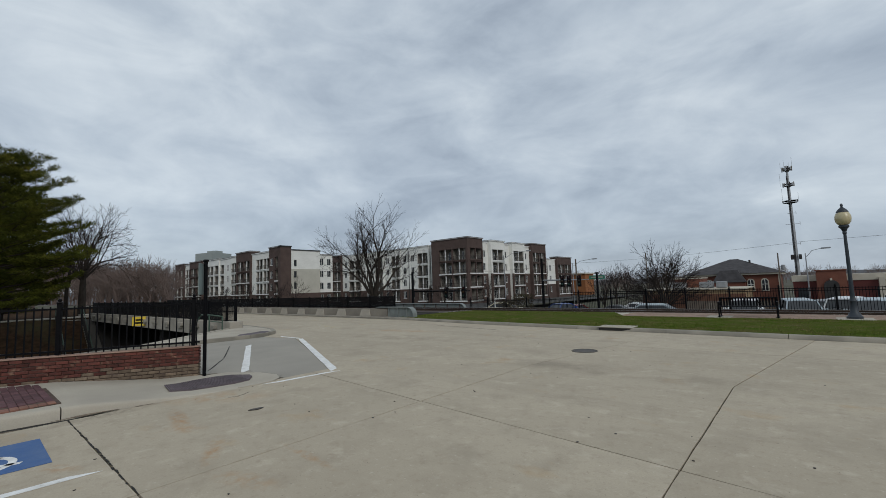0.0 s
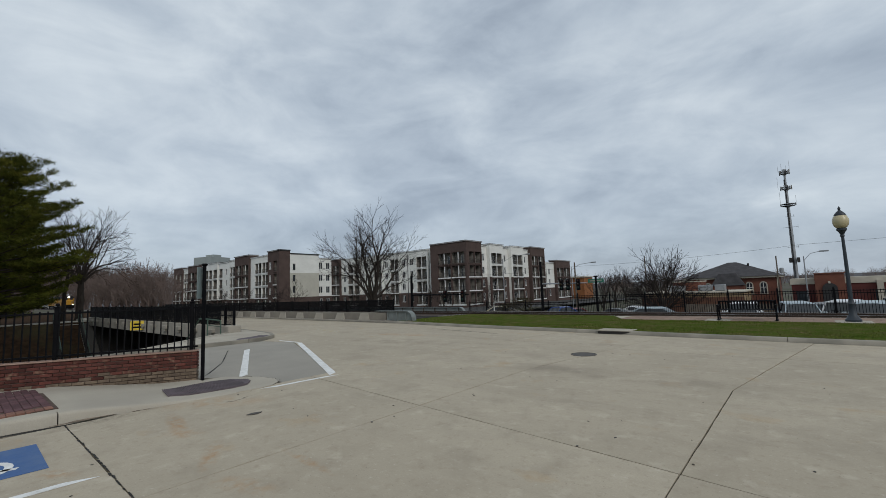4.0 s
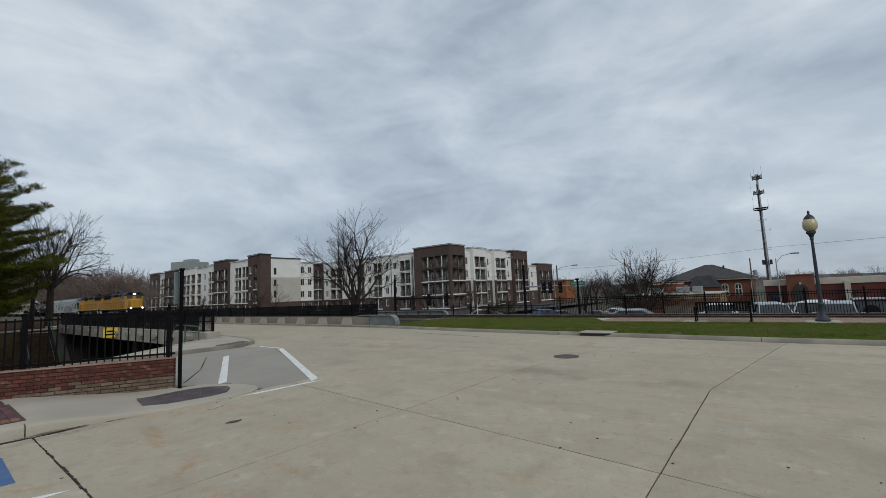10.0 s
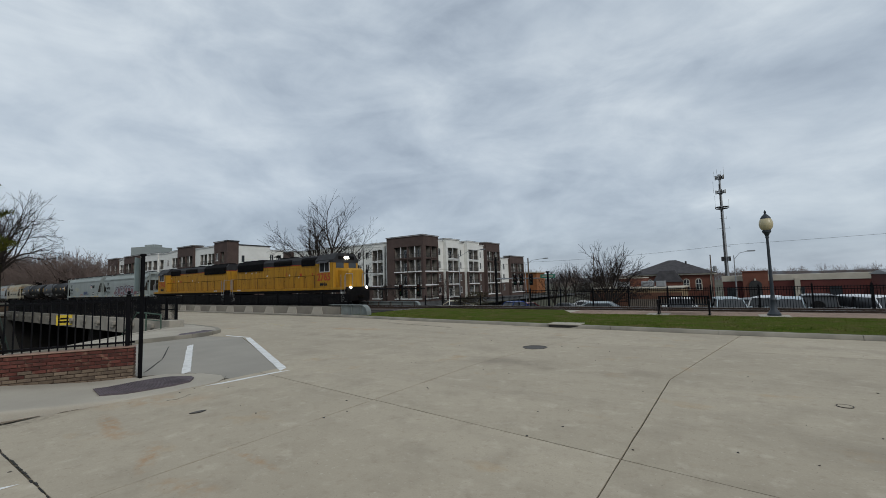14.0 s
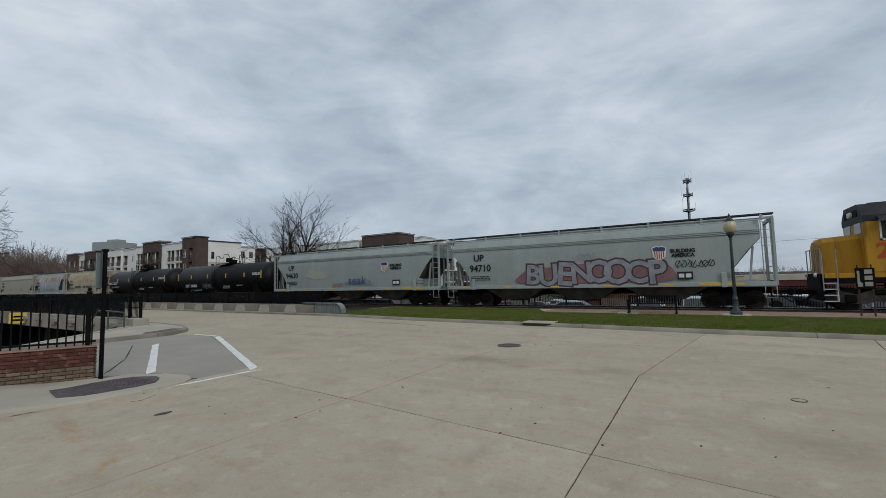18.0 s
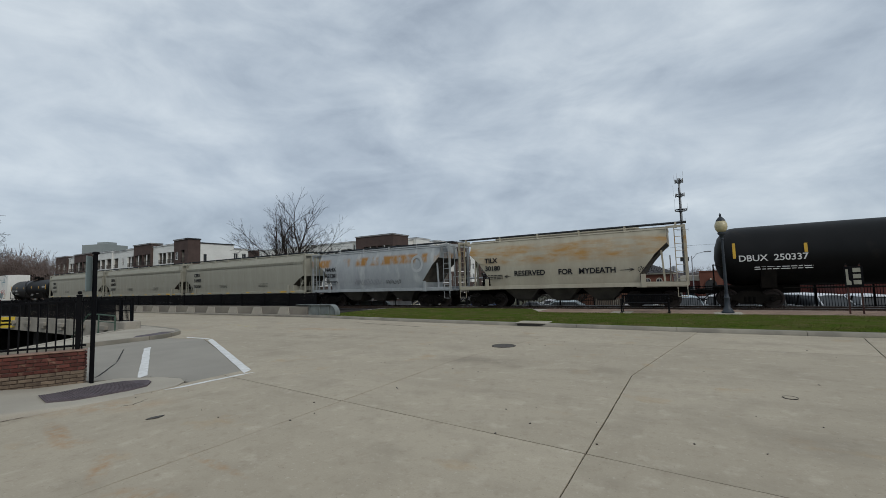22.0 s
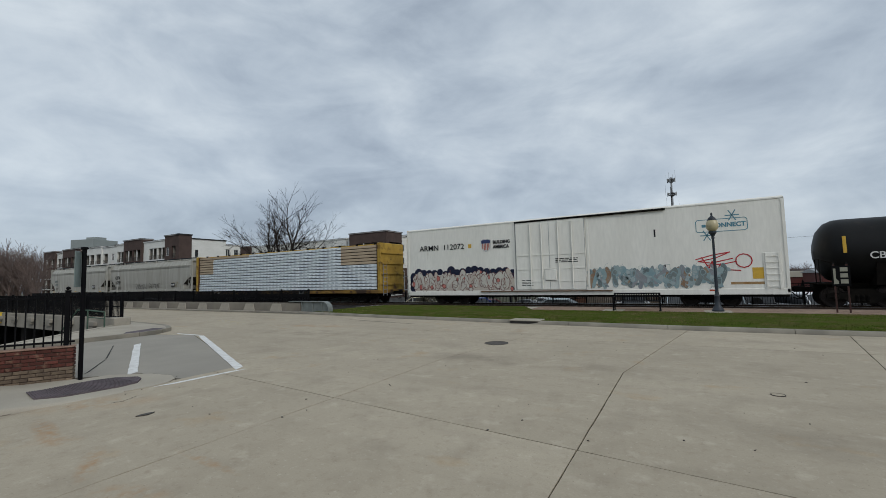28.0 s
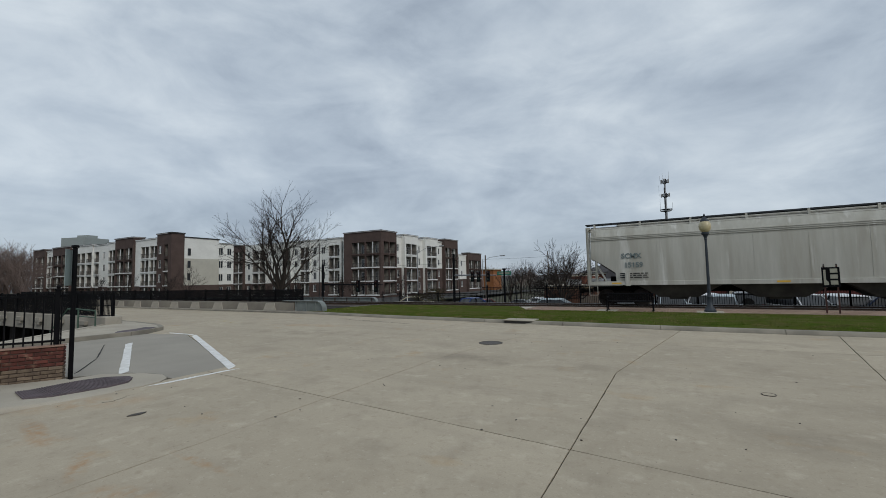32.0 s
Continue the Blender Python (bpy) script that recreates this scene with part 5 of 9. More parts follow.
    part("arch", Geo().prism_y(arch_pts(1.4, 2.7, -4.2, 0.95), 64.4, 64.62), DARK_TRIM, portal, "dark arched opening")
    part("keystone", Geo().box(1.96, 2.14, 64.35, 64.6, 0.9, 1.15), STONE, portal, smooth=0)
    for i in range(11):
        x = -1.0 + 3.3 * i
        if 0 < x + 1 < 4.6:
            continue
        w = part("window", Geo().box(x, x + 1.3, 65.85, 66.02, -1.2, 0.1), DARK_RED, a, "window recess", smooth=0)
        part("pane", Geo().box(x + 0.12, x + 1.18, 65.8, 65.86, -1.1, 0.0), GLASS, w, smooth=0)
    for i in range(5):
        part("garage_door", Geo().box(8 + 5 * i, 10.8 + 5 * i, 65.82, 65.98, -4.2, -1.9), WHITE_TRIM, a, "white roller door", smooth=0)
    part("pilaster", Geo().box(5.9, 6.4, 65.5, 66, -4.2, 1.1), STONE, a, smooth=0)
    r = thing("red_shed", "plain red metal-sided shed", "building")
    part("wall", Geo().box(12.2, 30, 56, 64, -3.4, 1.35), DARK_RED, r, smooth=0)
    part("roof", Geo().prism_x([(55.7, 1.35), (64.3, 1.35), (60, 1.8)], 12.0, 30.2), STEEL, r, smooth=0)
    o = thing("orange_house", "small orange brick building far down the street", "building")
    part("wall", Geo().box(-66, -60.5, 148, 156, -3, 4.6), surf("orange_brick", (0.28, 0.12, 0.05), (0.22, 0.09, 0.04), scale=0.6, rough=0.9, bump=0.1), o, smooth=0)
    part("roof", Geo().box(-66.4, -60.1, 147.6, 156.4, 4.6, 5.0), STONE, o, smooth=0)


build_right_blocks()


def build_lot():
    g = Geo()
    xs = [-55, -40, -26, -10, 0, 20, 60]
    ys = [32, 34, 38, 45, 55, 61.5]
    n = len(ys)
    g.v = [(x, y, ground_z(x, y) + 0.06) for x in xs for y in ys]
    g.f = [(i * n + j, (i + 1) * n + j, (i + 1) * n + j + 1, i * n + j + 1) for i in range(len(xs) - 1) for j in range(n - 1)]
    solid("parking_lot", g, ASPHALT, "grey asphalt parking lot below the track", "parking lot", kind="structure", smooth=0)
    g = Geo()
    for x, y0, y1, w in ((-58, 60, 150, 4), (-44, 34, 150, 4)):
        g.v += [(x - w, y0, ground_z(x, y0) + 0.05), (x + w, y0, ground_z(x, y0) + 0.05), (x + w, y1, ground_z(x, y1) + 0.05), (x - w, y1, ground_z(x, y1) + 0.05)]
        k = len(g.v)
        g.f.append((k - 4, k - 3, k - 2, k - 1))
    solid("far_street", g, ASPHALT, "grey asphalt street between the buildings", "road", kind="structure", smooth=0)


build_lot()


# ---- trees ----
def fork(a, b, p, d, L, r, depth, rnd, tip, up, spread, fine):
    """A limb that wanders, tapers, and splits in two again and again; its outer reaches carry side twigs."""
    n = 4 if depth > 3 else 3 if depth > 0 else 2
    for i in range(n):
        d = (d + Vector((rnd.gauss(0, 0.065), rnd.gauss(0, 0.065), rnd.gauss(0, 0.055) + up))).normalized()
        q = p + d * (L / n)
        ra, rb = max(tip, r * (1 - 0.28 * i / n)), max(tip * 0.9, r * (1 - 0.28 * (i + 1) / n))
        (a if ra > 0.05 else b).tube(p, q, ra, rb, n=8 if ra > 0.1 else (5 if ra > 0.035 else 3), caps=False)
        p = q
        if 0 < depth <= fine and i < n - 1 and rnd.random() < 0.62:
            s = d.orthogonal().normalized()
            s.rotate(Matrix.Rotation(rnd.uniform(0, 6.28), 3, d))
            fork(a, b, p, (d + s * rnd.uniform(0.5, 0.95)).normalized(), L * rnd.uniform(0.4, 0.65), rb * 0.5, max(0, depth - 2), rnd, tip, up, spread, fine)
    if depth == 0:
        return
    s = d.orthogonal().normalized()
    s.rotate(Matrix.Rotation(rnd.uniform(0, 6.28), 3, d))
    k = spread * rnd.uniform(0.75, 1.25)
    fork(a, b, p, (d + s * k * 0.42).normalized(), L * rnd.uniform(0.76, 0.95), r * 0.67, depth - 1, rnd, tip, up, spread, fine)
    fork(a, b, p, (d - s * k * 0.85).normalized(), L * rnd.uniform(0.6, 0.82), r * rnd.uniform(0.44, 0.58), depth - 1, rnd, tip, up, spread, fine)


def bare_tree(name, label, at, height, wide, seed, limbs=None, depth=5, trunk_r=0.3, clear=0.17, stems=6, tip=0.009, up=0.02, spread=0.62, fine=3, squat=1.0, twig=None):
    """Trunk, main limbs (side, depth, rise, length, girth, start height) and twigs, brought to its height and half-width."""
    rnd = random.Random(seed)
    t = thing(name, label, "tree", at=pose(*at))
    a, b = Geo(), Geo()
    z0 = height * clear
    a.tube((0, 0, -0.4), (0, 0, 0.3), trunk_r * 1.45, trunk_r * 1.08, n=10)
    a.tube((0, 0, 0.3), (0.04, 0.02, z0), trunk_r * 1.08, trunk_r * 0.85, n=10)
    if limbs is None:
        limbs = []
        for k in range(stems):
            ang = 2.4 * k + rnd.uniform(-0.3, 0.3)
            tilt = (0.08, 0.55, 0.8, 0.4, 1.0, 0.65, 0.28, 0.9)[k % 8] * squat * rnd.uniform(0.85, 1.15)
            limbs.append((math.cos(ang) * tilt, math.sin(ang) * tilt, 1.0, height * (0.19 - 0.03 * tilt), 0.6 - 0.2 * tilt, rnd.uniform(0.85, 1.0)))
    side = Vector((at[1], -at[0], 0)).normalized()
    away = Vector((at[0], at[1], 0)).normalized()
    for sx, sy, rise, L, girth, h in limbs:
        fork(a, b, Vector((0.03, 0.02, z0 * h)), (side * sx + away * sy + Vector((0, 0, rise))).normalized(), L, trunk_r * girth, depth, rnd, tip, up, spread, fine)
    pts = np.array(b.v)
    kz = (height - z0) / max(0.1, np.percentile(pts[:, 2], 99.7) - z0)
    kw = wide / max(0.1, np.percentile(np.hypot(pts[:, 0], pts[:, 1]), 98))
    for g in (a, b):
        out = []
        for x, y, z in g.v:
            f = min(1.0, max(0.0, (z - 0.5 * z0) / max(0.1, z0)))
            k = 1 + (kw - 1) * f
            out.append((x * k, y * k, z if z < z0 else z0 + (z - z0) * kz))
        g.v = out
    part("trunk", a, BARK, t, "dark bare trunk and limbs")
    part("crown", b, twig or TWIG, t, "bare winter twigs", smooth=0)
    return t


bare_tree("bare_tree", "tall bare winter tree with spreading branches beyond the track", (-38.6, 32.0, -1.4), 12.9, 6.0, 7, trunk_r=0.46, clear=0.17, tip=0.012, depth=7, up=0.012, spread=0.58, fine=5,
          limbs=((-0.2, 0.1, 1.0, 2.9, 0.62, 1.0), (0.42, -0.12, 1.0, 2.9, 0.68, 0.95), (-0.72, 0.1, 0.85, 2.6, 0.48, 0.92), (-0.5, -0.35, 1.0, 2.5, 0.45, 1.0), (0.9, 0.2, 0.8, 2.4, 0.44, 1.0), (0.1, 0.8, 0.9, 2.1, 0.38, 0.9), (0.05, -0.75, 0.9, 2.1, 0.38, 0.9), (0.65, 0.45, 0.95, 2.2, 0.36, 0.95), (-0.55, 0.5, 0.95, 2.2, 0.36, 0.92)))
bare_tree("bare_tree", "bare winter tree on the bank above the underpass", (-60.3, 8.9, -0.1), 12.3, 4.9, 12, trunk_r=0.34, clear=0.36, stems=16, tip=0.014, depth=6, up=-0.012, spread=0.72, fine=4, squat=1.5)
bare_tree("bare_tree", "slender bare tree beside a larger one on the bank", (-62.0, 7.8, -0.1), 11.0, 3.2, 13, trunk_r=0.22, clear=0.3, stems=6, tip=0.014, depth=5)
bare_tree("bare_tree", "round-crowned bare street tree behind the parking lot", (-13.9, 58.0, ground_z(-13.9, 58)), 8.9, 4.9, 5, trunk_r=0.26, clear=0.1, stems=22, tip=0.013, depth=6, up=-0.01, fine=4, squat=1.6)
for i, (x, y, h, w, sd) in enumerate(((-27.4, 75, 7.9, 3.0, 14), (-31, 92, 8.5, 3.8, 15), (-24, 96, 8.8, 3.6, 9), (-37, 118, 9.5, 4.5, 25))):
    bare_tree("bare_tree", "bare street tree beyond the parking lot", (x, y, ground_z(x, y)), h, w, sd, depth=5, trunk_r=0.2, clear=0.16, stems=9, tip=0.012)
for i, (x, y, h, w, sd) in enumerate(((-88, 50, 7.5, 3.2, 31), (-97, 51, 6.0, 2.6, 32), (-110, 49, 7.5, 3.2, 33), (-122, 48, 6.5, 2.8, 34), (-80, 62, 6, 2.6, 35), (-70, 75, 6.5, 2.8, 36), (-52, 60, 5.5, 2.4, 37), (-140, 48, 7, 3.2, 38), (-62, 55, 6.5, 2.8, 39), (-46, 66, 5.8, 2.2, 40))):
    bare_tree("bare_tree", "small bare tree in front of the apartments", (x, y, ground_z(x, y)), h, w, sd, depth=4, trunk_r=0.11, clear=0.12, stems=6, tip=0.014)


def build_pine(at, height, seed, low=0.14, reach_k=0.40):
    rnd = random.Random(seed)
    t = thing("pine_tree", "olive-green pine tree with soft layered branches on the bank", "tree", at=pose(*at))
    a = Geo()
    a.tube((0, 0, -0.3), (0.1, 0, height * 0.45), 0.3, 0.2, n=10)
    a.tube((0.1, 0, height * 0.45), (0.1, 0.1, height * 0.97), 0.2, 0.03, n=8)
    verts, faces = [], []

    def tuft(c, d, n, size):
        for _ in range(n):
            v = (d * rnd.uniform(0.2, 1.0) + Vector((rnd.gauss(0, 0.6), rnd.gauss(0, 0.6), rnd.gauss(0.1, 0.35)))).normalized() * size * rnd.uniform(0.7, 1.3)
            q = c + Vector((rnd.gauss(0, 0.13), rnd.gauss(0, 0.13), rnd.gauss(0, 0.06)))
            s = v.cross(Vector((rnd.uniform(-1, 1), rnd.uniform(-1, 1), rnd.uniform(-1, 1)))).normalized() * rnd.uniform(0.010, 0.02)
            k = len(verts)
            verts.extend([tuple(q - s * 0.6), tuple(q + s * 0.6), tuple(q + v * 0.6 + s), tuple(q + v), tuple(q + v * 0.6 - s)])
            faces.append((k, k + 1, k + 2, k + 3, k + 4))

    def bough(p, d, L, r0, f):
        """One bough: bent limb with side shoots in a flat spray, each set with tufts."""
        n = max(4, int(L / 0.55))
        sag = rnd.uniform(-0.05, 0.03)
        for i in range(n):
            d = (d + Vector((rnd.uniform(-0.12, 0.12), rnd.uniform(-0.12, 0.12), sag + 0.09 * (i / n)))).normalized()
            q = p + d * L / n
            a.tube(p, q, r0 * (1 - 0.85 * i / n), r0 * (1 - 0.85 * (i + 1) / n), n=5, caps=False)
            p = q
            if i < max(1, n * 0.2):
                continue
            side = d.cross(Vector((0, 0, 1))).normalized()
            for s in (-1, 1):
                l = (L * 0.3 * (1 - i / n) + 0.45) * rnd.uniform(0.6, 1.15)
                e = (side * s + d * rnd.uniform(0.4, 1.0) + Vector((0, 0, rnd.uniform(0.0, 0.3)))).normalized()
                a.tube(p, p + e * l, r0 * 0.22, r0 * 0.08, n=3, caps=False)
                m = max(2, int(l / 0.22))
                for j in range(m):
                    c = p + e * l * (0.25 + 0.75 * (j + 0.5) / m)
                    tuft(c, (e + Vector((0, 0, 0.3))).normalized(), 34, 0.23)
            tuft(p, (d + Vector((0, 0, 0.3))).normalized(), 34, 0.25)

    z = height * low
    while z < height * 0.985:
        f = (z / height - low) / (1 - low)
        reach = height * reach_k * (1 - f) ** 0.5 * (0.55 + 0.45 * min(1, f / 0.2)) + 0.5
        k0 = rnd.uniform(0, 6.28)
        m = rnd.choice((6, 7, 7)) if f < 0.8 else 5
        for k in range(m):
            ang = k0 + 6.28 * k / m + rnd.uniform(-0.35, 0.35)
            bough(Vector((0.1, 0, z + rnd.uniform(-0.2, 0.2))), Vector((math.cos(ang), math.sin(ang), 0.12 + 0.45 * f)).normalized(), reach * rnd.uniform(0.6, 1.25), 0.025 + 0.05 * (1 - f), f)
        z += rnd.uniform(0.65, 0.95) * (1.0 - 0.3 * f)
    # the long low bough
    bough(Vector((0.1, 0, height * 0.2)), Vector((0.1, 1, 0.1)).normalized(), height * 0.38, 0.08, 0.1)
    part("trunk", a, BARK, t, "dark trunk and limbs")
    me = bpy.data.meshes.new("crown")
    me.from_pydata(verts, [], faces)
    me.materials.append(NEEDLE)
    ob = new("crown", me)
    ob.parent = t
    ob["label"] = "tufts of green needles"
    return t


build_pine((-41.0, 1.3, -0.1), 11.8, 3, low=0.10, reach_k=0.44)
build_pine((-47.0, -1.6, -0.1), 15.0, 4)
build_pine((-58.0, 2.6, -0.1), 12.0, 6, low=0.06, reach_k=0.34)


def build_woods():
    """Far bare woods, joined."""
    rnd = random.Random(77)
    kits = []
    for s in range(4):
        g = Geo()
        r2 = random.Random(100 + s)
        g.tube((0, 0, -0.5), (0, 0, 2.2), 0.16, 0.12, n=5, caps=False)
        for k in range(8):
            ang, tilt = k * 2.4 + r2.uniform(-0.3, 0.3), r2.uniform(0.15, 1.0)
            fork(g, g, Vector((0, 0, r2.uniform(0.6, 2.2))), Vector((math.cos(ang) * tilt, math.sin(ang) * tilt, 1.0)).normalized(), 2.1 - 0.4 * tilt, 0.07, 4, r2, 0.02, 0.01, 0.7, 1)
        v = np.array(g.v)
        v[:, 2] *= 9.5 / np.percentile(v[:, 2], 99.5)
        kits.append((v, g.f))
    V, F = [], []
    n = 0

    def put(x, y, h, k):
        nonlocal n
        v, f = kits[k]
        a = rnd.uniform(0, 6.28)
        sc = h / 9.5
        c, s = math.cos(a) * sc, math.sin(a) * sc
        w = np.stack([v[:, 0] * c - v[:, 1] * s + x, v[:, 0] * s + v[:, 1] * c + y, v[:, 2] * sc + ground_z(x, y)], 1)
        V.append(w)
        F.extend([tuple(i + n for i in q) for q in f])
        n += len(v)

    for i in range(120):
        az = radians(rnd.uniform(-84.8, -73.6) if i % 5 else rnd.uniform(-92, -84.9))
        d = max(rnd.uniform(105, 160), rnd.uniform(32, 38) / math.cos(az)) if i % 5 else rnd.uniform(90, 140)
        put(d * math.sin(az), d * math.cos(az), (0.052 + 0.034 * rnd.random()) * d + 2.0, rnd.randrange(4))
    for i in range(60):
        d = rnd.uniform(170, 260)
        az = radians(rnd.uniform(-24, -8))
        put(d * math.sin(az), d * math.cos(az), rnd.uniform(6, 10), rnd.randrange(4))
    for i in range(90):
        d = rnd.uniform(260, 420)
        az = radians(rnd.uniform(-10, 26))
        put(d * math.sin(az), d * math.cos(az), rnd.uniform(7, 11), rnd.randrange(4))
    g = Geo()
    me = bpy.data.meshes.new("woods")
    me.from_pydata(np.concatenate(V).tolist(), [], F)
    me.materials.append(WOODS)
    tagged(new("woods", me), "distant brown leafless woods", "woods", kind="stuff")
    # the low rise behind the town
    g = Geo()
    pts = []
    for i in range(61):
        az = radians(-100 + i * 2.6)
        h = 3.5 + 5 * max(0, noise.noise((i * 0.23, 1.7, 0))) + (7 if i < 11 else 0)
        for d, z in ((620, -6), (700, h), (900, h * 1.1), (1100, -8)):
            pts.append((d * math.sin(az), d * math.cos(az), z))
    g.v = pts
    g.f = [(i * 4 + j, i * 4 + j + 1, (i + 1) * 4 + j + 1, (i + 1) * 4 + j) for i in range(60) for j in range(3)]
    solid("far_hill", g, surf("far_wooded_hill", (0.10, 0.10, 0.105), (0.075, 0.075, 0.08), scale=0.03, rough=1, bump=0), "low wooded rise on the horizon", "hill", kind="structure")


build_woods()


def hedge(name, label, at, w, d, h, seed, mat):
    rnd = random.Random(seed)
    v, f = [], []
    for _ in range(900):
        p = Vector((rnd.uniform(-w, w) / 2, rnd.uniform(-d, d) / 2, h * math.sqrt(rnd.random())))
        q = Vector((rnd.uniform(-1, 1), rnd.uniform(-1, 1), rnd.uniform(-1, 1))).normalized() * 0.12
        s = q.orthogonal().normalized() * 0.06
        k = len(v)
        v += [tuple(p - s), tuple(p + s), tuple(p + q)]
        f.append((k, k + 1, k + 2))
    me = bpy.data.meshes.new(name)
    me.from_pydata(v, [], f)
    me.materials.append(mat)
    ob = new(name, me)
    ob.matrix_basis = pose(*at)
    return tagged(ob, label, "shrub", "shrubs")


SHRUB = island_vary(surf("winter_shrub_leaf", (0.055, 0.042, 0.026), (0.035, 0.034, 0.018), scale=1.5, rough=0.95, bump=0), 0.35)
for x, y, w, h, sd in ((-23.3, 40.0, 2.2, 2.3, 60), (-26.2, 41.5, 1.7, 1.7, 61)):
    hedge("shrub", "dark brown rounded shrub behind the track fence", (x, y, ground_z(x, y)), w, 1.7, h, sd, SHRUB)


# ---- street things ----
def build_street_lamp(at):
    t = thing("street_lamp", "old-style street lamp with amber globe and dark blue post", "street lamp", at=pose(*at))
    part("base", Geo().lathe([(0.23, 0), (0.23, 0.07), (0.19, 0.11), (0.16, 0.18), (0.115, 0.24), (0.098, 0.6), (0.115, 0.64), (0.085, 0.7), (0.07, 0.8)], 16), LAMP_BLUE, t, "flared cast base")
    part("post", Geo().lathe([(0.066, 0.78), (0.046, 3.1), (0.064, 3.12), (0.064, 3.17), (0.048, 3.2)], 14), LAMP_BLUE, t)
    part("collar", Geo().lathe([(0.05, 3.18), (0.1, 3.3), (0.15, 3.36), (0.15, 3.42), (0.12, 3.44)], 16), LAMP_BLUE, t)
    part("globe", Geo().lathe([(0.10, 3.42), (0.16, 3.46), (0.215, 3.55), (0.238, 3.66), (0.232, 3.76), (0.20, 3.86), (0.15, 3.93)], 20), GLOBE, t, "amber glass globe")
    part("cap", Geo().lathe([(0.175, 3.90), (0.175, 3.93), (0.12, 4.02), (0.06, 4.08), (0.03, 4.12), (0.045, 4.16), (0.04, 4.20), (0.018, 4.23), (0, 4.27)], 16), LAMP_BLUE, t, "dark finial cap")
    return t


build_street_lamp((1.2, 21.4, 0.03))


def build_bench(at):
    t = thing("bench", "black metal slatted bench beside the track", "bench", at=pose(*at))
    for s in range(19):
        x = -0.93 + 0.103 * s
        part("back_slat", Geo().box(x - 0.03, x + 0.03, 0.28, 0.30, 0.42, 0.76), BLACK, t)
    part("back_rail", Geo().box(-0.98, 0.98, 0.26, 0.31, 0.74, 0.80, 0.015), BLACK, t)
    part("back_rail", Geo().box(-0.98, 0.98, 0.26, 0.31, 0.40, 0.45, 0.015), BLACK, t)
    for i in range(5):
        part("seat_slat", Geo().box(-0.95, 0.95, -0.25 + 0.105 * i, -0.165 + 0.105 * i, 0.42, 0.45, 0.01), BLACK, t)
    for x in (-0.97, 0.97):
        part("leg", Geo().box(x - 0.025, x + 0.025, 0.24, 0.30, 0.0, 0.8, 0.01), BLACK, t)
        part("leg", Geo().box(x - 0.025, x + 0.025, -0.26, -0.2, 0.0, 0.62, 0.01), BLACK, t)
        part("armrest", Geo().box(x - 0.03, x + 0.03, -0.28, 0.28, 0.60, 0.64, 0.012), BLACK, t)
        part("foot", Geo().box(x - 0.05, x + 0.05, -0.32, 0.34, 0.0, 0.04, 0.01), BLACK, t)
    return t


build_bench((-1.95, 21.3, 0.03))


def build_sign_board(at):
    t = thing("notice_board", "small dark notice board on two posts by the walk", "sign", at=pose(*at))
    for x in (-0.19, 0.19):
        part("post", Geo().box(x - 0.025, x + 0.025, -0.025, 0.025, -0.1, 1.86, 0.006), surf("rusty_post", (0.07, 0.03, 0.025), (0.04, 0.025, 0.022), scale=4, rough=0.7, bump=0.1), t)
        part("finial", Geo().lathe([(0.0, 1.86), (0.035, 1.88), (0.0, 1.94)], 8, (x, 0, 0)), BLACK, t)
    part("board", Geo().box(-0.27, 0.27, -0.04, -0.02, 1.02, 1.80, 0.006), BLACK, t)
    for i in range(3):
        part("notice", Geo().box(-0.02, 0.2, -0.05, -0.042, 1.12 + 0.23 * i, 1.28 + 0.23 * i), TXT_CREAM, t, "pale paper notice", smooth=0)
    part("notice", Geo().prism_y([(-0.22, 1.1), (-0.08, 1.1), (-0.08, 1.22), (-0.15, 1.3), (-0.15, 1.7), (-0.22, 1.7)], -0.05, -0.042), TXT_CREAM, t, "pale curved mark", smooth=0)
    return t


TXT_CREAM = surf("notice_paper", (0.33, 0.32, 0.26), (0.26, 0.25, 0.21), scale=4, rough=0.7, bump=0)
build_sign_board((5.25, 21.6, 0.02))


def build_corner_sign():
    t = thing("sign_post", "black square sign post with a grey sign seen from behind", "road sign", at=pose(-9.76, 3.47, 0.0))
    part("post", Geo().box(-0.03, 0.03, -0.03, 0.03, 0, 2.42, 0.006), BLACK, t)
    part("cap", Geo().box(-0.05, 0.05, -0.05, 0.05, 2.42, 2.47, 0.012), BLACK, t)
    m = pose(-0.05, -0.03, 0, 0, 0, 54)
    part("plate", Geo().box(-0.006, 0.006, -0.30, 0.05, 1.72, 2.38, 0.003), surf("sign_back", (0.22, 0.27, 0.26), (0.18, 0.22, 0.21), scale=2, rough=0.5, metal=0.2, bump=0.02), t, "grey-green sign plate", at=m)


build_corner_sign()


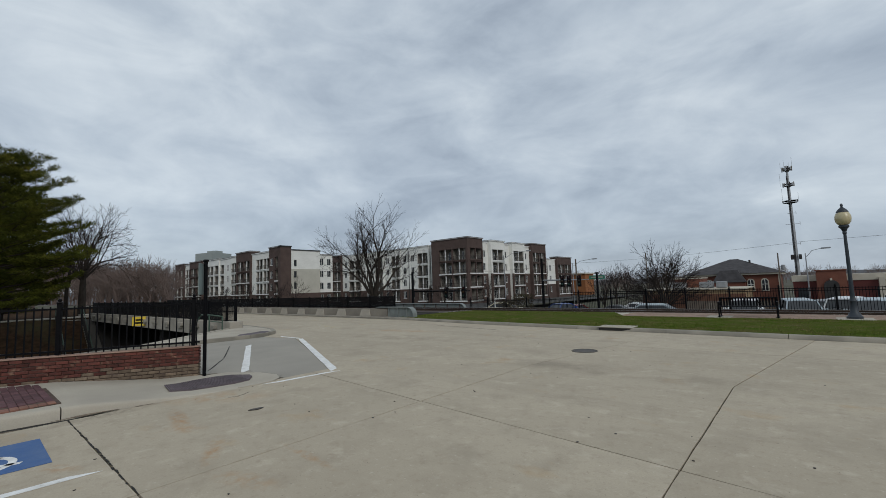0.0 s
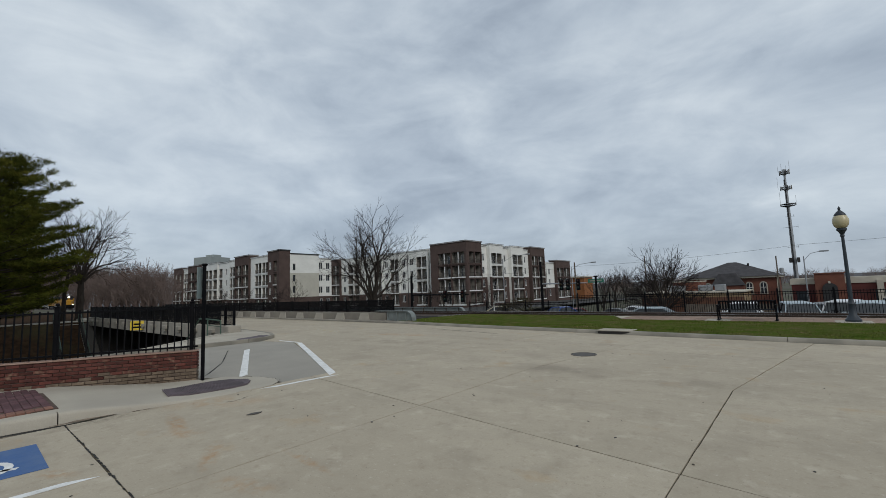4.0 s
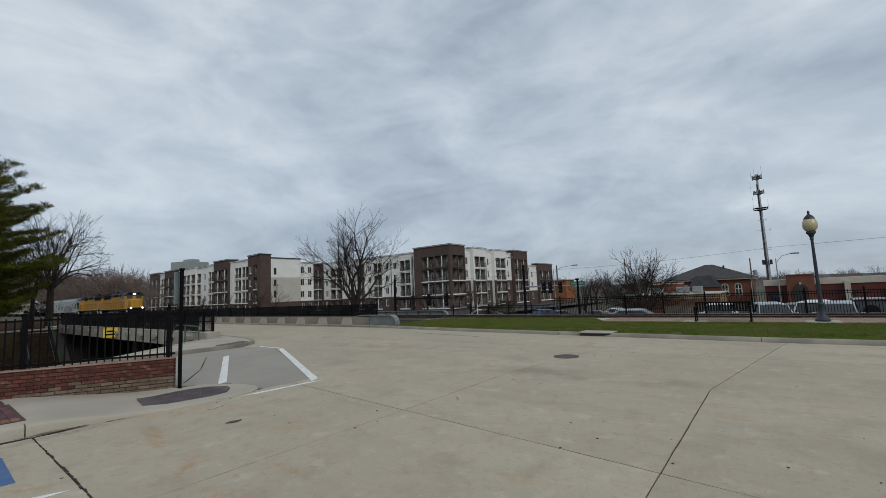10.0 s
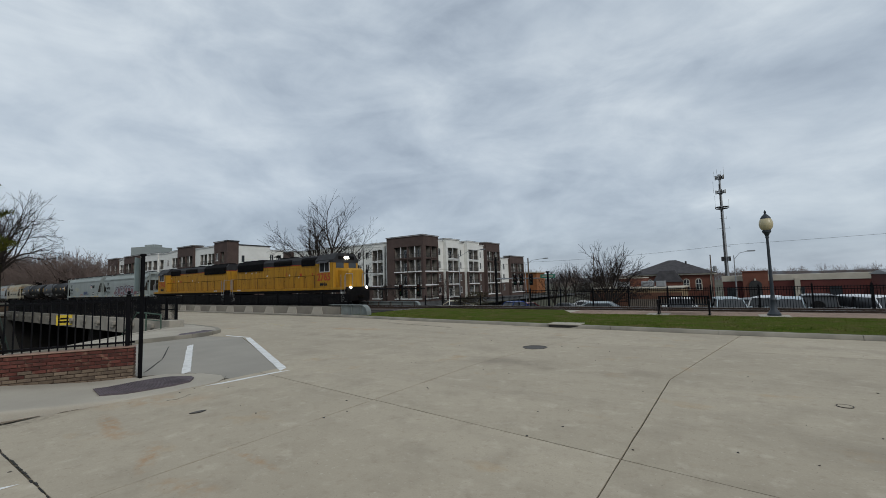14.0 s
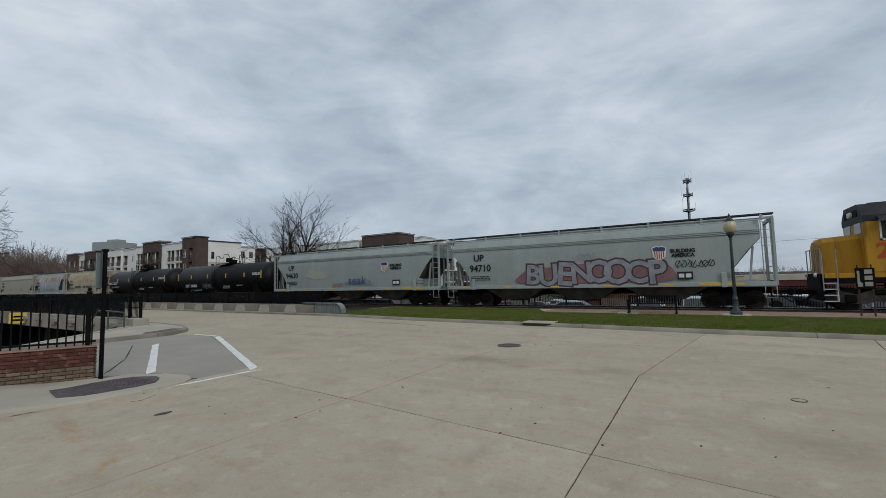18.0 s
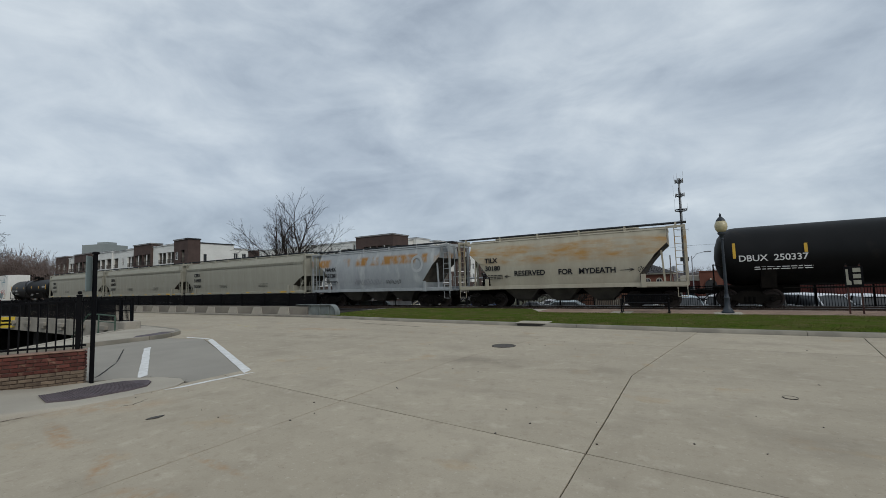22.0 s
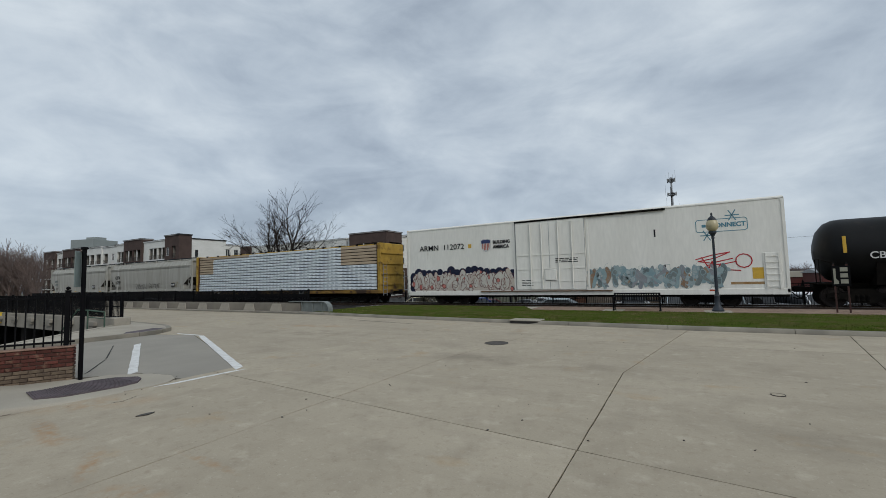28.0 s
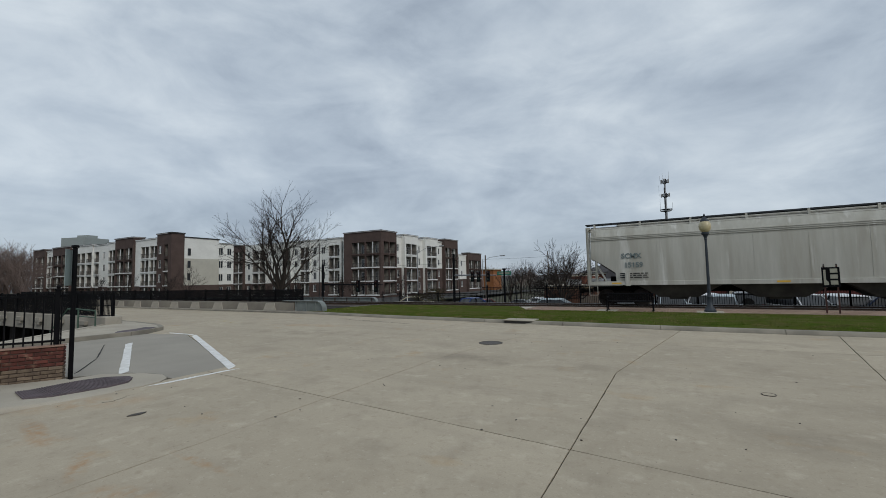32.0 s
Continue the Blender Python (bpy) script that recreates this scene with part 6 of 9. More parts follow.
def mono_tower():
    x, y = -1.05, 95.0
    zb = ground_z(x, y)
    t = thing("cell_tower", "grey steel monopole tower with three antenna rings", "tower", at=pose(x, y, 0))
    part("pole", Geo().lathe([(0.33, zb), (0.29, 4), (0.23, 12), (0.15, 20.9)], 14), STEEL, t)
    for z in (3.0, 9.0, 15.6):
        part("joint_collar", Geo().lathe([(0.28 - 0.007 * z, -0.1), (0.34 - 0.008 * z, -0.08), (0.34 - 0.008 * z, 0.08), (0.28 - 0.007 * z, 0.1)], 14, (0, 0, z)), STEEL, t)
    for z, r, n, hgt in ((20.3, 0.7, 12, 0.38), (17.5, 0.78, 12, 0.34), (14.5, 1.15, 6, 0.12)):
        for dz in (-0.22, 0.12):
            part("ring", Geo().lathe([(r * 0.86, -0.035), (r * 0.86, 0.035), (r * 0.8, 0.035), (r * 0.8, -0.035)], 12, (0, 0, z + dz)), STEEL, t)
        for k in range(6):
            a = 2 * math.pi * k / 6 + 0.2
            part("arm", Geo().tube((0.1 * math.cos(a), 0.1 * math.sin(a), z - 0.55 if k % 2 else z - 0.1), (r * 0.84 * math.cos(a), r * 0.84 * math.sin(a), z - 0.1), 0.035, n=6), STEEL, t)
        part("hub", Geo().lathe([(0.2, -0.3), (0.32, -0.2), (0.32, 0.12), (0.2, 0.2)], 10, (0, 0, z - 0.1)), STEEL, t)
        for k in range(n):
            a = 2 * math.pi * (k + 0.5) / n
            h2 = hgt * (1.0, 0.7, 1.15)[k % 3]
            part("antenna", Geo().box(-0.06, 0.06, -0.09, 0.09, -h2, h2, 0.02), (STEEL, DARK_TRIM, STEEL, BALCONY_WALL)[k % 4], t, at=pose(r * math.cos(a), r * math.sin(a), z + 0.02, 0, 0, math.degrees(a)))
    for dx, h in ((-0.35, 1.3), (0.75, 1.6), (-0.85, 0.9), (0.3, 0.8)):
        part("whip", Geo().tube((dx, 0, 20.5), (dx, 0, 20.7 + h), 0.022, n=5), STEEL, t)
    for dx, z0, z1 in ((-1.0, 14.2, 16.9), (1.15, 14.3, 16.0), (-1.1, 17.4, 19.6)):
        part("whip", Geo().tube((dx, 0, z0), (dx, 0, z1), 0.02, n=5), STEEL, t)
    for x in (-0.75, 0.32):
        part("cabinet", Geo().box(x, x + 0.42, -0.6, 0.2, 4.3, 5.15, 0.05), DARK_TRIM, t, "dark equipment box")
    for dx in (-0.32, -0.2, -0.08):
        part("cable", Geo().tube((dx * 1.1, -0.42, zb), (dx * 0.6, -0.2, 19), 0.035, n=5), DARK_TRIM, t)
    for z, w in ((7.0, 0.75), (10.5, 1.0), (12.4, 0.6)):
        part("step_arm", Geo().tube((-w, 0, z), (w, 0, z), 0.03, n=5), STEEL, t)
        part("step_tip", Geo().tube((w, 0, z - 0.2), (w, 0, z + 0.35), 0.025, n=5), STEEL, t)


mono_tower()


def pole(name, label, cat, x, y, h, r, mat, arms=(), group=""):
    zb = ground_z(x, y)
    t = thing(name, label, cat, group, at=pose(x, y, zb))
    part("pole", Geo().lathe([(r, -0.2), (r * 0.7, h)], 10), mat, t)
    for z, w in arms:
        part("crossarm", Geo().box(-w / 2, w / 2, -0.06, 0.06, z, z + 0.12), mat, t)
        for s in (-0.42, 0.42):
            part("insulator", Geo().lathe([(0.04, 0), (0.06, 0.1), (0.03, 0.18)], 8, (s * w, 0, z + 0.12)), STEEL, t)
    return t


p = pole("utility_pole", "wooden utility pole with a transformer", "utility pole", -2.55, 68, 4.52 - ground_z(-2.55, 68), 0.10, POLE_WOOD)
part("transformer", Geo().lathe([(0.2, 0), (0.22, 0.08), (0.22, 0.62), (0.15, 0.7)], 12, (0.42, 0, 5.9)).box(0.05, 0.4, -0.04, 0.04, 6.3, 6.4), STEEL, p, "grey transformer can")
pole("utility_pole", "wooden utility pole at the street corner", "utility pole", -27.5, 64, 8.8, 0.15, POLE_WOOD)
pole("utility_pole", "wooden utility pole among bare trees", "utility pole", -23.5, 88, 11.0, 0.14, POLE_WOOD)


def arm_lamp(x, y, h, reach, label, d=(1, 0)):
    zb = ground_z(x, y)
    t = thing("street_light", label, "street light", "road lights", at=pose(x, y, zb))
    part("pole", Geo().lathe([(0.085, -0.2), (0.05, h)], 10), STEEL, t)
    pts = [(0, 0, h - 0.5), (d[0] * reach * 0.4, d[1] * reach * 0.4, h + 0.25), (d[0] * reach, d[1] * reach, h + 0.45)]
    part("arm", Geo().pipe(pts, 0.03), STEEL, t)
    part("lamp_head", Geo().box(min(0, d[0]) * 0.6 - 0.1, max(0, d[0]) * 0.6 + 0.1, -0.13, 0.13, -0.08, 0.08, 0.04), STEEL, t, at=pose(d[0] * reach, d[1] * reach, h + 0.45))
    return t


arm_lamp(0.1, 62, 4.05 - ground_z(0.1, 62), 1.45, "galvanised street light with a curved arm")
arm_lamp(-33.5, 52.5, 8.2, 3.6, "galvanised street light over the crossing", (0.9, 0.3))
arm_lamp(-27.4, 62.5, 8.0, 3.2, "galvanised street light over the crossing", (1, 0))


def signal_mast(x, y, h, arm, label, az, heads):
    zb = ground_z(x, y)
    t = thing("traffic_signal", label, "traffic signal", "traffic signals", at=pose(x, y, zb, 0, 0, az))
    part("mast", Geo().lathe([(0.16, -0.2), (0.13, h)], 10), BLACK, t)
    part("arm", Geo().tube((0, 0, arm[1]), (arm[0], 0, arm[1] + arm[2]), 0.09, 0.05, n=8), BLACK if arm[3] else STEEL, t)
    for hx in heads:
        z = arm[1] + arm[2] * hx / arm[0]
        hd = part("signal_head", Geo().box(hx - 0.2, hx + 0.2, -0.22, -0.02, z - 0.75, z + 0.45, 0.03), BLACK, t)
        for i, (nm, c) in enumerate((("red_lens", (0.03, 0.004, 0.003)), ("amber_lens", (0.03, 0.015, 0.003)), ("green_lens", (0.004, 0.025, 0.015)))):
            part("lens", Geo().lathe([(0.0, -0.02), (0.11, 0.0), (0.11, 0.02)], 12, (hx, -0.23, z + 0.28 - 0.38 * i), "y"), glass(nm, c, 0.2), hd)
    return t


signal_mast(-33.3, 33.2, 5.1, (8.0, 2.95, -0.1, True), "black traffic signal mast with two hanging heads", 0, (5.0, 7.3))
s = signal_mast(-23.2, 44.4, 6.6, (5.6, 4.05, -0.1, False), "traffic signal mast with pale arm and three heads", -4, (2.6, 3.4, 4.6))
part("street_name_plate", Geo().box(5.7, 7.4, -0.05, -0.02, 3.95, 4.35), surf("green_plate", (0.02, 0.17, 0.11), (0.02, 0.14, 0.09), scale=2, rough=0.5, bump=0), s, "green street name plate", smooth=0)
part("writing_bar", Geo().box(5.9, 7.2, -0.06, -0.051, 4.08, 4.22), TXT_CREAM, s, smooth=0)
p = pole("signal_pole", "dark steel pole behind the track fence", "pole", -14.6, 38.5, 4.1, 0.13, BLACK)
part("cap", Geo().box(-0.16, 0.16, -0.16, 0.16, 4.05, 4.2, 0.03), BLACK, p)
p = pole("crossing_post", "slim white marker post by the fence", "post", -22.0, 32.6, 2.1, 0.06, WHITE_TRIM)


def cable(pts, sag, label):
    g = Geo()
    for (x0, y0, z0), (x1, y1, z1) in zip(pts, pts[1:]):
        prev = None
        for i in range(15):
            u = i / 14
            q = (x0 + (x1 - x0) * u, y0 + (y1 - y0) * u, z0 + (z1 - z0) * u - sag * 4 * u * (1 - u))
            if prev:
                g.tube(prev, q, 0.02, n=4, caps=False)
            prev = q
    return solid("overhead_cable", g, DARK_TRIM, label, "cable", "overhead cables")


cable([(-60, 75, 4.9), (-32.6, 75, 5.25), (0, 75, 6.15), (60, 82, 8.2)], 0.35, "thin black overhead cable across the sky")


# ---- parked vehicles ----
CAR_GLASS = glass("car_glass", (0.012, 0.014, 0.016), 0.3)
TYRE = surf("tyre_rubber", (0.018, 0.018, 0.018), scale=5, rough=0.85, bump=0.1, gloss=0.2)
RIM = surf("alloy_rim", (0.35, 0.35, 0.36), scale=5, rough=0.35, metal=0.7, bump=0)
PAINTS = {
    "white": surf("car_white", (0.66, 0.67, 0.68), (0.60, 0.61, 0.62), scale=1, rough=0.35, bump=0),
    "silver": surf("car_silver", (0.36, 0.42, 0.45), (0.30, 0.36, 0.39), scale=1, rough=0.35, metal=0.2, bump=0),
    "grey": surf("car_grey", (0.12, 0.125, 0.13), (0.10, 0.105, 0.11), scale=1, rough=0.28, metal=0.3, bump=0),
    "black": surf("car_black", (0.014, 0.014, 0.016), scale=1, rough=0.22, bump=0),
    "blue": surf("car_blue", (0.015, 0.05, 0.22), (0.012, 0.04, 0.18), scale=1, rough=0.25, bump=0),
    "red": surf("car_red", (0.16, 0.02, 0.02), scale=1, rough=0.25, bump=0),
    "cream": surf("car_cream", (0.62, 0.56, 0.40), (0.56, 0.50, 0.36), scale=1, rough=0.3, bump=0),
    "navy": surf("car_navy", (0.02, 0.03, 0.06), scale=1, rough=0.25, bump=0),
}
CAR_KITS = {}


def vehicle(kind, colour, x, y, turn, label):
    """suv, sedan, jeep, van or pickup: body, glasshouse, wheels, lights."""
    z = ground_z(x, y) + 0.06
    L, W, H, belt, bonnet, roof = {"suv": (4.7, 1.88, 1.72, 1.05, 1.0, (-2.2, 0.6)), "sedan": (4.7, 1.82, 1.45, 0.92, 0.88, (-1.25, 0.45)), "jeep": (4.2, 1.85, 1.85, 1.15, 1.12, (-2.0, 0.35)),
                                   "van": (5.0, 1.95, 1.78, 1.05, 1.0, (-2.3, 0.95)), "pickup": (5.6, 1.98, 1.85, 1.15, 1.1, (-0.7, 0.75))}[kind]
    t = thing("parked_" + kind, label, "car", "parked vehicles", at=pose(x, y, z, 0, 0, turn))
    h = L / 2
    w = W / 2
    prof = [(-h, 0.36), (-h - 0.03, 0.6), (-h + 0.03, belt - 0.12), (-h + 0.12, belt - 0.02), (roof[0] - 0.2, belt), (roof[1] + 0.75, belt - 0.02), (roof[1] + 1.05, bonnet - 0.02), (h - 0.45, bonnet - 0.1), (h - 0.1, bonnet - 0.24), (h, 0.6), (h - 0.04, 0.34), (h - 0.12, 0.26), (-h + 0.1, 0.26)]
    sides = []
    for yy, k, dz in ((-w + 0.02, 0.95, 0.1), (-w, 0.98, 0.03), (-w + 0.1, 1.0, 0.0), (-w * 0.4, 1.012, -0.02), (w * 0.4, 1.012, -0.02), (w - 0.1, 1.0, 0.0), (w, 0.98, 0.03), (w - 0.02, 0.95, 0.1)):
        sides.append([(px * k, yy, pz - dz if pz > 0.7 else pz) for px, pz in prof])
    part("body", Geo().loft(sides), PAINTS[colour], t, smooth=50)
    rk = 0.25 if kind in ("suv", "jeep", "van") else 0.75
    fk = 0.85 if kind != "jeep" else 0.25
    lo, hi = belt - 0.06, H - 0.07
    wl, wh_ = w - 0.08, w - (0.27 if kind != "jeep" else 0.16)
    low = [(roof[0] - rk, -wl), (roof[1] + fk, -wl), (roof[1] + fk + 0.08, 0), (roof[1] + fk, wl), (roof[0] - rk, wl)]
    top = [(roof[0] + 0.08, -wh_), (roof[1], -wh_), (roof[1] + 0.05, 0), (roof[1], wh_), (roof[0] + 0.08, wh_)]
    part("glasshouse", Geo().loft([[(px, py, lo) for px, py in low], [(px, py, hi) for px, py in top]]), CAR_GLASS, t, "tinted windows", smooth=30)
    part("roof", Geo().loft([[(roof[0] - 0.02, -wh_ - 0.03, hi - 0.03), (roof[1] + 0.06, -wh_ - 0.03, hi - 0.03), (roof[1] + 0.06, wh_ + 0.03, hi - 0.03), (roof[0] - 0.02, wh_ + 0.03, hi - 0.03)], [(roof[0], -wh_, hi + 0.03), (roof[1], -wh_, hi + 0.02), (roof[1], wh_, hi + 0.02), (roof[0], wh_, hi + 0.03)], [(roof[0] + 0.2, -wh_ + 0.2, H), (roof[1] - 0.2, -wh_ + 0.2, H), (roof[1] - 0.2, wh_ - 0.2, H), (roof[0] + 0.2, wh_ - 0.2, H)]]), PAINTS[colour], t, smooth=50)
    mid_x = (roof[0] + roof[1]) / 2
    for (xa, xb), tone in (((roof[0] - rk, roof[0] + 0.06), colour), ((mid_x, mid_x), None), ((roof[1] + fk, roof[1]), colour)):
        for sgn in (-1, 1):
            part("pillar", Geo().bar((xa, sgn * (wl + 0.005), lo), (xb, sgn * (wh_ + 0.01), hi), 0.05, 0.09), PAINTS[tone] if tone else TYRE, t)
    for px in (-h + 0.9, h - 0.9):
        for sgn in (-1, 1):
            part("wheel_arch", Geo().lathe([(0.0, -0.01), (0.41, -0.01), (0.41, 0.01), (0.0, 0.01)], 16, (px, sgn * (w - 0.005), 0.38), "y"), TYRE, t, "dark wheel arch")
    part("rear_glass_wiper", Geo().bar((roof[0] - rk * 0.9, -0.05, lo + 0.1), (roof[0] - rk * 0.75, 0.4, lo + 0.14), 0.02, 0.02), TYRE, t)
    if "wheel" not in CAR_KITS:
        a = Geo().lathe([(0.2, -0.1), (0.33, -0.11), (0.35, -0.06), (0.35, 0.06), (0.33, 0.11), (0.2, 0.1)], 18, (0, 0, 0), "y").mesh("tyre")
        a.materials.append(TYRE)
        b = Geo().lathe([(0, -0.1), (0.08, -0.1), (0.2, -0.085), (0.21, 0.085), (0, 0.1)], 10, (0, 0, 0), "y").mesh("rim")
        b.materials.append(RIM)
        CAR_KITS["wheel"] = (a, b)
    a, b = CAR_KITS["wheel"]
    for px in (-h + 0.9, h - 0.9):
        for s in (-1, 1):
            wh = part("wheel", a, None, t, at=pose(px, s * (w - 0.06), 0.35))
            part("rim", b, None, wh)
    if kind == "jeep":
        wh = part("spare_wheel", a, None, t, at=pose(-h - 0.12, 0.1, 1.15, 0, 0, 90))
        part("rim", b, None, wh)
    if kind == "pickup":
        part("bed", Geo().box(-h + 0.1, roof[0] - 0.35, -w + 0.1, w - 0.1, belt - 0.06, belt + 0.02), TYRE, t)
    for s in (-1, 1):
        part("headlight", Geo().box(h - 0.2, h + 0.01, s * (w - 0.35) - 0.16, s * (w - 0.35) + 0.16, bonnet - 0.35, bonnet - 0.2, 0.02), RIM, t)
        part("tail_light", Geo().box(-h - 0.03, -h + 0.1, s * (w - 0.2) - 0.1, s * (w - 0.2) + 0.1, belt - 0.35, belt - 0.08, 0.02), PAINTS["red"], t)
        part("mirror", Geo().box(roof[1] + 0.4, roof[1] + 0.55, s * (w + 0.1) - 0.1, s * (w + 0.1) + 0.1, belt, belt + 0.14, 0.03), PAINTS[colour], t)
    part("grille", Geo().box(h - 0.12, h + 0.015, -w * 0.5, w * 0.5, 0.56, bonnet - 0.24, 0.02), TYRE, t, "dark front grille")
    part("bonnet_line", Geo().box(h - 0.5, h - 0.47, -w + 0.25, w - 0.25, bonnet - 0.1, bonnet - 0.075), TYRE, t)
    part("plate", Geo().box(-h - 0.04, -h - 0.02, -0.25, 0.25, 0.62, 0.76), WHITE_TRIM, t, smooth=0)
    part("bumper", Geo().box(h - 0.1, h + 0.06, -w + 0.1, w - 0.1, 0.32, 0.52, 0.04), TYRE, t)
    return t


for kind, colour, x, y, turn, label in (
        ("suv", "silver", -0.45, 34.6, -82, "pale silver SUV parked nose-in by the fence"),
        ("suv", "white", 1.9, 38.2, 80, "white SUV parked in the lot"),
        ("suv", "silver", 2.7, 34.4, -98, "pale silver SUV parked behind the lamp"),
        ("jeep", "black", 4.35, 37.2, 88, "black off-roader with a spare wheel on its back"),
        ("van", "white", 6.9, 35.6, -68, "white minivan parked at an angle"),
        ("suv", "white", 9.1, 36.4, 95, "white SUV parked in the lot"),
        ("pickup", "navy", 11.0, 34.8, 8, "dark blue pickup parked along the fence"),
        ("sedan", "silver", -8.6, 34.5, 6, "pale blue-grey sedan parked behind the fence"),
        ("suv", "white", -3.4, 35.4, -88, "white SUV parked beyond the bench"),
        ("sedan", "white", -0.9, 44, 88, "white sedan parked further back"),
        ("suv", "grey", 1.1, 46, 92, "dark grey SUV parked further back"),
        ("sedan", "white", 3.2, 47, 90, "white sedan parked further back"),
        ("suv", "black", 6.4, 45, 90, "black SUV parked further back"),
        ("sedan", "silver", 9.4, 46, 90, "silver sedan parked further back"),
        ("sedan", "blue", -21.5, 46.0, 78, "bright blue sedan parked by the street"),
        ("sedan", "red", -22.6, 52, 80, "dark red sedan in the far lot"),
        ("sedan", "cream", -28.2, 44, 12, "cream sedan stopped by the crossing"),
        ("suv", "white", -16.5, 64, 5, "white SUV in the far lot"),
        ("suv", "white", -20.5, 74, 0, "white SUV in the far lot"),
        ("sedan", "grey", -23.5, 70, 0, "grey sedan in the far lot"),
        ("sedan", "white", -24.5, 84, 0, "white sedan in the far lot"),
        ("suv", "grey", -98, 47, 0, "dark SUV parked before the apartments"),
        ("sedan", "grey", -104, 46, 0, "dark sedan parked before the apartments"),
        ("suv", "black", -110, 46, 0, "black SUV parked before the apartments"),
        ("sedan", "white", -118, 45.5, 0, "white sedan parked before the apartments")):
    vehicle(kind, colour, x, y, turn, label)
lf = thing("lot_fence", "brown wooden board fence across the parking lot", "fence")
for i in range(44):
    part("board", Geo().box(-9.4 + 0.2 * i, -9.22 + 0.2 * i, 48.0, 48.04, ground_z(-5, 48) - 0.1, ground_z(-5, 48) + 1.75), POLE_WOOD, lf, smooth=0)


# ---- the freight train ----
RAIL_TOP = -0.046
UP_GREY = surf("hopper_grey_paint", (0.325, 0.365, 0.35), (0.285, 0.318, 0.303), scale=0.9, rough=0.55, bump=0.03, fine=6, stretch=(1.0, 1, 0.3), third=(0.27, 0.275, 0.25), third_scale=1.5, third_at=(0.66, 0.9))
PALE_GREY = surf("hopper_pale_paint", (0.36, 0.348, 0.284), (0.325, 0.312, 0.25), scale=1.5, rough=0.6, bump=0.05, fine=8, stretch=(1.4, 1, 0.12), third=(0.22, 0.20, 0.15), third_scale=1.6, third_at=(0.68, 0.9))
DIRTY_GREY = surf("hopper_streaked_paint", (0.46, 0.455, 0.41), (0.36, 0.347, 0.30), scale=1.6, rough=0.65, bump=0.03, fine=7, stretch=(1.3, 1, 0.13), third=(0.62, 0.62, 0.59), third_scale=1.5, third_at=(0.58, 0.75))


def rusting(name, base, dark, rust, band, scale, stretch, at, pale=None):
    """Weathered paint whose rust smears sit in a band of heights below the roof."""
    m = surf(name, base, dark, scale=1.1, rough=0.65, bump=0.05, fine=7, stretch=(1, 1, 0.35), third=pale, third_scale=1.2, third_at=(0.55, 0.8))
    nt = m.node_tree
    b = nt.nodes["Principled BSDF"]
    N, L = nt.nodes.new, nt.links.new
    src = b.inputs["Base Color"].links[0].from_socket
    co, sep = N("ShaderNodeTexCoord"), N("ShaderNodeSeparateXYZ")
    L(co.outputs["Object"], sep.inputs[0])
    masks = []
    for lo, hi in ((band[0], band[1]), (band[3], band[2])):
        r = N("ShaderNodeMapRange")
        r.interpolation_type = "SMOOTHSTEP"
        r.inputs["From Min"].default_value, r.inputs["From Max"].default_value = lo, hi
        L(sep.outputs[2], r.inputs["Value"])
        masks.append(r.outputs[0])
    prev = None
    for sc, st, (lo, hi) in zip(scale, stretch, at):
        mp, n, r = N("ShaderNodeMapping"), N("ShaderNodeTexNoise"), N("ShaderNodeMapRange")
        mp.inputs["Scale"].default_value = st
        n.inputs["Scale"].default_value, n.inputs["Detail"].default_value, n.inputs["Roughness"].default_value = sc, 6.0, 0.6
        r.inputs["From Min"].default_value, r.inputs["From Max"].default_value = lo, hi
        L(co.outputs["Object"], mp.inputs[0])
        L(mp.outputs[0], n.inputs["Vector"])
        L(n.outputs[0], r.inputs["Value"])
        masks.append(r.outputs[0])
    for k in masks:
        if prev is None:
            prev = k
            continue
        mu = N("ShaderNodeMath")
        mu.operation = "MULTIPLY"
        L(prev, mu.inputs[0])
        L(k, mu.inputs[1])
        prev = mu.outputs[0]
    mix = N("ShaderNodeMix")
    mix.data_type = "RGBA"
    L(prev, mix.inputs[0])
    L(src, mix.inputs[6])
    mix.inputs[7].default_value = (*rust, 1)
    L(mix.outputs[2], b.inputs["Base Color"])
    return m


RUSTY_GREY = rusting("hopper_rusting_grey", (0.36, 0.38, 0.385), (0.29, 0.31, 0.315), (0.33, 0.17, 0.05), (3.05, 3.3, 3.7, 3.95), (1.3, 0.35), ((1.0, 1, 0.45), (1, 1, 0.01)), ((0.42, 0.56), (0.42, 0.5)), pale=(0.50, 0.51, 0.50))
TAN_PAINT = rusting("hopper_tan_paint", (0.43, 0.395, 0.31), (0.36, 0.325, 0.25), (0.36, 0.21, 0.075), (2.5, 3.0, 3.75, 4.05), (1.3, 4.0), ((0.35, 1, 1.6), (0.3, 1, 1)), ((0.40, 0.60), (0.25, 0.6)))
CB_DECK = surf("flatcar_deck_edge", (0.30, 0.18, 0.04), (0.14, 0.08, 0.03), scale=1.2, rough=0.8, bump=0.1, stretch=(0.5, 1, 1), third=(0.05, 0.032, 0.022), third_scale=1.3, third_at=(0.45, 0.6))
RUST_BROWN = surf("rust_brown_lining", (0.10, 0.052, 0.03), (0.06, 0.035, 0.024), scale=2, rough=0.9, bump=0.2)
RUST = surf("rust_patch", (0.32, 0.175, 0.065), (0.38, 0.27, 0.15), scale=2.5, rough=0.9, bump=0.2, fine=12, stretch=(1, 1, 0.3))
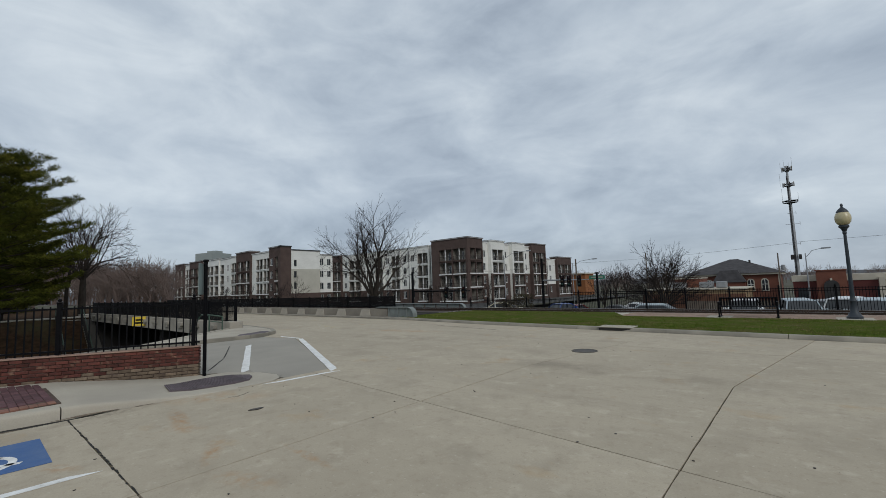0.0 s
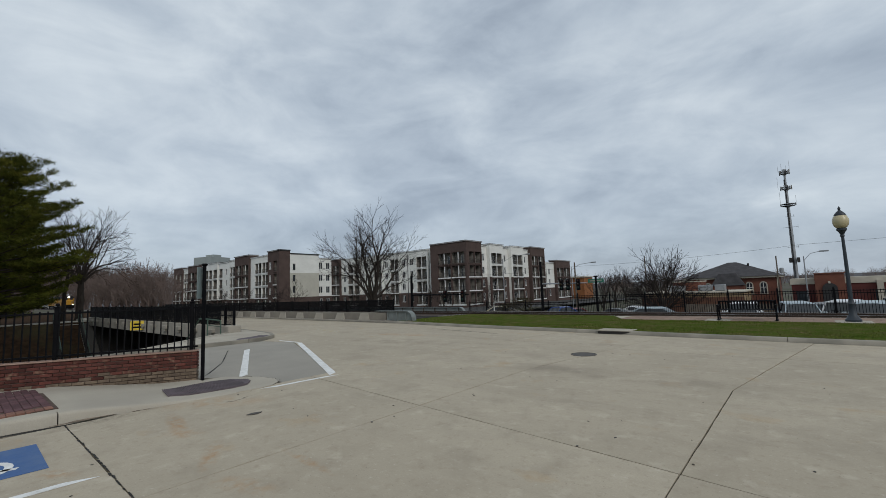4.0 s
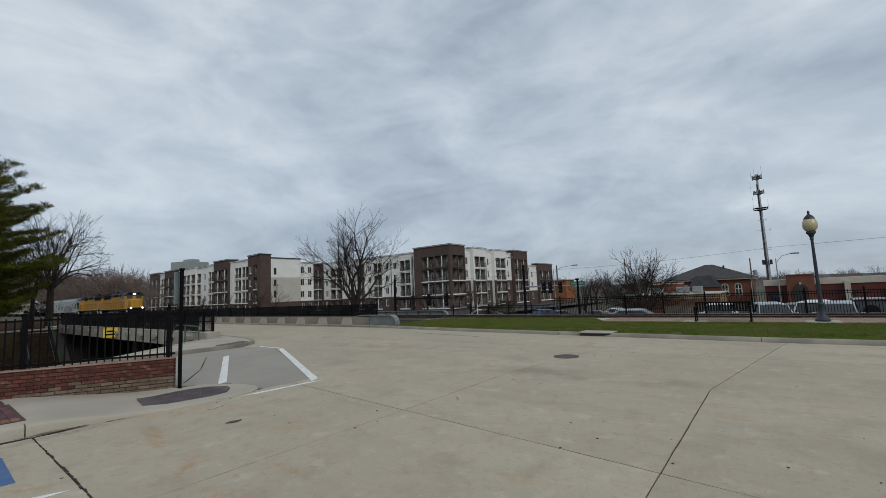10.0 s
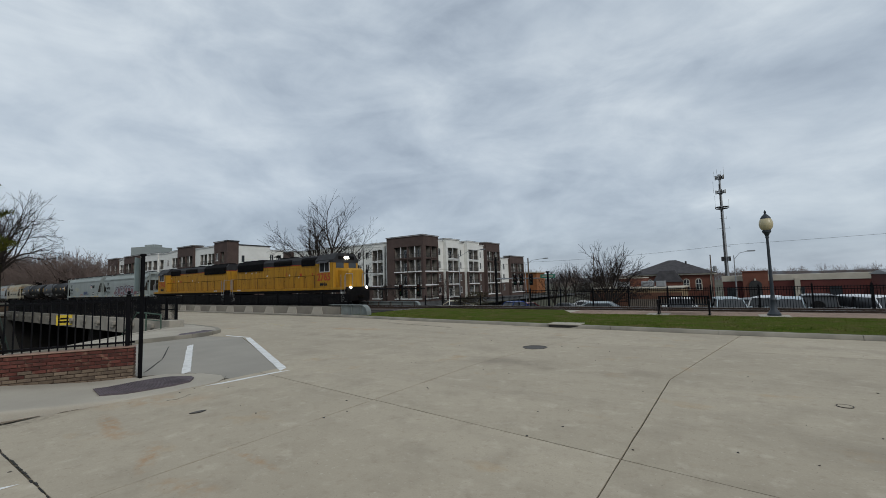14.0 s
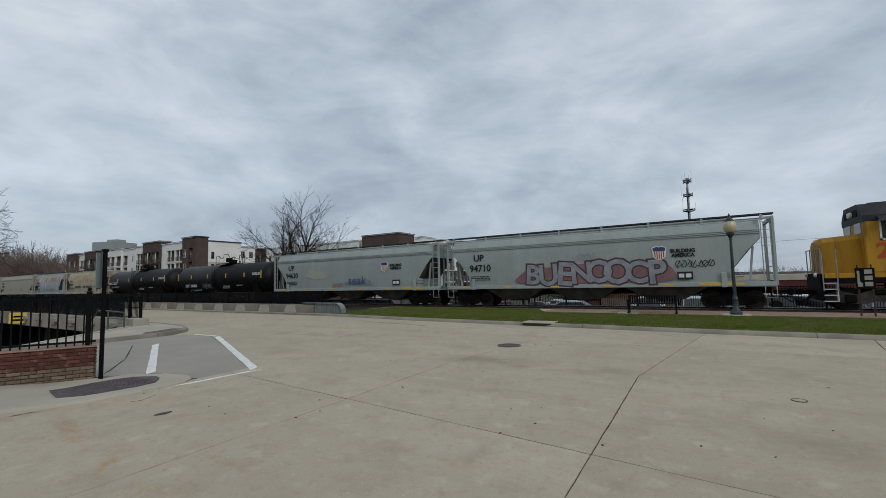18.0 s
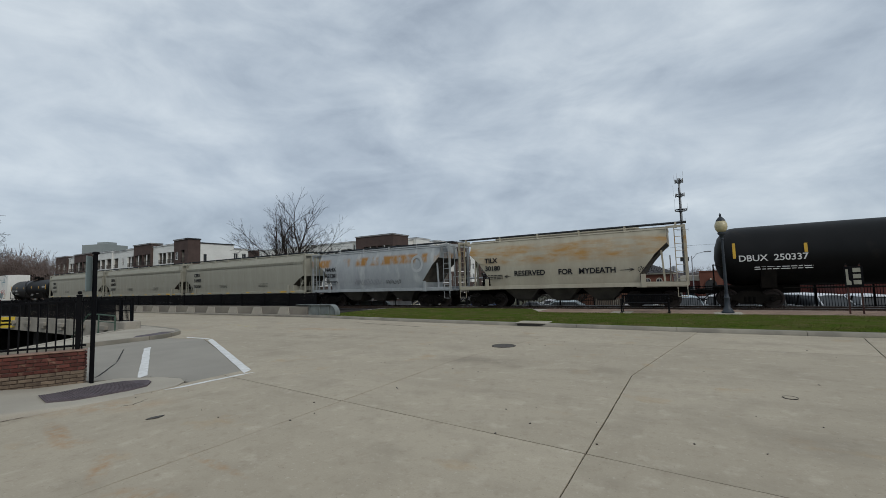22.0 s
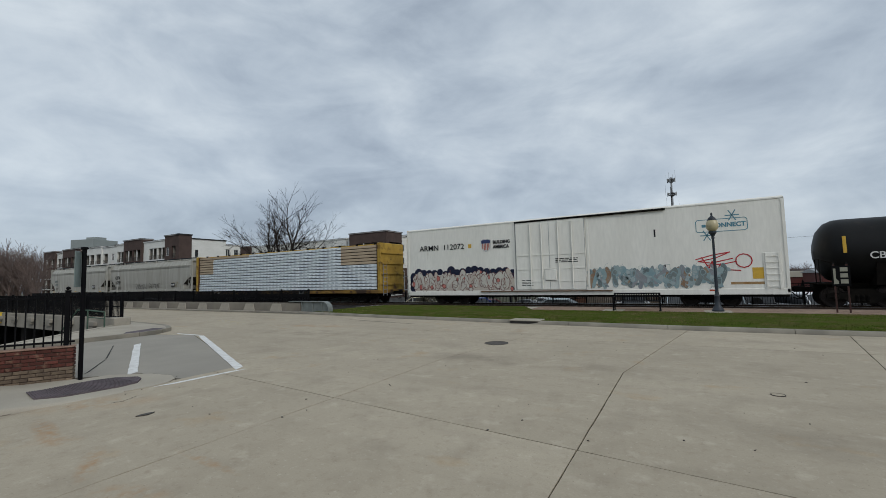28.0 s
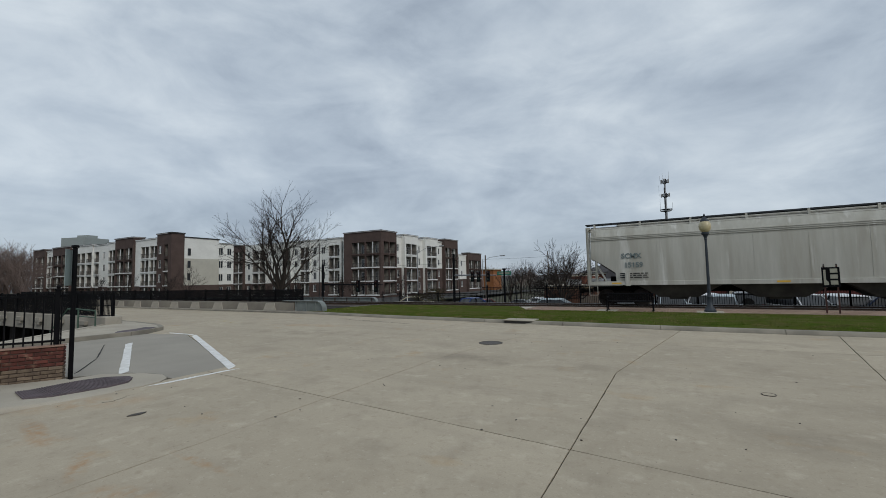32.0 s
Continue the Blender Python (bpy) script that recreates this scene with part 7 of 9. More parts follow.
TANK_BLACK = surf("tank_black_paint", (0.004, 0.0043, 0.0046), (0.007, 0.007, 0.0072), scale=1.0, rough=0.5, bump=0.03, fine=8, stretch=(1, 1, 0.6), third=(0.026, 0.019, 0.015), third_scale=0.8, third_at=(0.55, 0.8), gloss=0.2)
# grime of the end slopes, with the shade under them mixed into the colour
SLOPE_DIRT_SHADE = surf("slope_sheet_grime_shade", (0.075, 0.066, 0.054), (0.035, 0.03, 0.025), scale=1.5, rough=0.9, bump=0.1, third=(0.12, 0.115, 0.10), third_scale=1.2, third_at=(0.55, 0.75))
UNDER = surf("underframe_black", (0.006, 0.0055, 0.005), (0.013, 0.011, 0.009), scale=3, rough=0.9, bump=0.15, gloss=0.15)
WHEEL = surf("wheel_steel", (0.035, 0.028, 0.025), (0.022, 0.018, 0.016), scale=5, rough=0.75, metal=0.2, bump=0.1)
TREAD = surf("wheel_tread", (0.38, 0.37, 0.36), (0.3, 0.29, 0.28), scale=6, rough=0.35, metal=0.8, bump=0)
LOCO_YEL = surf("armour_yellow", (0.45, 0.232, 0.020), (0.34, 0.172, 0.018), scale=1.3, rough=0.55, bump=0.04, fine=10, stretch=(1.6, 1, 0.22), third=(0.13, 0.075, 0.025), third_scale=2.6, third_at=(0.55, 0.76))
LOCO_GREY = surf("loco_roof_grey", (0.042, 0.042, 0.045), (0.026, 0.026, 0.028), scale=1.5, rough=0.6, bump=0.05, gloss=0.3)
LOCO_BLACK = surf("loco_grille_black", (0.005, 0.005, 0.0055), (0.01, 0.009, 0.009), scale=3, rough=0.7, bump=0.1, gloss=0.12)
LOCO_TANK = surf("fuel_tank_grey", (0.062, 0.063, 0.066), (0.036, 0.037, 0.039), scale=1.5, rough=0.6, bump=0.05, gloss=0.3)
REEFER = surf("reefer_white", (0.84, 0.825, 0.76), (0.77, 0.755, 0.69), scale=0.8, rough=0.5, bump=0.03, fine=8, stretch=(1, 1, 0.2), third=(0.52, 0.48, 0.40), third_scale=1.5, third_at=(0.68, 0.85))
CB_YEL = surf("flatcar_yellow", (0.46, 0.30, 0.055), (0.33, 0.20, 0.04), scale=1.6, rough=0.7, bump=0.08, third=(0.11, 0.065, 0.03), third_scale=1.5, third_at=(0.54, 0.7))
WRAP = surf("lumber_wrap", (0.80, 0.85, 0.87), (0.66, 0.72, 0.75), scale=1.5, rough=0.45, bump=0.15, fine=6, jitter=0.05)
WRAP_INK = surf("wrap_ink", (0.42, 0.48, 0.52), (0.54, 0.60, 0.63), scale=3, rough=0.6, bump=0)
LUMBER = surf("raw_lumber", (0.52, 0.42, 0.30), (0.42, 0.32, 0.22), scale=4, rough=0.85, bump=0.2, stretch=(0.3, 1, 6), jitter=0.12)
TXT_BLACK = surf("black_lettering", (0.02, 0.02, 0.022), scale=4, rough=0.6, bump=0)
TXT_WHITE = surf("white_lettering", (0.68, 0.68, 0.66), scale=4, rough=0.6, bump=0)
TXT_RED = surf("red_lettering", (0.42, 0.07, 0.03), (0.34, 0.06, 0.03), scale=4, rough=0.6, bump=0)
TXT_NAVY = surf("navy_shield", (0.03, 0.045, 0.14), scale=4, rough=0.5, bump=0)
REFLECT = surf("yellow_reflector", (0.68, 0.42, 0.04), (0.55, 0.33, 0.04), scale=4, rough=0.4, bump=0)
SP_PINK = surf("spray_pink", (0.25, 0.13, 0.135), (0.18, 0.10, 0.11), scale=3, rough=0.7, bump=0)
SP_GREY = surf("spray_grey", (0.30, 0.31, 0.32), (0.22, 0.23, 0.25), scale=2, rough=0.7, bump=0)
SP_CREAM = surf("spray_cream", (0.55, 0.49, 0.42), (0.46, 0.40, 0.36), scale=2, rough=0.7, bump=0)
SP_TEAL = surf("spray_teal", (0.22, 0.33, 0.36), (0.32, 0.40, 0.40), scale=2, rough=0.7, bump=0)
BADGE = surf("badge_teal", (0.09, 0.24, 0.31), (0.13, 0.28, 0.34), scale=3, rough=0.6, bump=0)
SP_NAVY = surf("spray_navy", (0.012, 0.016, 0.04), (0.02, 0.024, 0.05), scale=3, rough=0.7, bump=0)
SP_BONE = surf("spray_bone", (0.60, 0.58, 0.52), (0.50, 0.47, 0.42), scale=2, rough=0.7, bump=0)
SP_LINE = surf("spray_dark_line", (0.045, 0.04, 0.05), (0.08, 0.06, 0.07), scale=3, rough=0.7, bump=0)
SP_ROSE = surf("spray_rose", (0.50, 0.14, 0.12), (0.55, 0.24, 0.20), scale=3, rough=0.7, bump=0)
SP_MIST = surf("spray_mist", (0.40, 0.46, 0.46), (0.30, 0.37, 0.39), scale=2, rough=0.7, bump=0)
SP_SLATE = surf("spray_slate", (0.13, 0.17, 0.18), (0.22, 0.25, 0.24), scale=3, rough=0.7, bump=0)
SP_OCHRE = surf("spray_ochre", (0.45, 0.36, 0.18), scale=3, rough=0.7, bump=0)
SP_SILVER = surf("spray_silver", (0.30, 0.31, 0.33), (0.19, 0.20, 0.22), scale=2, rough=0.6, bump=0)
SP_BLUE = surf("spray_blue", (0.06, 0.10, 0.24), scale=3, rough=0.7, bump=0)
SP_RED = surf("spray_red", (0.50, 0.04, 0.05), scale=3, rough=0.7, bump=0)
HEADLIGHT = lamp_mat("headlight_glow", (1.0, 0.9, 0.72), 14.0)


def truck_meshes():
    side = Geo().prism_y([(-1.2, 0.40), (-1.2, 0.62), (-0.95, 0.68), (-0.62, 0.66), (-0.36, 0.84), (0.36, 0.84), (0.62, 0.66), (0.95, 0.68), (1.2, 0.62), (1.2, 0.40), (0.62, 0.38), (0.42, 0.2), (-0.42, 0.2), (-0.62, 0.38)], -0.07, 0.07)
    for x in (-0.89, 0.89):
        side.lathe([(0, -0.12), (0.11, -0.12), (0.14, -0.07), (0.14, 0)], 12, (x, 0, 0.46), "y")
    side = side.mesh("side_frame")
    spring = Geo().lathe([(0.07, 0.28)] + [(0.07 + 0.016 * (i % 2), 0.29 + 0.027 * i) for i in range(11)] + [(0.07, 0.58)], 10, (0, -0.04, 0)).mesh("spring")
    wheel = Geo().lathe([(0.0, -0.03), (0.12, -0.03), (0.14, 0.0), (0.36, 0.015), (0.38, -0.02), (0.455, -0.02), (0.46, 0.09), (0.49, 0.11), (0.49, 0.13), (0, 0.13)], 24, (0, 0, 0), "y").mesh("wheel")
    ring = Geo().lathe([(0.40, -0.022), (0.455, -0.022), (0.455, -0.024), (0.40, -0.024)], 24, (0, 0, 0), "y").mesh("tread")
    for me, mt in ((side, UNDER), (spring, UNDER), (wheel, WHEEL), (ring, TREAD)):
        me.materials.append(mt)
    return side, spring, wheel, ring


SIDE_FRAME, SPRING, WHEEL_ME, TREAD_ME = truck_meshes()


def truck(car, x, base=1.78):
    tr = part("truck", Geo().box(-0.2, 0.2, -1.0, 1.0, 0.42, 0.72, 0.03), UNDER, car, at=pose(x, 0, 0))
    for s in (-1, 1):
        part("side_frame", SIDE_FRAME, None, tr, at=pose(0, s * 1.0, 0))
        for k in (-0.18, 0.0, 0.18):
            part("spring", SPRING, None, tr, at=pose(k, s * 1.0, 0))
        for k in (-1, 1):
            part("wheel", WHEEL_ME, None, tr, at=pose(k * base / 2, s * 0.76, 0.46, 0, 0, 0 if s < 0 else 180))
    for k in (-1, 1):
        part("axle", Geo().tube((k * base / 2, -0.75, 0.46), (k * base / 2, 0.75, 0.46), 0.08), UNDER, tr)
    return tr


def coupler(car, x, s):
    g = Geo().box(min(x, x + s * 0.55), max(x, x + s * 0.55), -0.09, 0.09, 0.72, 0.92, 0.02)
    g.box(min(x + s * 0.5, x + s * 0.78), max(x + s * 0.5, x + s * 0.78), -0.16, 0.14, 0.68, 0.97, 0.05)
    part("coupler", g, UNDER, car)
    part("air_hose", Geo().pipe([(x + s * 0.1, -0.3, 0.85), (x + s * 0.35, -0.32, 0.55), (x + s * 0.6, -0.25, 0.35), (x + s * 0.8, -0.15, 0.42)], 0.025), UNDER, car, "black rubber hose")


def ladder(x0, x1, y, z0, z1, n=8, r=0.014):
    g = Geo()
    for x in (x0, x1):
        g.box(x - 0.022, x + 0.022, y - 0.012, y + 0.012, z0, z1)
    for i in range(n):
        z = z0 + (z1 - z0) * (i + 0.5) / n
        g.tube((x0, y - 0.02, z), (x1, y - 0.02, z), r, n=6)
    return g


def side_text(car, text, x, z, size, mat, y=-1.53, name="lettering", squeeze=1.0, bold=0.012):
    return letters(text, size, mat, car, pose(x, y, z), name=name, squeeze=squeeze, bold=bold)


def bars(car, x, z, w, rows, mat, y=-1.525, h=0.045, step=0.1, seed=0):
    """Small writing that cannot be read, as plain bars."""
    rnd = random.Random(seed)
    g = Geo()
    for i in range(rows):
        x0 = x
        while x0 < x + w:
            l = rnd.uniform(0.12, 0.4)
            g.box(x0, min(x0 + l, x + w), y - 0.003, y + 0.003, z - i * step, z - i * step + h)
            x0 += l + 0.06
    part("stencil_block", g, mat, car, smooth=0)["kind"] = "stuff"


def ribbon(g, pts, w, y0):
    for i, ((x0, z0), (x1, z1)) in enumerate(zip(pts, pts[1:])):
        y = y0 - 0.0006 * (i % 2)
        d = Vector((x1 - x0, z1 - z0))
        if d.length < 1e-4:
            continue
        d.normalize()
        s = Vector((-d.y, d.x)) * w / 2
        e = d * w * 0.35
        g.prism_y([(x0 - e.x + s.x, z0 - e.y + s.y), (x1 + e.x + s.x, z1 + e.y + s.y), (x1 + e.x - s.x, z1 + e.y - s.y), (x0 - e.x - s.x, z0 - e.y - s.y)], y - 0.0015, y + 0.0015)


def curl(rnd, cx, cz, rx, rz, n=9, wild=0.35):
    a0, sweep = rnd.uniform(0, 6.28), rnd.uniform(3.0, 6.5)
    return [(cx + rx * (1 + rnd.uniform(-wild, wild)) * math.cos(a0 + sweep * i / n), cz + rz * (1 + rnd.uniform(-wild, wild)) * math.sin(a0 + sweep * i / n)) for i in range(n + 1)]


def bold_letters(car, text, x, z, size, layers, y=-1.515, squeeze=1.0, name="graffiti"):
    """Fat sprayed letters: layers of (boldness, material) from the halo to the fill."""
    for i, (bold, mt) in enumerate(layers):
        letters(text, size, mt, car, pose(x, y - 0.0045 * i, z), name=name, label="spray-painted letters", squeeze=squeeze, bold=bold)


def rounded(loop):
    """Cut the corners of a closed outline twice."""
    for _ in range(2):
        out = []
        for (x0, z0), (x1, z1) in zip(loop, loop[1:] + loop[:1]):
            out += [(x0 * 0.75 + x1 * 0.25, z0 * 0.75 + z1 * 0.25), (x0 * 0.25 + x1 * 0.75, z0 * 0.25 + z1 * 0.75)]
        loop = out
    return loop


def wild_piece(car, x0, x1, z0, z1, fills, line, seed, y=-1.512, count=30, accents=(), cloud=None, edge=0.035, fat=1.0):
    """A wild sprayed piece: many interlocking bent and pointed strokes, each with its own outline."""
    rnd = random.Random(seed)
    fill, out, acc = [Geo() for _ in fills], Geo(), [Geo() for _ in accents]
    w, hgt = x1 - x0, z1 - z0
    if cloud:
        g = Geo()
        n = int(w / 0.42)
        for i in range(n + 1):
            cx, r = x0 + w * i / n, rnd.uniform(0.22, 0.36)
            cz = z1 - rnd.uniform(0.0, 0.28) - (0.25 if i in (0, n) else 0)
            g.prism_y([(cx + r * math.cos(a * 0.6283), cz + r * math.sin(a * 0.6283)) for a in range(10)], y + 0.0012 - 0.0001 * (i % 3), y + 0.003)
        for x in (x0, x1):
            for i in range(4):
                r, cz = rnd.uniform(0.18, 0.3), z0 + 0.2 + i * hgt / 5
                g.prism_y([(x + r * math.cos(a * 0.6283), cz + r * math.sin(a * 0.6283)) for a in range(10)], y + 0.0013, y + 0.003)
        fill[0].prism_y([(x0 + 0.1, z0), (x1 - 0.1, z0), (x1 - 0.15, z1 - 0.3), (x0 + 0.2, z1 - 0.35)], y + 0.0006, y + 0.0009)
        part("graffiti", g, cloud, car, "dark sprayed cloud", smooth=0)["kind"] = "stuff"
    for k in range(count):
        cx = x0 + w * (k + 0.5) / count + rnd.uniform(-0.12, 0.12)
        lean = rnd.uniform(-0.45, 0.45)
        top, bot = z1 - rnd.uniform(0.0, 0.3) * hgt, z0 + rnd.uniform(0.0, 0.25) * hgt
        if k % 3 == 2:
            top, bot = (top, bot + 0.4 * hgt) if rnd.random() < 0.5 else (top - 0.4 * hgt, bot)
        t = rnd.uniform(0.13, 0.24) * fat
        mx, mz = cx + rnd.uniform(-0.25, 0.25), (top + bot) / 2
        ax, bx = cx - lean * hgt * 0.45, cx + lean * hgt * 0.45
        loop = [(ax - t, bot + rnd.uniform(0, 0.12)), (ax + t * 0.3, bot - rnd.uniform(0, 0.12)), (ax + t, bot + rnd.uniform(0, 0.15)), (mx + t * rnd.uniform(0.5, 1.0), mz), (bx + t * rnd.uniform(0.9, 1.9), top - rnd.uniform(0.1, 0.3)), (bx + t * 0.4, top + rnd.uniform(0, 0.16)), (bx - t * rnd.uniform(0.6, 1.3), top - rnd.uniform(0.0, 0.2)), (mx - t * rnd.uniform(0.5, 1.0), mz + rnd.uniform(-0.1, 0.1))]
        yo = y - 0.0011 * (k * 7 % 11)
        c = (sum(p[0] for p in loop) / 8, sum(p[1] for p in loop) / 8)
        big = [(p[0] + edge * (1 if p[0] > c[0] else -1), p[1] + edge * (1 if p[1] > c[1] else -1)) for p in loop]
        out.prism_y(rounded(big), yo - 0.0002, yo + 0.0002)
        fill[rnd.randrange(len(fills))].prism_y(rounded(loop), yo - 0.0008, yo - 0.0003)
        if acc and k % 2 == 0:
            px, pz = c[0] + rnd.uniform(-0.2, 0.2), c[1] + rnd.uniform(-0.4, 0.4)
            r = rnd.uniform(0.06, 0.13)
            lo = [(px + r * rnd.uniform(0.6, 1.4) * math.cos(a * 1.047), pz + 1.3 * r * rnd.uniform(0.6, 1.4) * math.sin(a * 1.047)) for a in range(6)]
            out.prism_y(rounded([(px + (p[0] - px) * 1.35, pz + (p[1] - pz) * 1.35) for p in lo]), y - 0.0136, y - 0.0132)
            acc[k // 2 % len(acc)].prism_y(rounded(lo), y - 0.0145, y - 0.014)
        if k % 2:
            ribbon(out, curl(rnd, c[0], c[1] + rnd.uniform(-0.3, 0.3) * hgt, 0.16, 0.2, 6), edge * 0.8, y - 0.0135)
    for g, mt in zip(fill, fills):
        part("graffiti", g, mt, car, "spray-painted fill", smooth=0)["kind"] = "stuff"
    for g, mt in zip(acc, accents):
        part("graffiti", g, mt, car, "spray-painted accents", smooth=0)["kind"] = "stuff"
    part("graffiti", out, line, car, "spray-painted outline", smooth=0)["kind"] = "stuff"


def scrawl(car, x0, x1, z, h, n, mat, seed, y=-1.53, w=0.03):
    rnd = random.Random(seed)
    g = Geo()
    for i in range(n):
        cx = x0 + (x1 - x0) * (i + 0.5) / n
        ribbon(g, curl(rnd, cx, z, (x1 - x0) / n * 0.5, h * 0.5), w, y)
        ribbon(g, [(cx - (x1 - x0) / n * 0.3, z - h * rnd.uniform(0.2, 0.6)), (cx + (x1 - x0) / n * 0.3, z + h * rnd.uniform(0.2, 0.6))], w, y)
    part("graffiti", g, mat, car, "thin spray-painted scrawl", smooth=0)["kind"] = "stuff"


def shield(car, x, z, s, y=-1.53):
    """A plain shield: dark blue chief, red and white stripes."""
    part("shield_mark", Geo().prism_y([(x + a * s, z + b * s) for a, b in ((-0.6, 0.2), (-0.64, 0.56), (-0.22, 0.7), (0, 0.64), (0.22, 0.7), (0.64, 0.56), (0.6, 0.2), (0.54, -0.34), (0.29, -0.57), (0, -0.7), (-0.29, -0.57), (-0.54, -0.34))], y + 0.003, y + 0.012), TXT_WHITE, car, "white border", smooth=0)
    part("shield_mark", Geo().prism_y([(x - 0.5 * s, z + 0.2 * s), (x - 0.55 * s, z + 0.5 * s), (x - 0.2 * s, z + 0.62 * s), (x, z + 0.56 * s), (x + 0.2 * s, z + 0.62 * s), (x + 0.55 * s, z + 0.5 * s), (x + 0.5 * s, z + 0.2 * s)], y - 0.003, y + 0.002), TXT_NAVY, car, "plain blue chief", smooth=0)
    part("shield_mark", Geo().prism_y([(x - 0.5 * s, z + 0.2 * s), (x + 0.5 * s, z + 0.2 * s), (x + 0.46 * s, z - 0.3 * s), (x + 0.25 * s, z - 0.5 * s), (x, z - 0.62 * s), (x - 0.25 * s, z - 0.5 * s), (x - 0.46 * s, z - 0.3 * s)], y - 0.001, y + 0.002), TXT_WHITE, car, "white field", smooth=0)
    g = Geo()
    for i in range(5):
        xx = x - 0.36 * s + 0.18 * s * i
        b = z - 0.38 * s - (0.16 * s if i in (1, 2, 3) else 0)
        g.box(xx - 0.045 * s, xx + 0.045 * s, y - 0.0035, y - 0.001, b, z + 0.19 * s)
    part("shield_mark", g, TXT_RED, car, "red stripes", smooth=0)


def covered_hopper(label, L, paint, style="flat", bays=3, sill_mat=None, top=4.52):
    """Body shell, slope ends, outlets, sills, end cages, ladders, running board, trucks and couplers."""
    car = thing("covered_hopper", label, "freight car", "freight train")
    h = L / 2
    e_top, e_bot = {"flat": (h - 0.62, h - 1.85), "full": (h - 0.3, h - 1.6), "round": (h - 0.95, h - 2.35)}[style]
    low = 1.36
    z_end = 2.62 if style == "full" else 3.45

    def ring(x, zb):
        if style != "round":
            half = [(1.43, zb), (1.475, max(zb + 0.02, 1.85)), (1.5, max(zb + 0.03, 2.5)), (1.5, max(zb + 0.04, 3.2)), (1.485, max(zb + 0.05, 3.72)), (1.45, 3.9), (1.22, top - 0.16), (0.9, top - 0.03), (0.0, top + 0.05)]
        else:
            half = [(1.34, zb), (1.46, max(zb + 0.02, 1.9)), (1.5, max(zb + 0.03, 2.7)), (1.44, 3.55), (1.26, 4.02), (1.2, top - 0.16), (0.85, top - 0.02), (0.0, top + 0.04)]
        return [(x, -y, z) for y, z in half] + [(x, y, z) for y, z in half[-2::-1]]

    k_mid, z_mid, z_low = {"flat": (0.45, 2.85, 2.0), "full": (0.4, 2.36, 1.85), "round": (0.45, 2.85, 1.75)}[style]
    right = [(e_bot, low), (e_bot + 0.05, z_low), (e_top - k_mid * (e_top - e_bot), z_mid), (e_top, z_end)]
    st = [(-x, z) for x, z in right[::-1]] + [(-h * 0.35, low), (h * 0.35, low)] + right
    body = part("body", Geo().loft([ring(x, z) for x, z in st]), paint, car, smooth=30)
    body.data.materials.append(SLOPE_DIRT_SHADE)
    # faces that point down get the dark colour: grime and painted shade
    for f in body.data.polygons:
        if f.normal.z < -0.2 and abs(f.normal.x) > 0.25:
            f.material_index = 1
    part("roof", Geo().loft([[(x, -1.24, top - 0.17), (x, -0.92, top - 0.02), (x, 0, top + 0.06), (x, 0.92, top - 0.02), (x, 1.24, top - 0.17)] for x in (-e_top - 0.03, e_top + 0.03)]), paint, car)
    if style != "round":
        for z in (3.72, 3.80, 3.88):
            part("rib", Geo().box(-e_top, e_top, -1.535 + (z - 3.72) * 0.3, -1.49 + (z - 3.72) * 0.3, z - 0.016, z + 0.016), paint, car)
        n = int(2 * e_bot / 2.05)
        for i in range(n + 1):
            x = -e_bot + 2 * e_bot * i / n
            part("seam", Geo().loft([[(x + a, y, z) for a, y in ((-0.012, yy - 0.008), (0.012, yy - 0.008), (0.012, yy + 0.01), (-0.012, yy + 0.01))] for yy, z in ((-1.43, low), (-1.475, 1.85), (-1.5, 2.5), (-1.5, 3.2), (-1.485, 3.70))]), paint, car)
    sm = sill_mat or paint
    for s in (-1, 1):
        part("side_sill", Geo().box(-h + 0.15, h - 0.15, s * 1.47 - 0.05, s * 1.47 + 0.05, 1.16, 1.38, 0.01), sm, car)
    # outlets under the body
    for i in range(bays):
        cx = (-0.5 * (bays - 1) + i) * (2 * e_bot - 1.6) / bays
        w = (2 * e_bot - 1.2) / bays * 0.5
        g = Geo().loft([[(cx - w, -1.25, 1.3), (cx + w, -1.25, 1.3), (cx + w, 1.25, 1.3), (cx - w, 1.25, 1.3)], [(cx - w * 0.4, -0.8, 0.5), (cx + w * 0.4, -0.8, 0.5), (cx + w * 0.4, 0.8, 0.5), (cx - w * 0.4, 0.8, 0.5)]])
        g.box(cx - 0.45, cx + 0.45, -0.62, 0.62, 0.38, 0.52, 0.02)
        part("outlet_hopper", g, surf("outlet_paint", (0.085, 0.077, 0.062), (0.04, 0.036, 0.03), scale=1.2, rough=0.85, bump=0.1), car, "dirty outlet hopper")
    part("centre_sill", Geo().box(-h + 0.2, h - 0.2, -0.32, 0.32, 0.78, 1.2, 0.02), UNDER, car, "dark centre sill")
    # running board on brackets
    part("running_board", Geo().box(-h, h, -1.12, -0.55, top + 0.11, top + 0.175), surf("running_board", (0.04, 0.045, 0.052), (0.025, 0.028, 0.032), scale=3, rough=0.7, bump=0.1), car, "dark grating running board")
    n = max(5, int(L / 2.1))
    for i in range(n):
        x = -h + 0.5 + (L - 1.0) * i / (n - 1)
        part("roof_bracket", Geo().box(x - 0.05, x + 0.05, -1.15, -1.02, top - 0.16, top + 0.14), paint, car)
    part("hatch", Geo().box(-e_bot, e_bot, -0.35, 0.35, top + 0.0, top + 0.16, 0.05), paint, car, "long roof hatch")
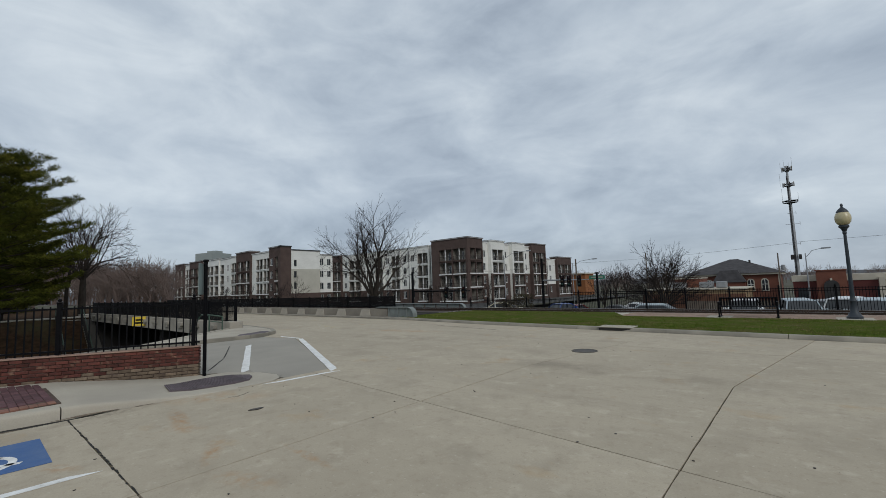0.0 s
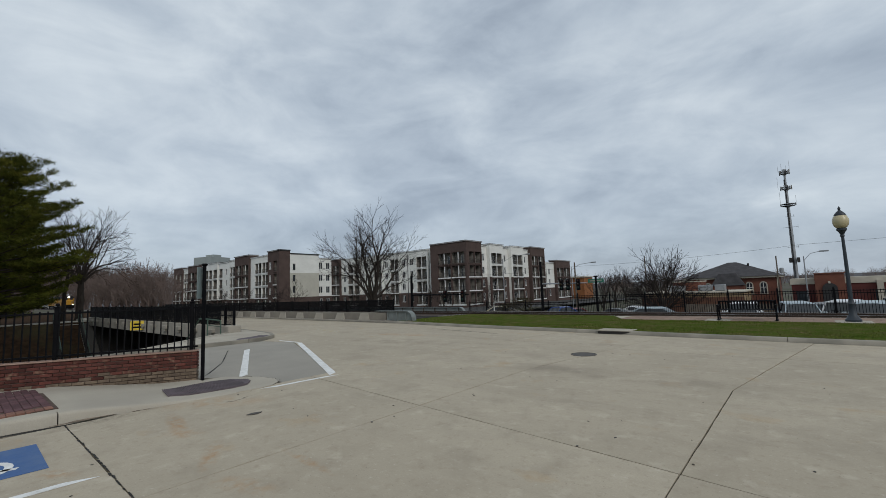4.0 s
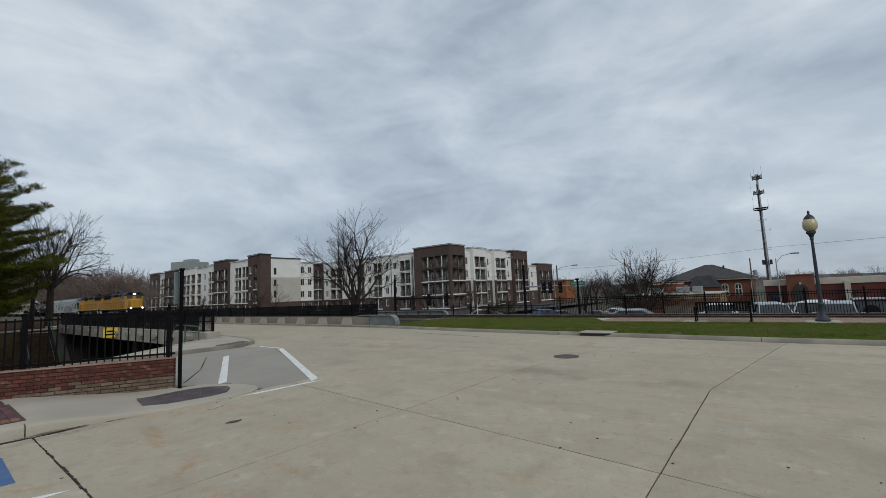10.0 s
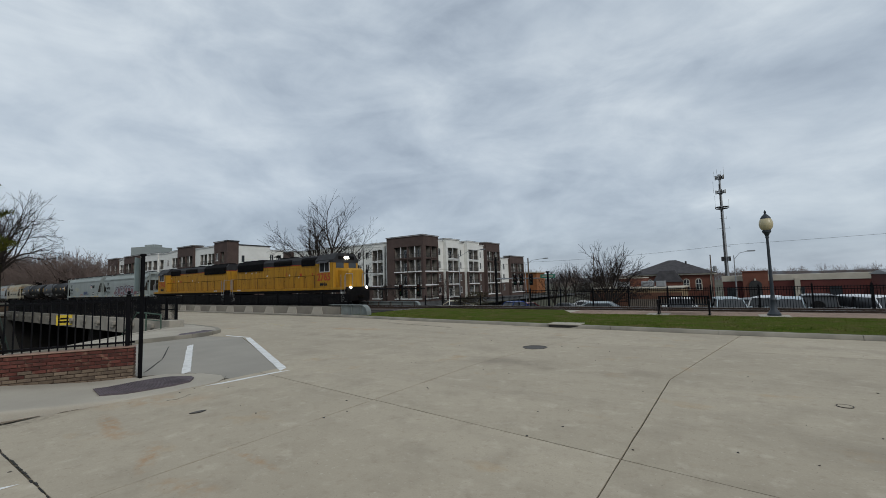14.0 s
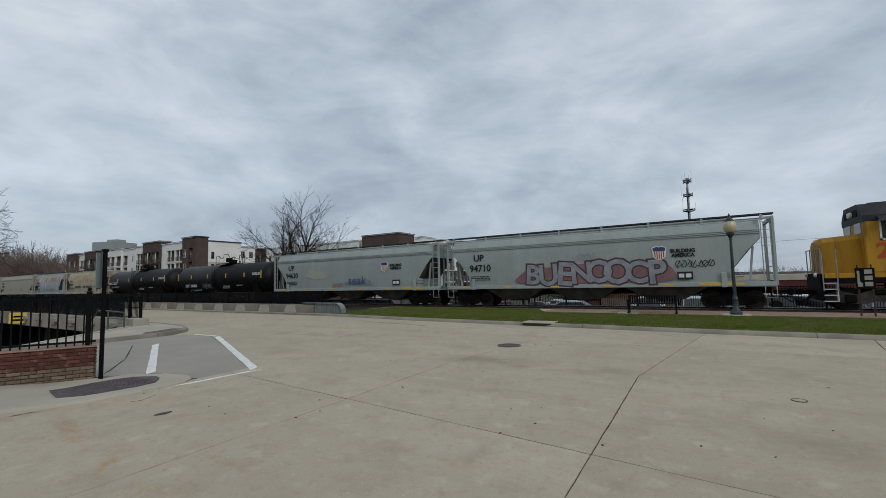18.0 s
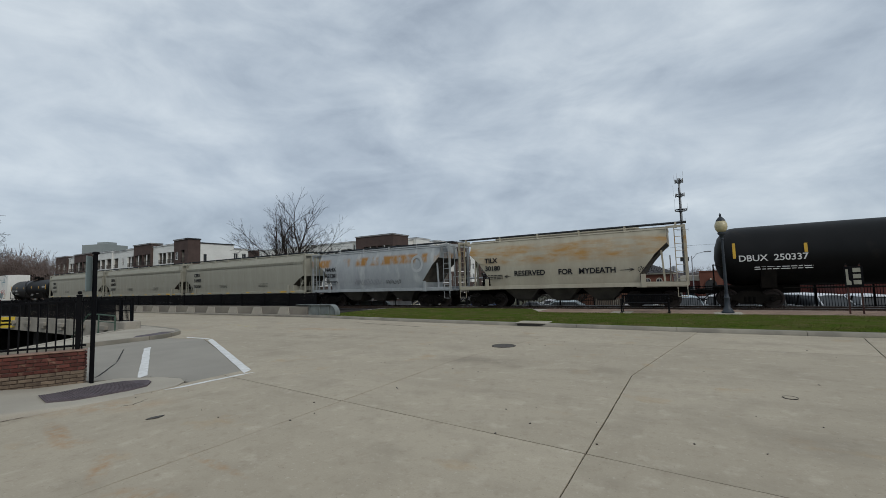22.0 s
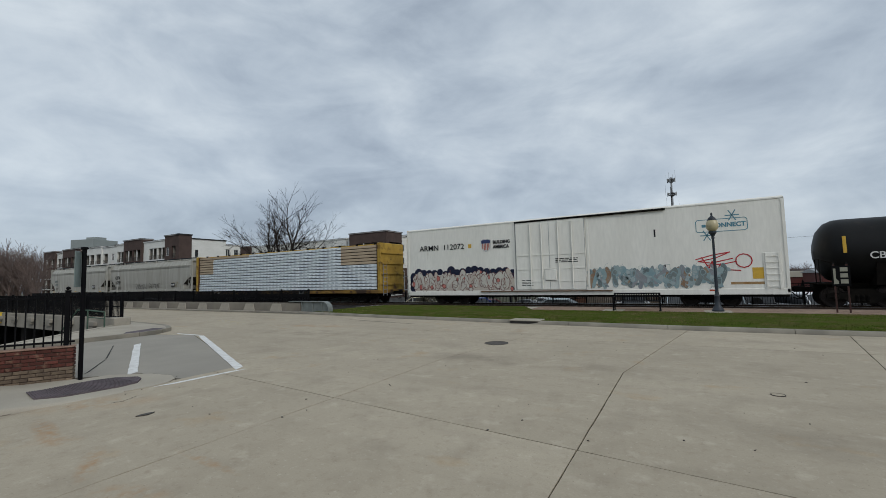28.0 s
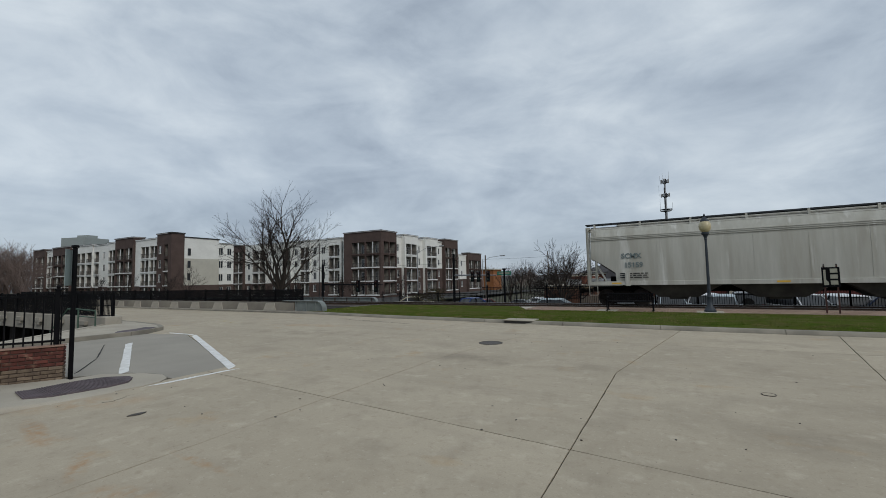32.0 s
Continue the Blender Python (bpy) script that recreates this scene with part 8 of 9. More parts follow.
    for s in (-1, 1):
        x = s * (h - 0.12)
        x_in = s * (e_bot + 0.15)
        part("end_platform", Geo().box(min(x, s * (e_bot - 0.2)), max(x, s * (e_bot - 0.2)), -1.45, 1.45, 1.12, 1.2), sm, car)
        for y in (-1.38, 1.38):
            part("corner_post", Geo().box(x - 0.07, x + 0.07, y - 0.05, y + 0.05, 1.2, top - 0.05, 0.01), paint, car)
        part("end_beam", Geo().box(x - 0.06, x + 0.06, -1.42, 1.42, top - 0.2, top - 0.02, 0.01), paint, car)
        part("top_brace", Geo().box(min(x, s * e_top), max(x, s * e_top), -1.42, -1.34, top - 0.16, top - 0.04), paint, car)
        part("slope_sheet", Geo().loft([[(s * e_top, -1.2, z_end + 0.05), (s * e_top, 1.2, z_end + 0.05), (s * (e_top - 0.02), 1.2, z_end + 0.05), (s * (e_top - 0.02), -1.2, z_end + 0.05)], [(s * (e_bot - 0.3), -1.1, 1.5), (s * (e_bot - 0.3), 1.1, 1.5), (s * (e_bot - 0.32), 1.1, 1.5), (s * (e_bot - 0.32), -1.1, 1.5)]]), SLOPE_DIRT_SHADE, car, "grimy slope sheet, darkened further for shade")
        part("brace", Geo().bar((s * (h - 1.15), -1.2, 1.2), (s * (e_top - 0.3), -1.2, z_end - 0.35), 0.09, 0.09), paint, car)
        a, b = sorted((x - s * 0.02, x - s * 0.46))
        part("ladder", ladder(a, b, -1.46, 1.0, top - 0.1, 9), paint, car)
        part("stirrup", Geo().pipe([(a, -1.45, 1.15), (a, -1.45, 0.62), (b, -1.45, 0.62), (b, -1.45, 1.15)], 0.016), paint, car)
        part("grab_rail", Geo().pipe([(x, -0.9, 1.2), (x, -0.9, 2.1), (x, 0.9, 2.1), (x, 0.9, 1.2)], 0.018), paint, car)
        part("end_post", Geo().box(x - 0.03, x + 0.03, -0.72, -0.66, 1.2, top - 0.1), paint, car)
        truck(car, s * (h - 1.85))
        coupler(car, s * (h - 0.1), s)
    part("brake_cylinder", Geo().tube((-h + 1.1, 0.2, 1.5), (-h + 1.9, 0.2, 1.5), 0.16, n=12), UNDER, car, "black brake cylinder")
    part("jacking_pad", Geo().box(h - 2.3, h - 2.05, -1.56, -1.5, 1.12, 1.85, 0.01), paint, car)
    part("jacking_pad", Geo().box(-h + 2.05, -h + 2.3, -1.56, -1.5, 1.12, 1.85, 0.01), paint, car)
    return car


def plate_mark(car, x, z, y=-1.53):
    part("data_plate", Geo().box(x - 0.35, x + 0.35, y - 0.003, y + 0.003, z - 0.2, z + 0.2), TXT_BLACK, car, smooth=0)
    for k in (-1, 1):
        part("data_window", Geo().box(x + k * 0.16 - 0.12, x + k * 0.16 + 0.12, y - 0.006, y - 0.003, z - 0.1, z + 0.1), TXT_WHITE, car, smooth=0)


def sill_reflectors(car, L, mat=None, z=1.27, n=6, w=0.5):
    for i in range(n):
        x = -L / 2 + 1.6 + (L - 3.2) * i / (n - 1)
        part("reflector", Geo().box(x - w / 2, x + w / 2, -1.528, -1.521, z - 0.045, z + 0.045), mat or REFLECT, car, smooth=0)


def tank_car(label, L, seed=0, marks=True):
    car = thing("tank_car", label, "freight car", "freight train")
    r, zc, h = 1.5, 2.58, L / 2
    prof = [(0.0, -h), (0.55, -h + 0.06), (1.0, -h + 0.2), (1.33, -h + 0.45), (1.47, -h + 0.75), (r, -h + 1.0), (r, -1.1), (r + 0.012, -1.08), (r + 0.012, -0.5), (r, -0.48), (r, h - 1.0), (1.47, h - 0.75), (1.33, h - 0.45), (1.0, h - 0.2), (0.55, h - 0.06), (0.0, h)]
    part("tank", Geo().lathe(prof, 48, (0, 0, zc), "x"), TANK_BLACK, car, smooth=40)
    # walkway, valves and railing on top
    g = Geo().box(-1.2, 1.3, -0.9, 0.9, zc + r + 0.04, zc + r + 0.09)
    part("top_platform", g, UNDER, car, "black top platform")
    g = Geo()
    zt = zc + r + 0.09
    for y in (-0.88, 0.88):
        g.pipe([(-1.15, y, zt), (-1.15, y, zt + 0.75), (-0.5, y, zt + 0.75), (-0.3, y, zt + 0.55), (0.25, y, zt + 0.55), (0.3, y, zt + 0.9), (0.95, y, zt + 0.95), (1.25, y, zt + 0.7), (1.25, y, zt)], 0.03)
        for x in (-0.6, 0.3, 0.85):
            g.tube((x, y, zt), (x, y, zt + 0.85), 0.022, n=6)
    part("top_railing", g, UNDER, car)
    part("manway", Geo().lathe([(0.38, 0), (0.38, 0.4), (0.42, 0.42), (0.42, 0.5), (0, 0.56)], 16, (0.55, 0, zc + r - 0.05)), UNDER, car)
    part("valve_box", Geo().box(0.4, 0.9, -0.75, -0.25, zt + 0.12, zt + 0.55, 0.03), UNDER, car)
    part("vent", Geo().lathe([(0, 0), (0.05, 0.02), (0.05, 0.16), (0.1, 0.22), (0.08, 0.32), (0, 0.35)], 10, (1.75, 0, zc + r - 0.05)), UNDER, car)
    part("side_ladder", ladder(-0.75, -0.3, -r - 0.05, 0.9, zc + r * 0.7, 10), UNDER, car)
    part("ladder_curve", Geo().pipe([(-0.75, -r - 0.05, zc + r * 0.7), (-0.75, -1.2, zc + r * 0.98), (-0.75, -0.9, zc + r)], 0.02).pipe([(-0.3, -r - 0.05, zc + r * 0.7), (-0.3, -1.2, zc + r * 0.98), (-0.3, -0.9, zc + r)], 0.02), UNDER, car)
    for s in (-1, 1):
        part("stub_sill", Geo().box(min(s * (h - 3.4), s * (h + 0.15)), max(s * (h - 3.4), s * (h + 0.15)), -0.35, 0.35, 0.72, 1.12, 0.03), UNDER, car)
        part("saddle", Geo().prism_x([(-1.25, 1.0), (1.25, 1.0), (1.42, 2.0), (-1.42, 2.0)], s * (h - 2.1) - 0.3, s * (h - 2.1) + 0.3), UNDER, car)
        part("end_platform", Geo().box(min(s * (h - 0.7), s * (h + 0.15)), max(s * (h - 0.7), s * (h + 0.15)), -1.4, 1.4, 1.06, 1.12), UNDER, car)
        part("end_railing", Geo().pipe([(s * (h + 0.1), -1.35, 1.1), (s * (h + 0.1), -1.35, 2.2), (s * (h + 0.1), -0.7, 2.2), (s * (h + 0.1), -0.7, 1.1)], 0.022).pipe([(s * (h - 0.4), -1.42, 1.1), (s * (h - 0.4), -1.42, 2.0), (s * (h + 0.1), -1.35, 2.2)], 0.022), UNDER, car)
        part("stirrup", Geo().pipe([(s * (h - 0.1), -1.4, 1.1), (s * (h - 0.1), -1.4, 0.5), (s * (h - 0.5), -1.4, 0.5), (s * (h - 0.5), -1.4, 1.1)], 0.018), UNDER, car)
        truck(car, s * (h - 1.35))
        coupler(car, s * (h + 0.1), s)
    part("walk_rail", Geo().tube((-h + 2.6, -1.4, 0.98), (h - 2.6, -1.4, 0.98), 0.03), UNDER, car, "low side rail")
    part("bottom_outlet", Geo().lathe([(0.3, 0), (0.3, 0.2), (0.18, 0.35), (0.18, 0.6)], 12, (0.2, 0, 0.55)), UNDER, car)
    for i, x in enumerate((-h + 0.8, -h * 0.58, -h * 0.2, h * 0.2, h * 0.57, h - 0.95)):
        big = 0.75 if i in (0, 5) else 0.42
        part("reflector", Geo().box(x - 0.06, x + 0.06, -r - 0.008, -r + 0.03, zc + 0.05 - big / 2 + 0.2, zc + 0.05 + big / 2 + 0.2), REFLECT, car, smooth=0)
    return car


def locomotive(label, number, d):
    """A six-axle hood locomotive; its cab points along d."""
    car = thing("locomotive", label, "locomotive", "freight train")

    def X(a, b):
        return min(d * a, d * b), max(d * a, d * b)

    def bx(a, b, y0, y1, z0, z1, bev=0.02):
        a, b = X(a, b)
        return Geo().box(a, b, y0, y1, z0, z1, bev)

    part("frame", bx(-9.2, 9.2, -1.48, 1.48, 1.22, 1.5), LOCO_BLACK, car, "black underframe")
    part("sill_band", bx(-9.15, 9.15, -1.5, 1.5, 1.46, 1.68), LOCO_YEL, car, "yellow walkway edge")
    # long hood: yellow sides, dark top
    part("long_hood", bx(-8.95, 5.3, -0.92, 0.92, 1.66, 3.80, 0.05), LOCO_YEL, car, "streaked yellow hood")
    part("hood_top", Geo().loft([[(x, -0.92, 3.76), (x, -0.93, 4.2), (x, -0.7, 4.48), (x, 0.7, 4.48), (x, 0.93, 4.2), (x, 0.92, 3.76)] for x in X(-8.95, 5.3)]), LOCO_GREY, car, "dark grey hood top")
    part("red_line", bx(-8.96, 5.3, -0.945, 0.945, 3.74, 3.79, 0), TXT_RED, car, "thin red line")

    def cowl(name, x0, x1, z0, z1, proud, label):
        pr = [(-0.92 - proud, z0), (-0.93 - proud, 4.16), (-0.84 - proud, min(z1, 4.28)), (-0.70 - proud * 0.6, z1), (0.70 + proud * 0.6, z1), (0.84 + proud, min(z1, 4.28)), (0.93 + proud, 4.16), (0.92 + proud, z0)]
        return part(name, Geo().prism_x(pr, *X(x0, x1)), LOCO_BLACK, car, label)

    rad = cowl("radiator", -8.6, -3.75, 3.52, 4.5, 0.07, "black radiator cowl")
    for k in range(5):
        part("radiator_slat", Geo().box(*X(-8.5, -3.85), -1.012, -0.99, 3.62 + 0.115 * k, 3.66 + 0.115 * k), LOCO_BLACK, rad)
    brake = cowl("dynamic_brake", -1.9, 1.1, 3.84, 4.42, 0.03, "black brake grid")
    for k in range(3):
        part("grid_slat", Geo().box(*X(-1.8, 1.0), -0.975, -0.955, 3.92 + 0.09 * k, 3.95 + 0.09 * k), LOCO_BLACK, brake)
    cowl("air_intake", 2.6, 5.2, 3.62, 4.42, 0.05, "black filter housing")
    # thin brown strips stand in for the shade in the door grooves
    for i in range(17):
        part("hood_door_line", Geo().box(*X(-8.5 + 0.82 * i, -8.49 + 0.82 * i), -0.926, -0.915, 1.8, 3.45 - 0.2 * (i % 2)), RUST_BROWN, car)
    part("hood_seam", Geo().box(*X(-8.9, 5.25), -0.926, -0.915, 3.5, 3.51), RUST_BROWN, car)
    part("hood_seam", Geo().box(*X(-8.9, 5.25), -0.935, -0.915, 1.80, 1.83), LOCO_YEL, car)
    for i in range(16):
        part("door_hinge", Geo().box(*X(-8.35 + 0.82 * i, -8.31 + 0.82 * i), -0.94, -0.915, 2.0 + 0.3 * (i % 3), 2.06 + 0.3 * (i % 3)), UNDER, car)
    for i in range(8):
        part("latch", Geo().box(*X(-7.9 + 1.7 * i, -7.83 + 1.7 * i), -0.945, -0.915, 3.3 + 0.12 * (i % 2), 3.36 + 0.12 * (i % 2)), UNDER, car)
    for x, z, w in ((-6.0, 3.3, 0.3), (-3.2, 2.95, 0.28), (0.6, 2.9, 0.22), (2.1, 2.7, 0.16), (-7.2, 3.4, 0.4), (-5.2, 3.35, 0.2)):
        part("paint_chip", Geo().prism_y([(x, z), (x + w, z + 0.08), (x + w * 0.7, z - 0.06), (x + w * 0.2, z - 0.09)], -0.945, -0.935), TXT_WHITE, car, "flaked paint", smooth=0)
    for x, w, z0, z1 in ((4.6, 0.09, 2.75, 3.05), (4.15, 0.08, 2.75, 3.0), (2.3, 0.3, 2.72, 3.0), (0.2, 0.1, 2.8, 3.1)):
        part("letter_remnant", Geo().box(*X(x, x + w), -0.932, -0.922, z0, z1), TXT_RED, car, "remnant of red lettering", smooth=0)
    for x in (-7.9, -6.5, -5.1, -1.3, 0.3):
        rr = 0.66 if x < -4 else 0.52
        part("fan", Geo().lathe([(rr, 0), (rr, 0.1), (rr - 0.06, 0.15), (0.2, 0.15), (0, 0.12)], 20, (d * x, 0, 4.47)), LOCO_BLACK, car, "round roof fan")
    part("exhaust", bx(1.9, 2.5, -0.35, 0.35, 4.45, 4.58), LOCO_BLACK, car)
    part("horn", Geo().tube((d * -2.8, 0, 4.45), (d * -2.8, 0, 4.8), 0.04).lathe([(0.04, -0.3), (0.06, 0.1), (0.12, 0.3)], 10, (d * -2.8, 0.1, 4.82), "x").lathe([(0.04, -0.3), (0.06, 0.1), (0.12, 0.3)], 10, (d * -2.8, -0.15, 4.82), "x"), UNDER, car)
    # cab and nose
    cab = part("cab", bx(5.3, 7.75, -1.5, 1.5, 1.66, 3.78, 0.05), LOCO_YEL, car, "yellow cab")
    part("cab_upper", Geo().loft([[(x, -1.49, 3.74), (x, -1.49, 4.0), (x, -0.95, 4.52), (x, 0.95, 4.52), (x, 1.49, 4.0), (x, 1.49, 3.74)] for x in X(5.28, 7.78)]), LOCO_GREY, cab, "dark grey cab roof")
    part("side_window", Geo().box(*X(6.0, 7.2), -1.515, -1.49, 3.02, 3.72), surf("cab_window_dark", (0.012, 0.012, 0.013), (0.03, 0.032, 0.034), scale=2, rough=0.3, bump=0, gloss=0.25), cab, "dark side window")
    part("window_frame", Geo().box(*X(5.94, 6.0), -1.53, -1.49, 2.96, 3.78).box(*X(7.2, 7.26), -1.53, -1.49, 2.96, 3.78).box(*X(6.57, 6.63), -1.53, -1.49, 2.96, 3.78).box(*X(5.94, 7.26), -1.53, -1.49, 2.96, 3.02), TXT_WHITE, cab)
    part("sun_visor", Geo().prism_x([(-1.5, 3.95), (-1.86, 3.72), (-1.86, 3.69), (-1.5, 3.9)], *X(5.9, 7.3)), LOCO_GREY, cab)
    for y0, y1 in ((-1.2, -0.3), (0.3, 1.2)):
        part("windscreen", Geo().box(*X(7.74, 7.765), y0, y1, 3.3, 3.85), GLASS, cab)
    part("number_board", Geo().box(*X(7.74, 7.80), -0.95, -0.35, 4.02, 4.3), LOCO_BLACK, cab, "dark number board")
    part("number_board", Geo().box(*X(7.74, 7.80), 0.35, 0.95, 4.02, 4.3), LOCO_BLACK, cab, "dark number board")
    part("roof_unit", bx(6.1, 7.3, -0.45, 0.45, 4.48, 4.62, 0.05), LOCO_GREY, cab, "low roof unit")
    part("nose", Geo().loft([[(d * x, -w, 1.66), (d * x, -w, z - 0.2), (d * x, -w + 0.25, z), (d * x, w - 0.25, z), (d * x, w, z - 0.2), (d * x, w, 1.66)] for x, w, z in ((7.7, 0.95, 3.3), (9.0, 0.9, 3.2), (9.15, 0.8, 3.05))]), LOCO_YEL, car, "low yellow nose")
    glow = HEADLIGHT if d > 0 else TXT_WHITE
    for y in (-0.14, 0.14):
        part("headlight", Geo().lathe([(0, 0.1), (0.11, 0.08), (0.12, 0)], 12, (7.78, y, 4.16), "x") if d > 0 else Geo().lathe([(0, -0.1), (0.11, -0.08), (0.12, 0)], 12, (-7.78, y, 4.16), "x"), glow, car, "round headlight")
    for y in (-0.95, 0.95):
        part("ditch_light", Geo().lathe([(0, 0.1), (0.1, 0.08), (0.11, 0)], 12, (9.32, y, 1.62), "x") if d > 0 else Geo().lathe([(0, -0.1), (0.1, -0.08), (0.11, 0)], 12, (-9.32, y, 1.62), "x"), glow, car, "low ditch light")
    for s in (-1, 1):
        part("end_plate", Geo().box(*sorted((s * 9.2, s * 9.28)), -1.4, 1.4, 0.45, 1.68), LOCO_BLACK, car, "black pilot plate")
        part("end_railing", Geo().pipe([(s * 9.22, -1.4, 1.68), (s * 9.22, -1.4, 2.75), (s * 9.22, -0.6, 2.75), (s * 9.22, -0.6, 1.68)], 0.022).pipe([(s * 9.22, 0.6, 1.68), (s * 9.22, 0.6, 2.75), (s * 9.22, 1.4, 2.75), (s * 9.22, 1.4, 1.68)], 0.022), STEEL, car, "pale end handrails")
        g = Geo()
        for i in range(4):
            g.box(*sorted((s * 8.75, s * 9.2)), -1.5, -1.2, 0.42 + 0.27 * i, 0.45 + 0.27 * i)
        g.box(*sorted((s * 8.72, s * 8.75)), -1.5, -1.2, 0.42, 1.3)
        part("steps", g, TXT_WHITE, car, "white edged steps")
        part("step_handrail", Geo().pipe([(s * 9.2, -1.5, 0.9), (s * 9.2, -1.5, 2.6)], 0.022).pipe([(s * 8.72, -1.5, 0.9), (s * 8.72, -1.5, 2.7)], 0.022), STEEL, car)
        coupler(car, s * 9.2, s)
    # walkway handrails
    g = Geo()
    xs = [-8.6 + 1.53 * i for i in range(10)]
    for x in xs:
        part("stanchion", Geo().tube((d * x, -1.46, 1.66), (d * x, -1.46, 2.72), 0.025, n=6), RUST_BROWN, car)
    part("handrail", Geo().pipe([(d * x, -1.46, 2.72) for x in xs], 0.02), UNDER, car)
    for s in (1,):
        part("handrail", Geo().pipe([(d * x, 1.46, 2.72) for x in xs], 0.02), UNDER, car)
    part("fuel_tank", Geo().prism_x([(-1.1, 1.12), (-1.27, 1.06), (-1.39, 0.95), (-1.45, 0.78), (-1.45, 0.6), (-1.39, 0.43), (-1.27, 0.3), (-1.1, 0.22), (1.1, 0.22), (1.27, 0.3), (1.39, 0.43), (1.45, 0.6), (1.45, 0.78), (1.39, 0.95), (1.27, 1.06), (1.1, 1.12)], *X(-3.3, 3.35)), LOCO_TANK, car, "grey fuel tank")
    part("air_reservoir", Geo().tube((d * -3.0, -1.15, 1.2), (d * 1.2, -1.15, 1.2), 0.19, n=12), LOCO_TANK, car)
    # six-wheel trucks
    for s in (-1, 1):
        tr = part("truck", Geo().box(-2.6, 2.6, -0.8, 0.8, 0.5, 0.8, 0.04), UNDER, car, at=pose(s * 6.35, 0, 0))
        prof = [(-2.9, 0.45), (-2.9, 0.72), (-2.4, 0.9), (-1.8, 0.72), (-1.2, 0.98), (-0.7, 0.98), (-0.4, 0.75), (0.4, 0.75), (0.7, 0.98), (1.2, 0.98), (1.8, 0.72), (2.4, 0.9), (2.9, 0.72), (2.9, 0.45), (2.3, 0.35), (1.6, 0.3), (1.2, 0.42), (0.5, 0.3), (-0.5, 0.3), (-1.2, 0.42), (-1.6, 0.3), (-2.3, 0.35)]
        for y in (-1.05, 1.05):
            part("side_frame", Geo().prism_y(prof, y - 0.08, y + 0.08), surf("loco_truck_grey", (0.075, 0.068, 0.062), (0.04, 0.036, 0.034), scale=3, rough=0.75, bump=0.1, gloss=0.3), tr)
            for k in (-2.05, 0, 2.05):
                part("journal_box", Geo().box(k - 0.2, k + 0.2, y - 0.17 if y < 0 else y, y if y < 0 else y + 0.17, 0.36, 0.72, 0.04), UNDER, tr)
                part("wheel", WHEEL_ME, None, tr, at=pose(k, 0.76 if y > 0 else -0.76, 0.5, 0, 0, 180 if y > 0 else 0) @ Matrix.Diagonal((1.08, 1, 1.08, 1)))
            for k in (-1.0, 1.0):
                part("brake_cylinder", Geo().tube((k - 0.25, y * 1.08, 0.82), (k + 0.25, y * 1.08, 0.82), 0.11, n=10), UNDER, tr)
    # full height and length of the shell
    for ob in car.children_recursive:
        if ob.type == "MESH" and ob.parent in (car, cab) and not ob.name.startswith("truck"):
            for v in ob.data.vertices:
                v.co.x *= 1.015
                if v.co.z > 1.7:
                    v.co.z = 1.7 + (v.co.z - 1.7) * 1.075
    side_text(car, number, d * 6.6, 2.6, 0.92, TXT_RED, y=-1.515, bold=0.025)
    side_text(car, "MNA", d * 6.55, 1.95, 0.44, TXT_BLACK, y=-1.515, bold=0.02)
    bars(car, min(d * -7.9, d * -7.2), 1.56, 0.7, 1, TXT_WHITE, y=-1.512, h=0.12)
    return car


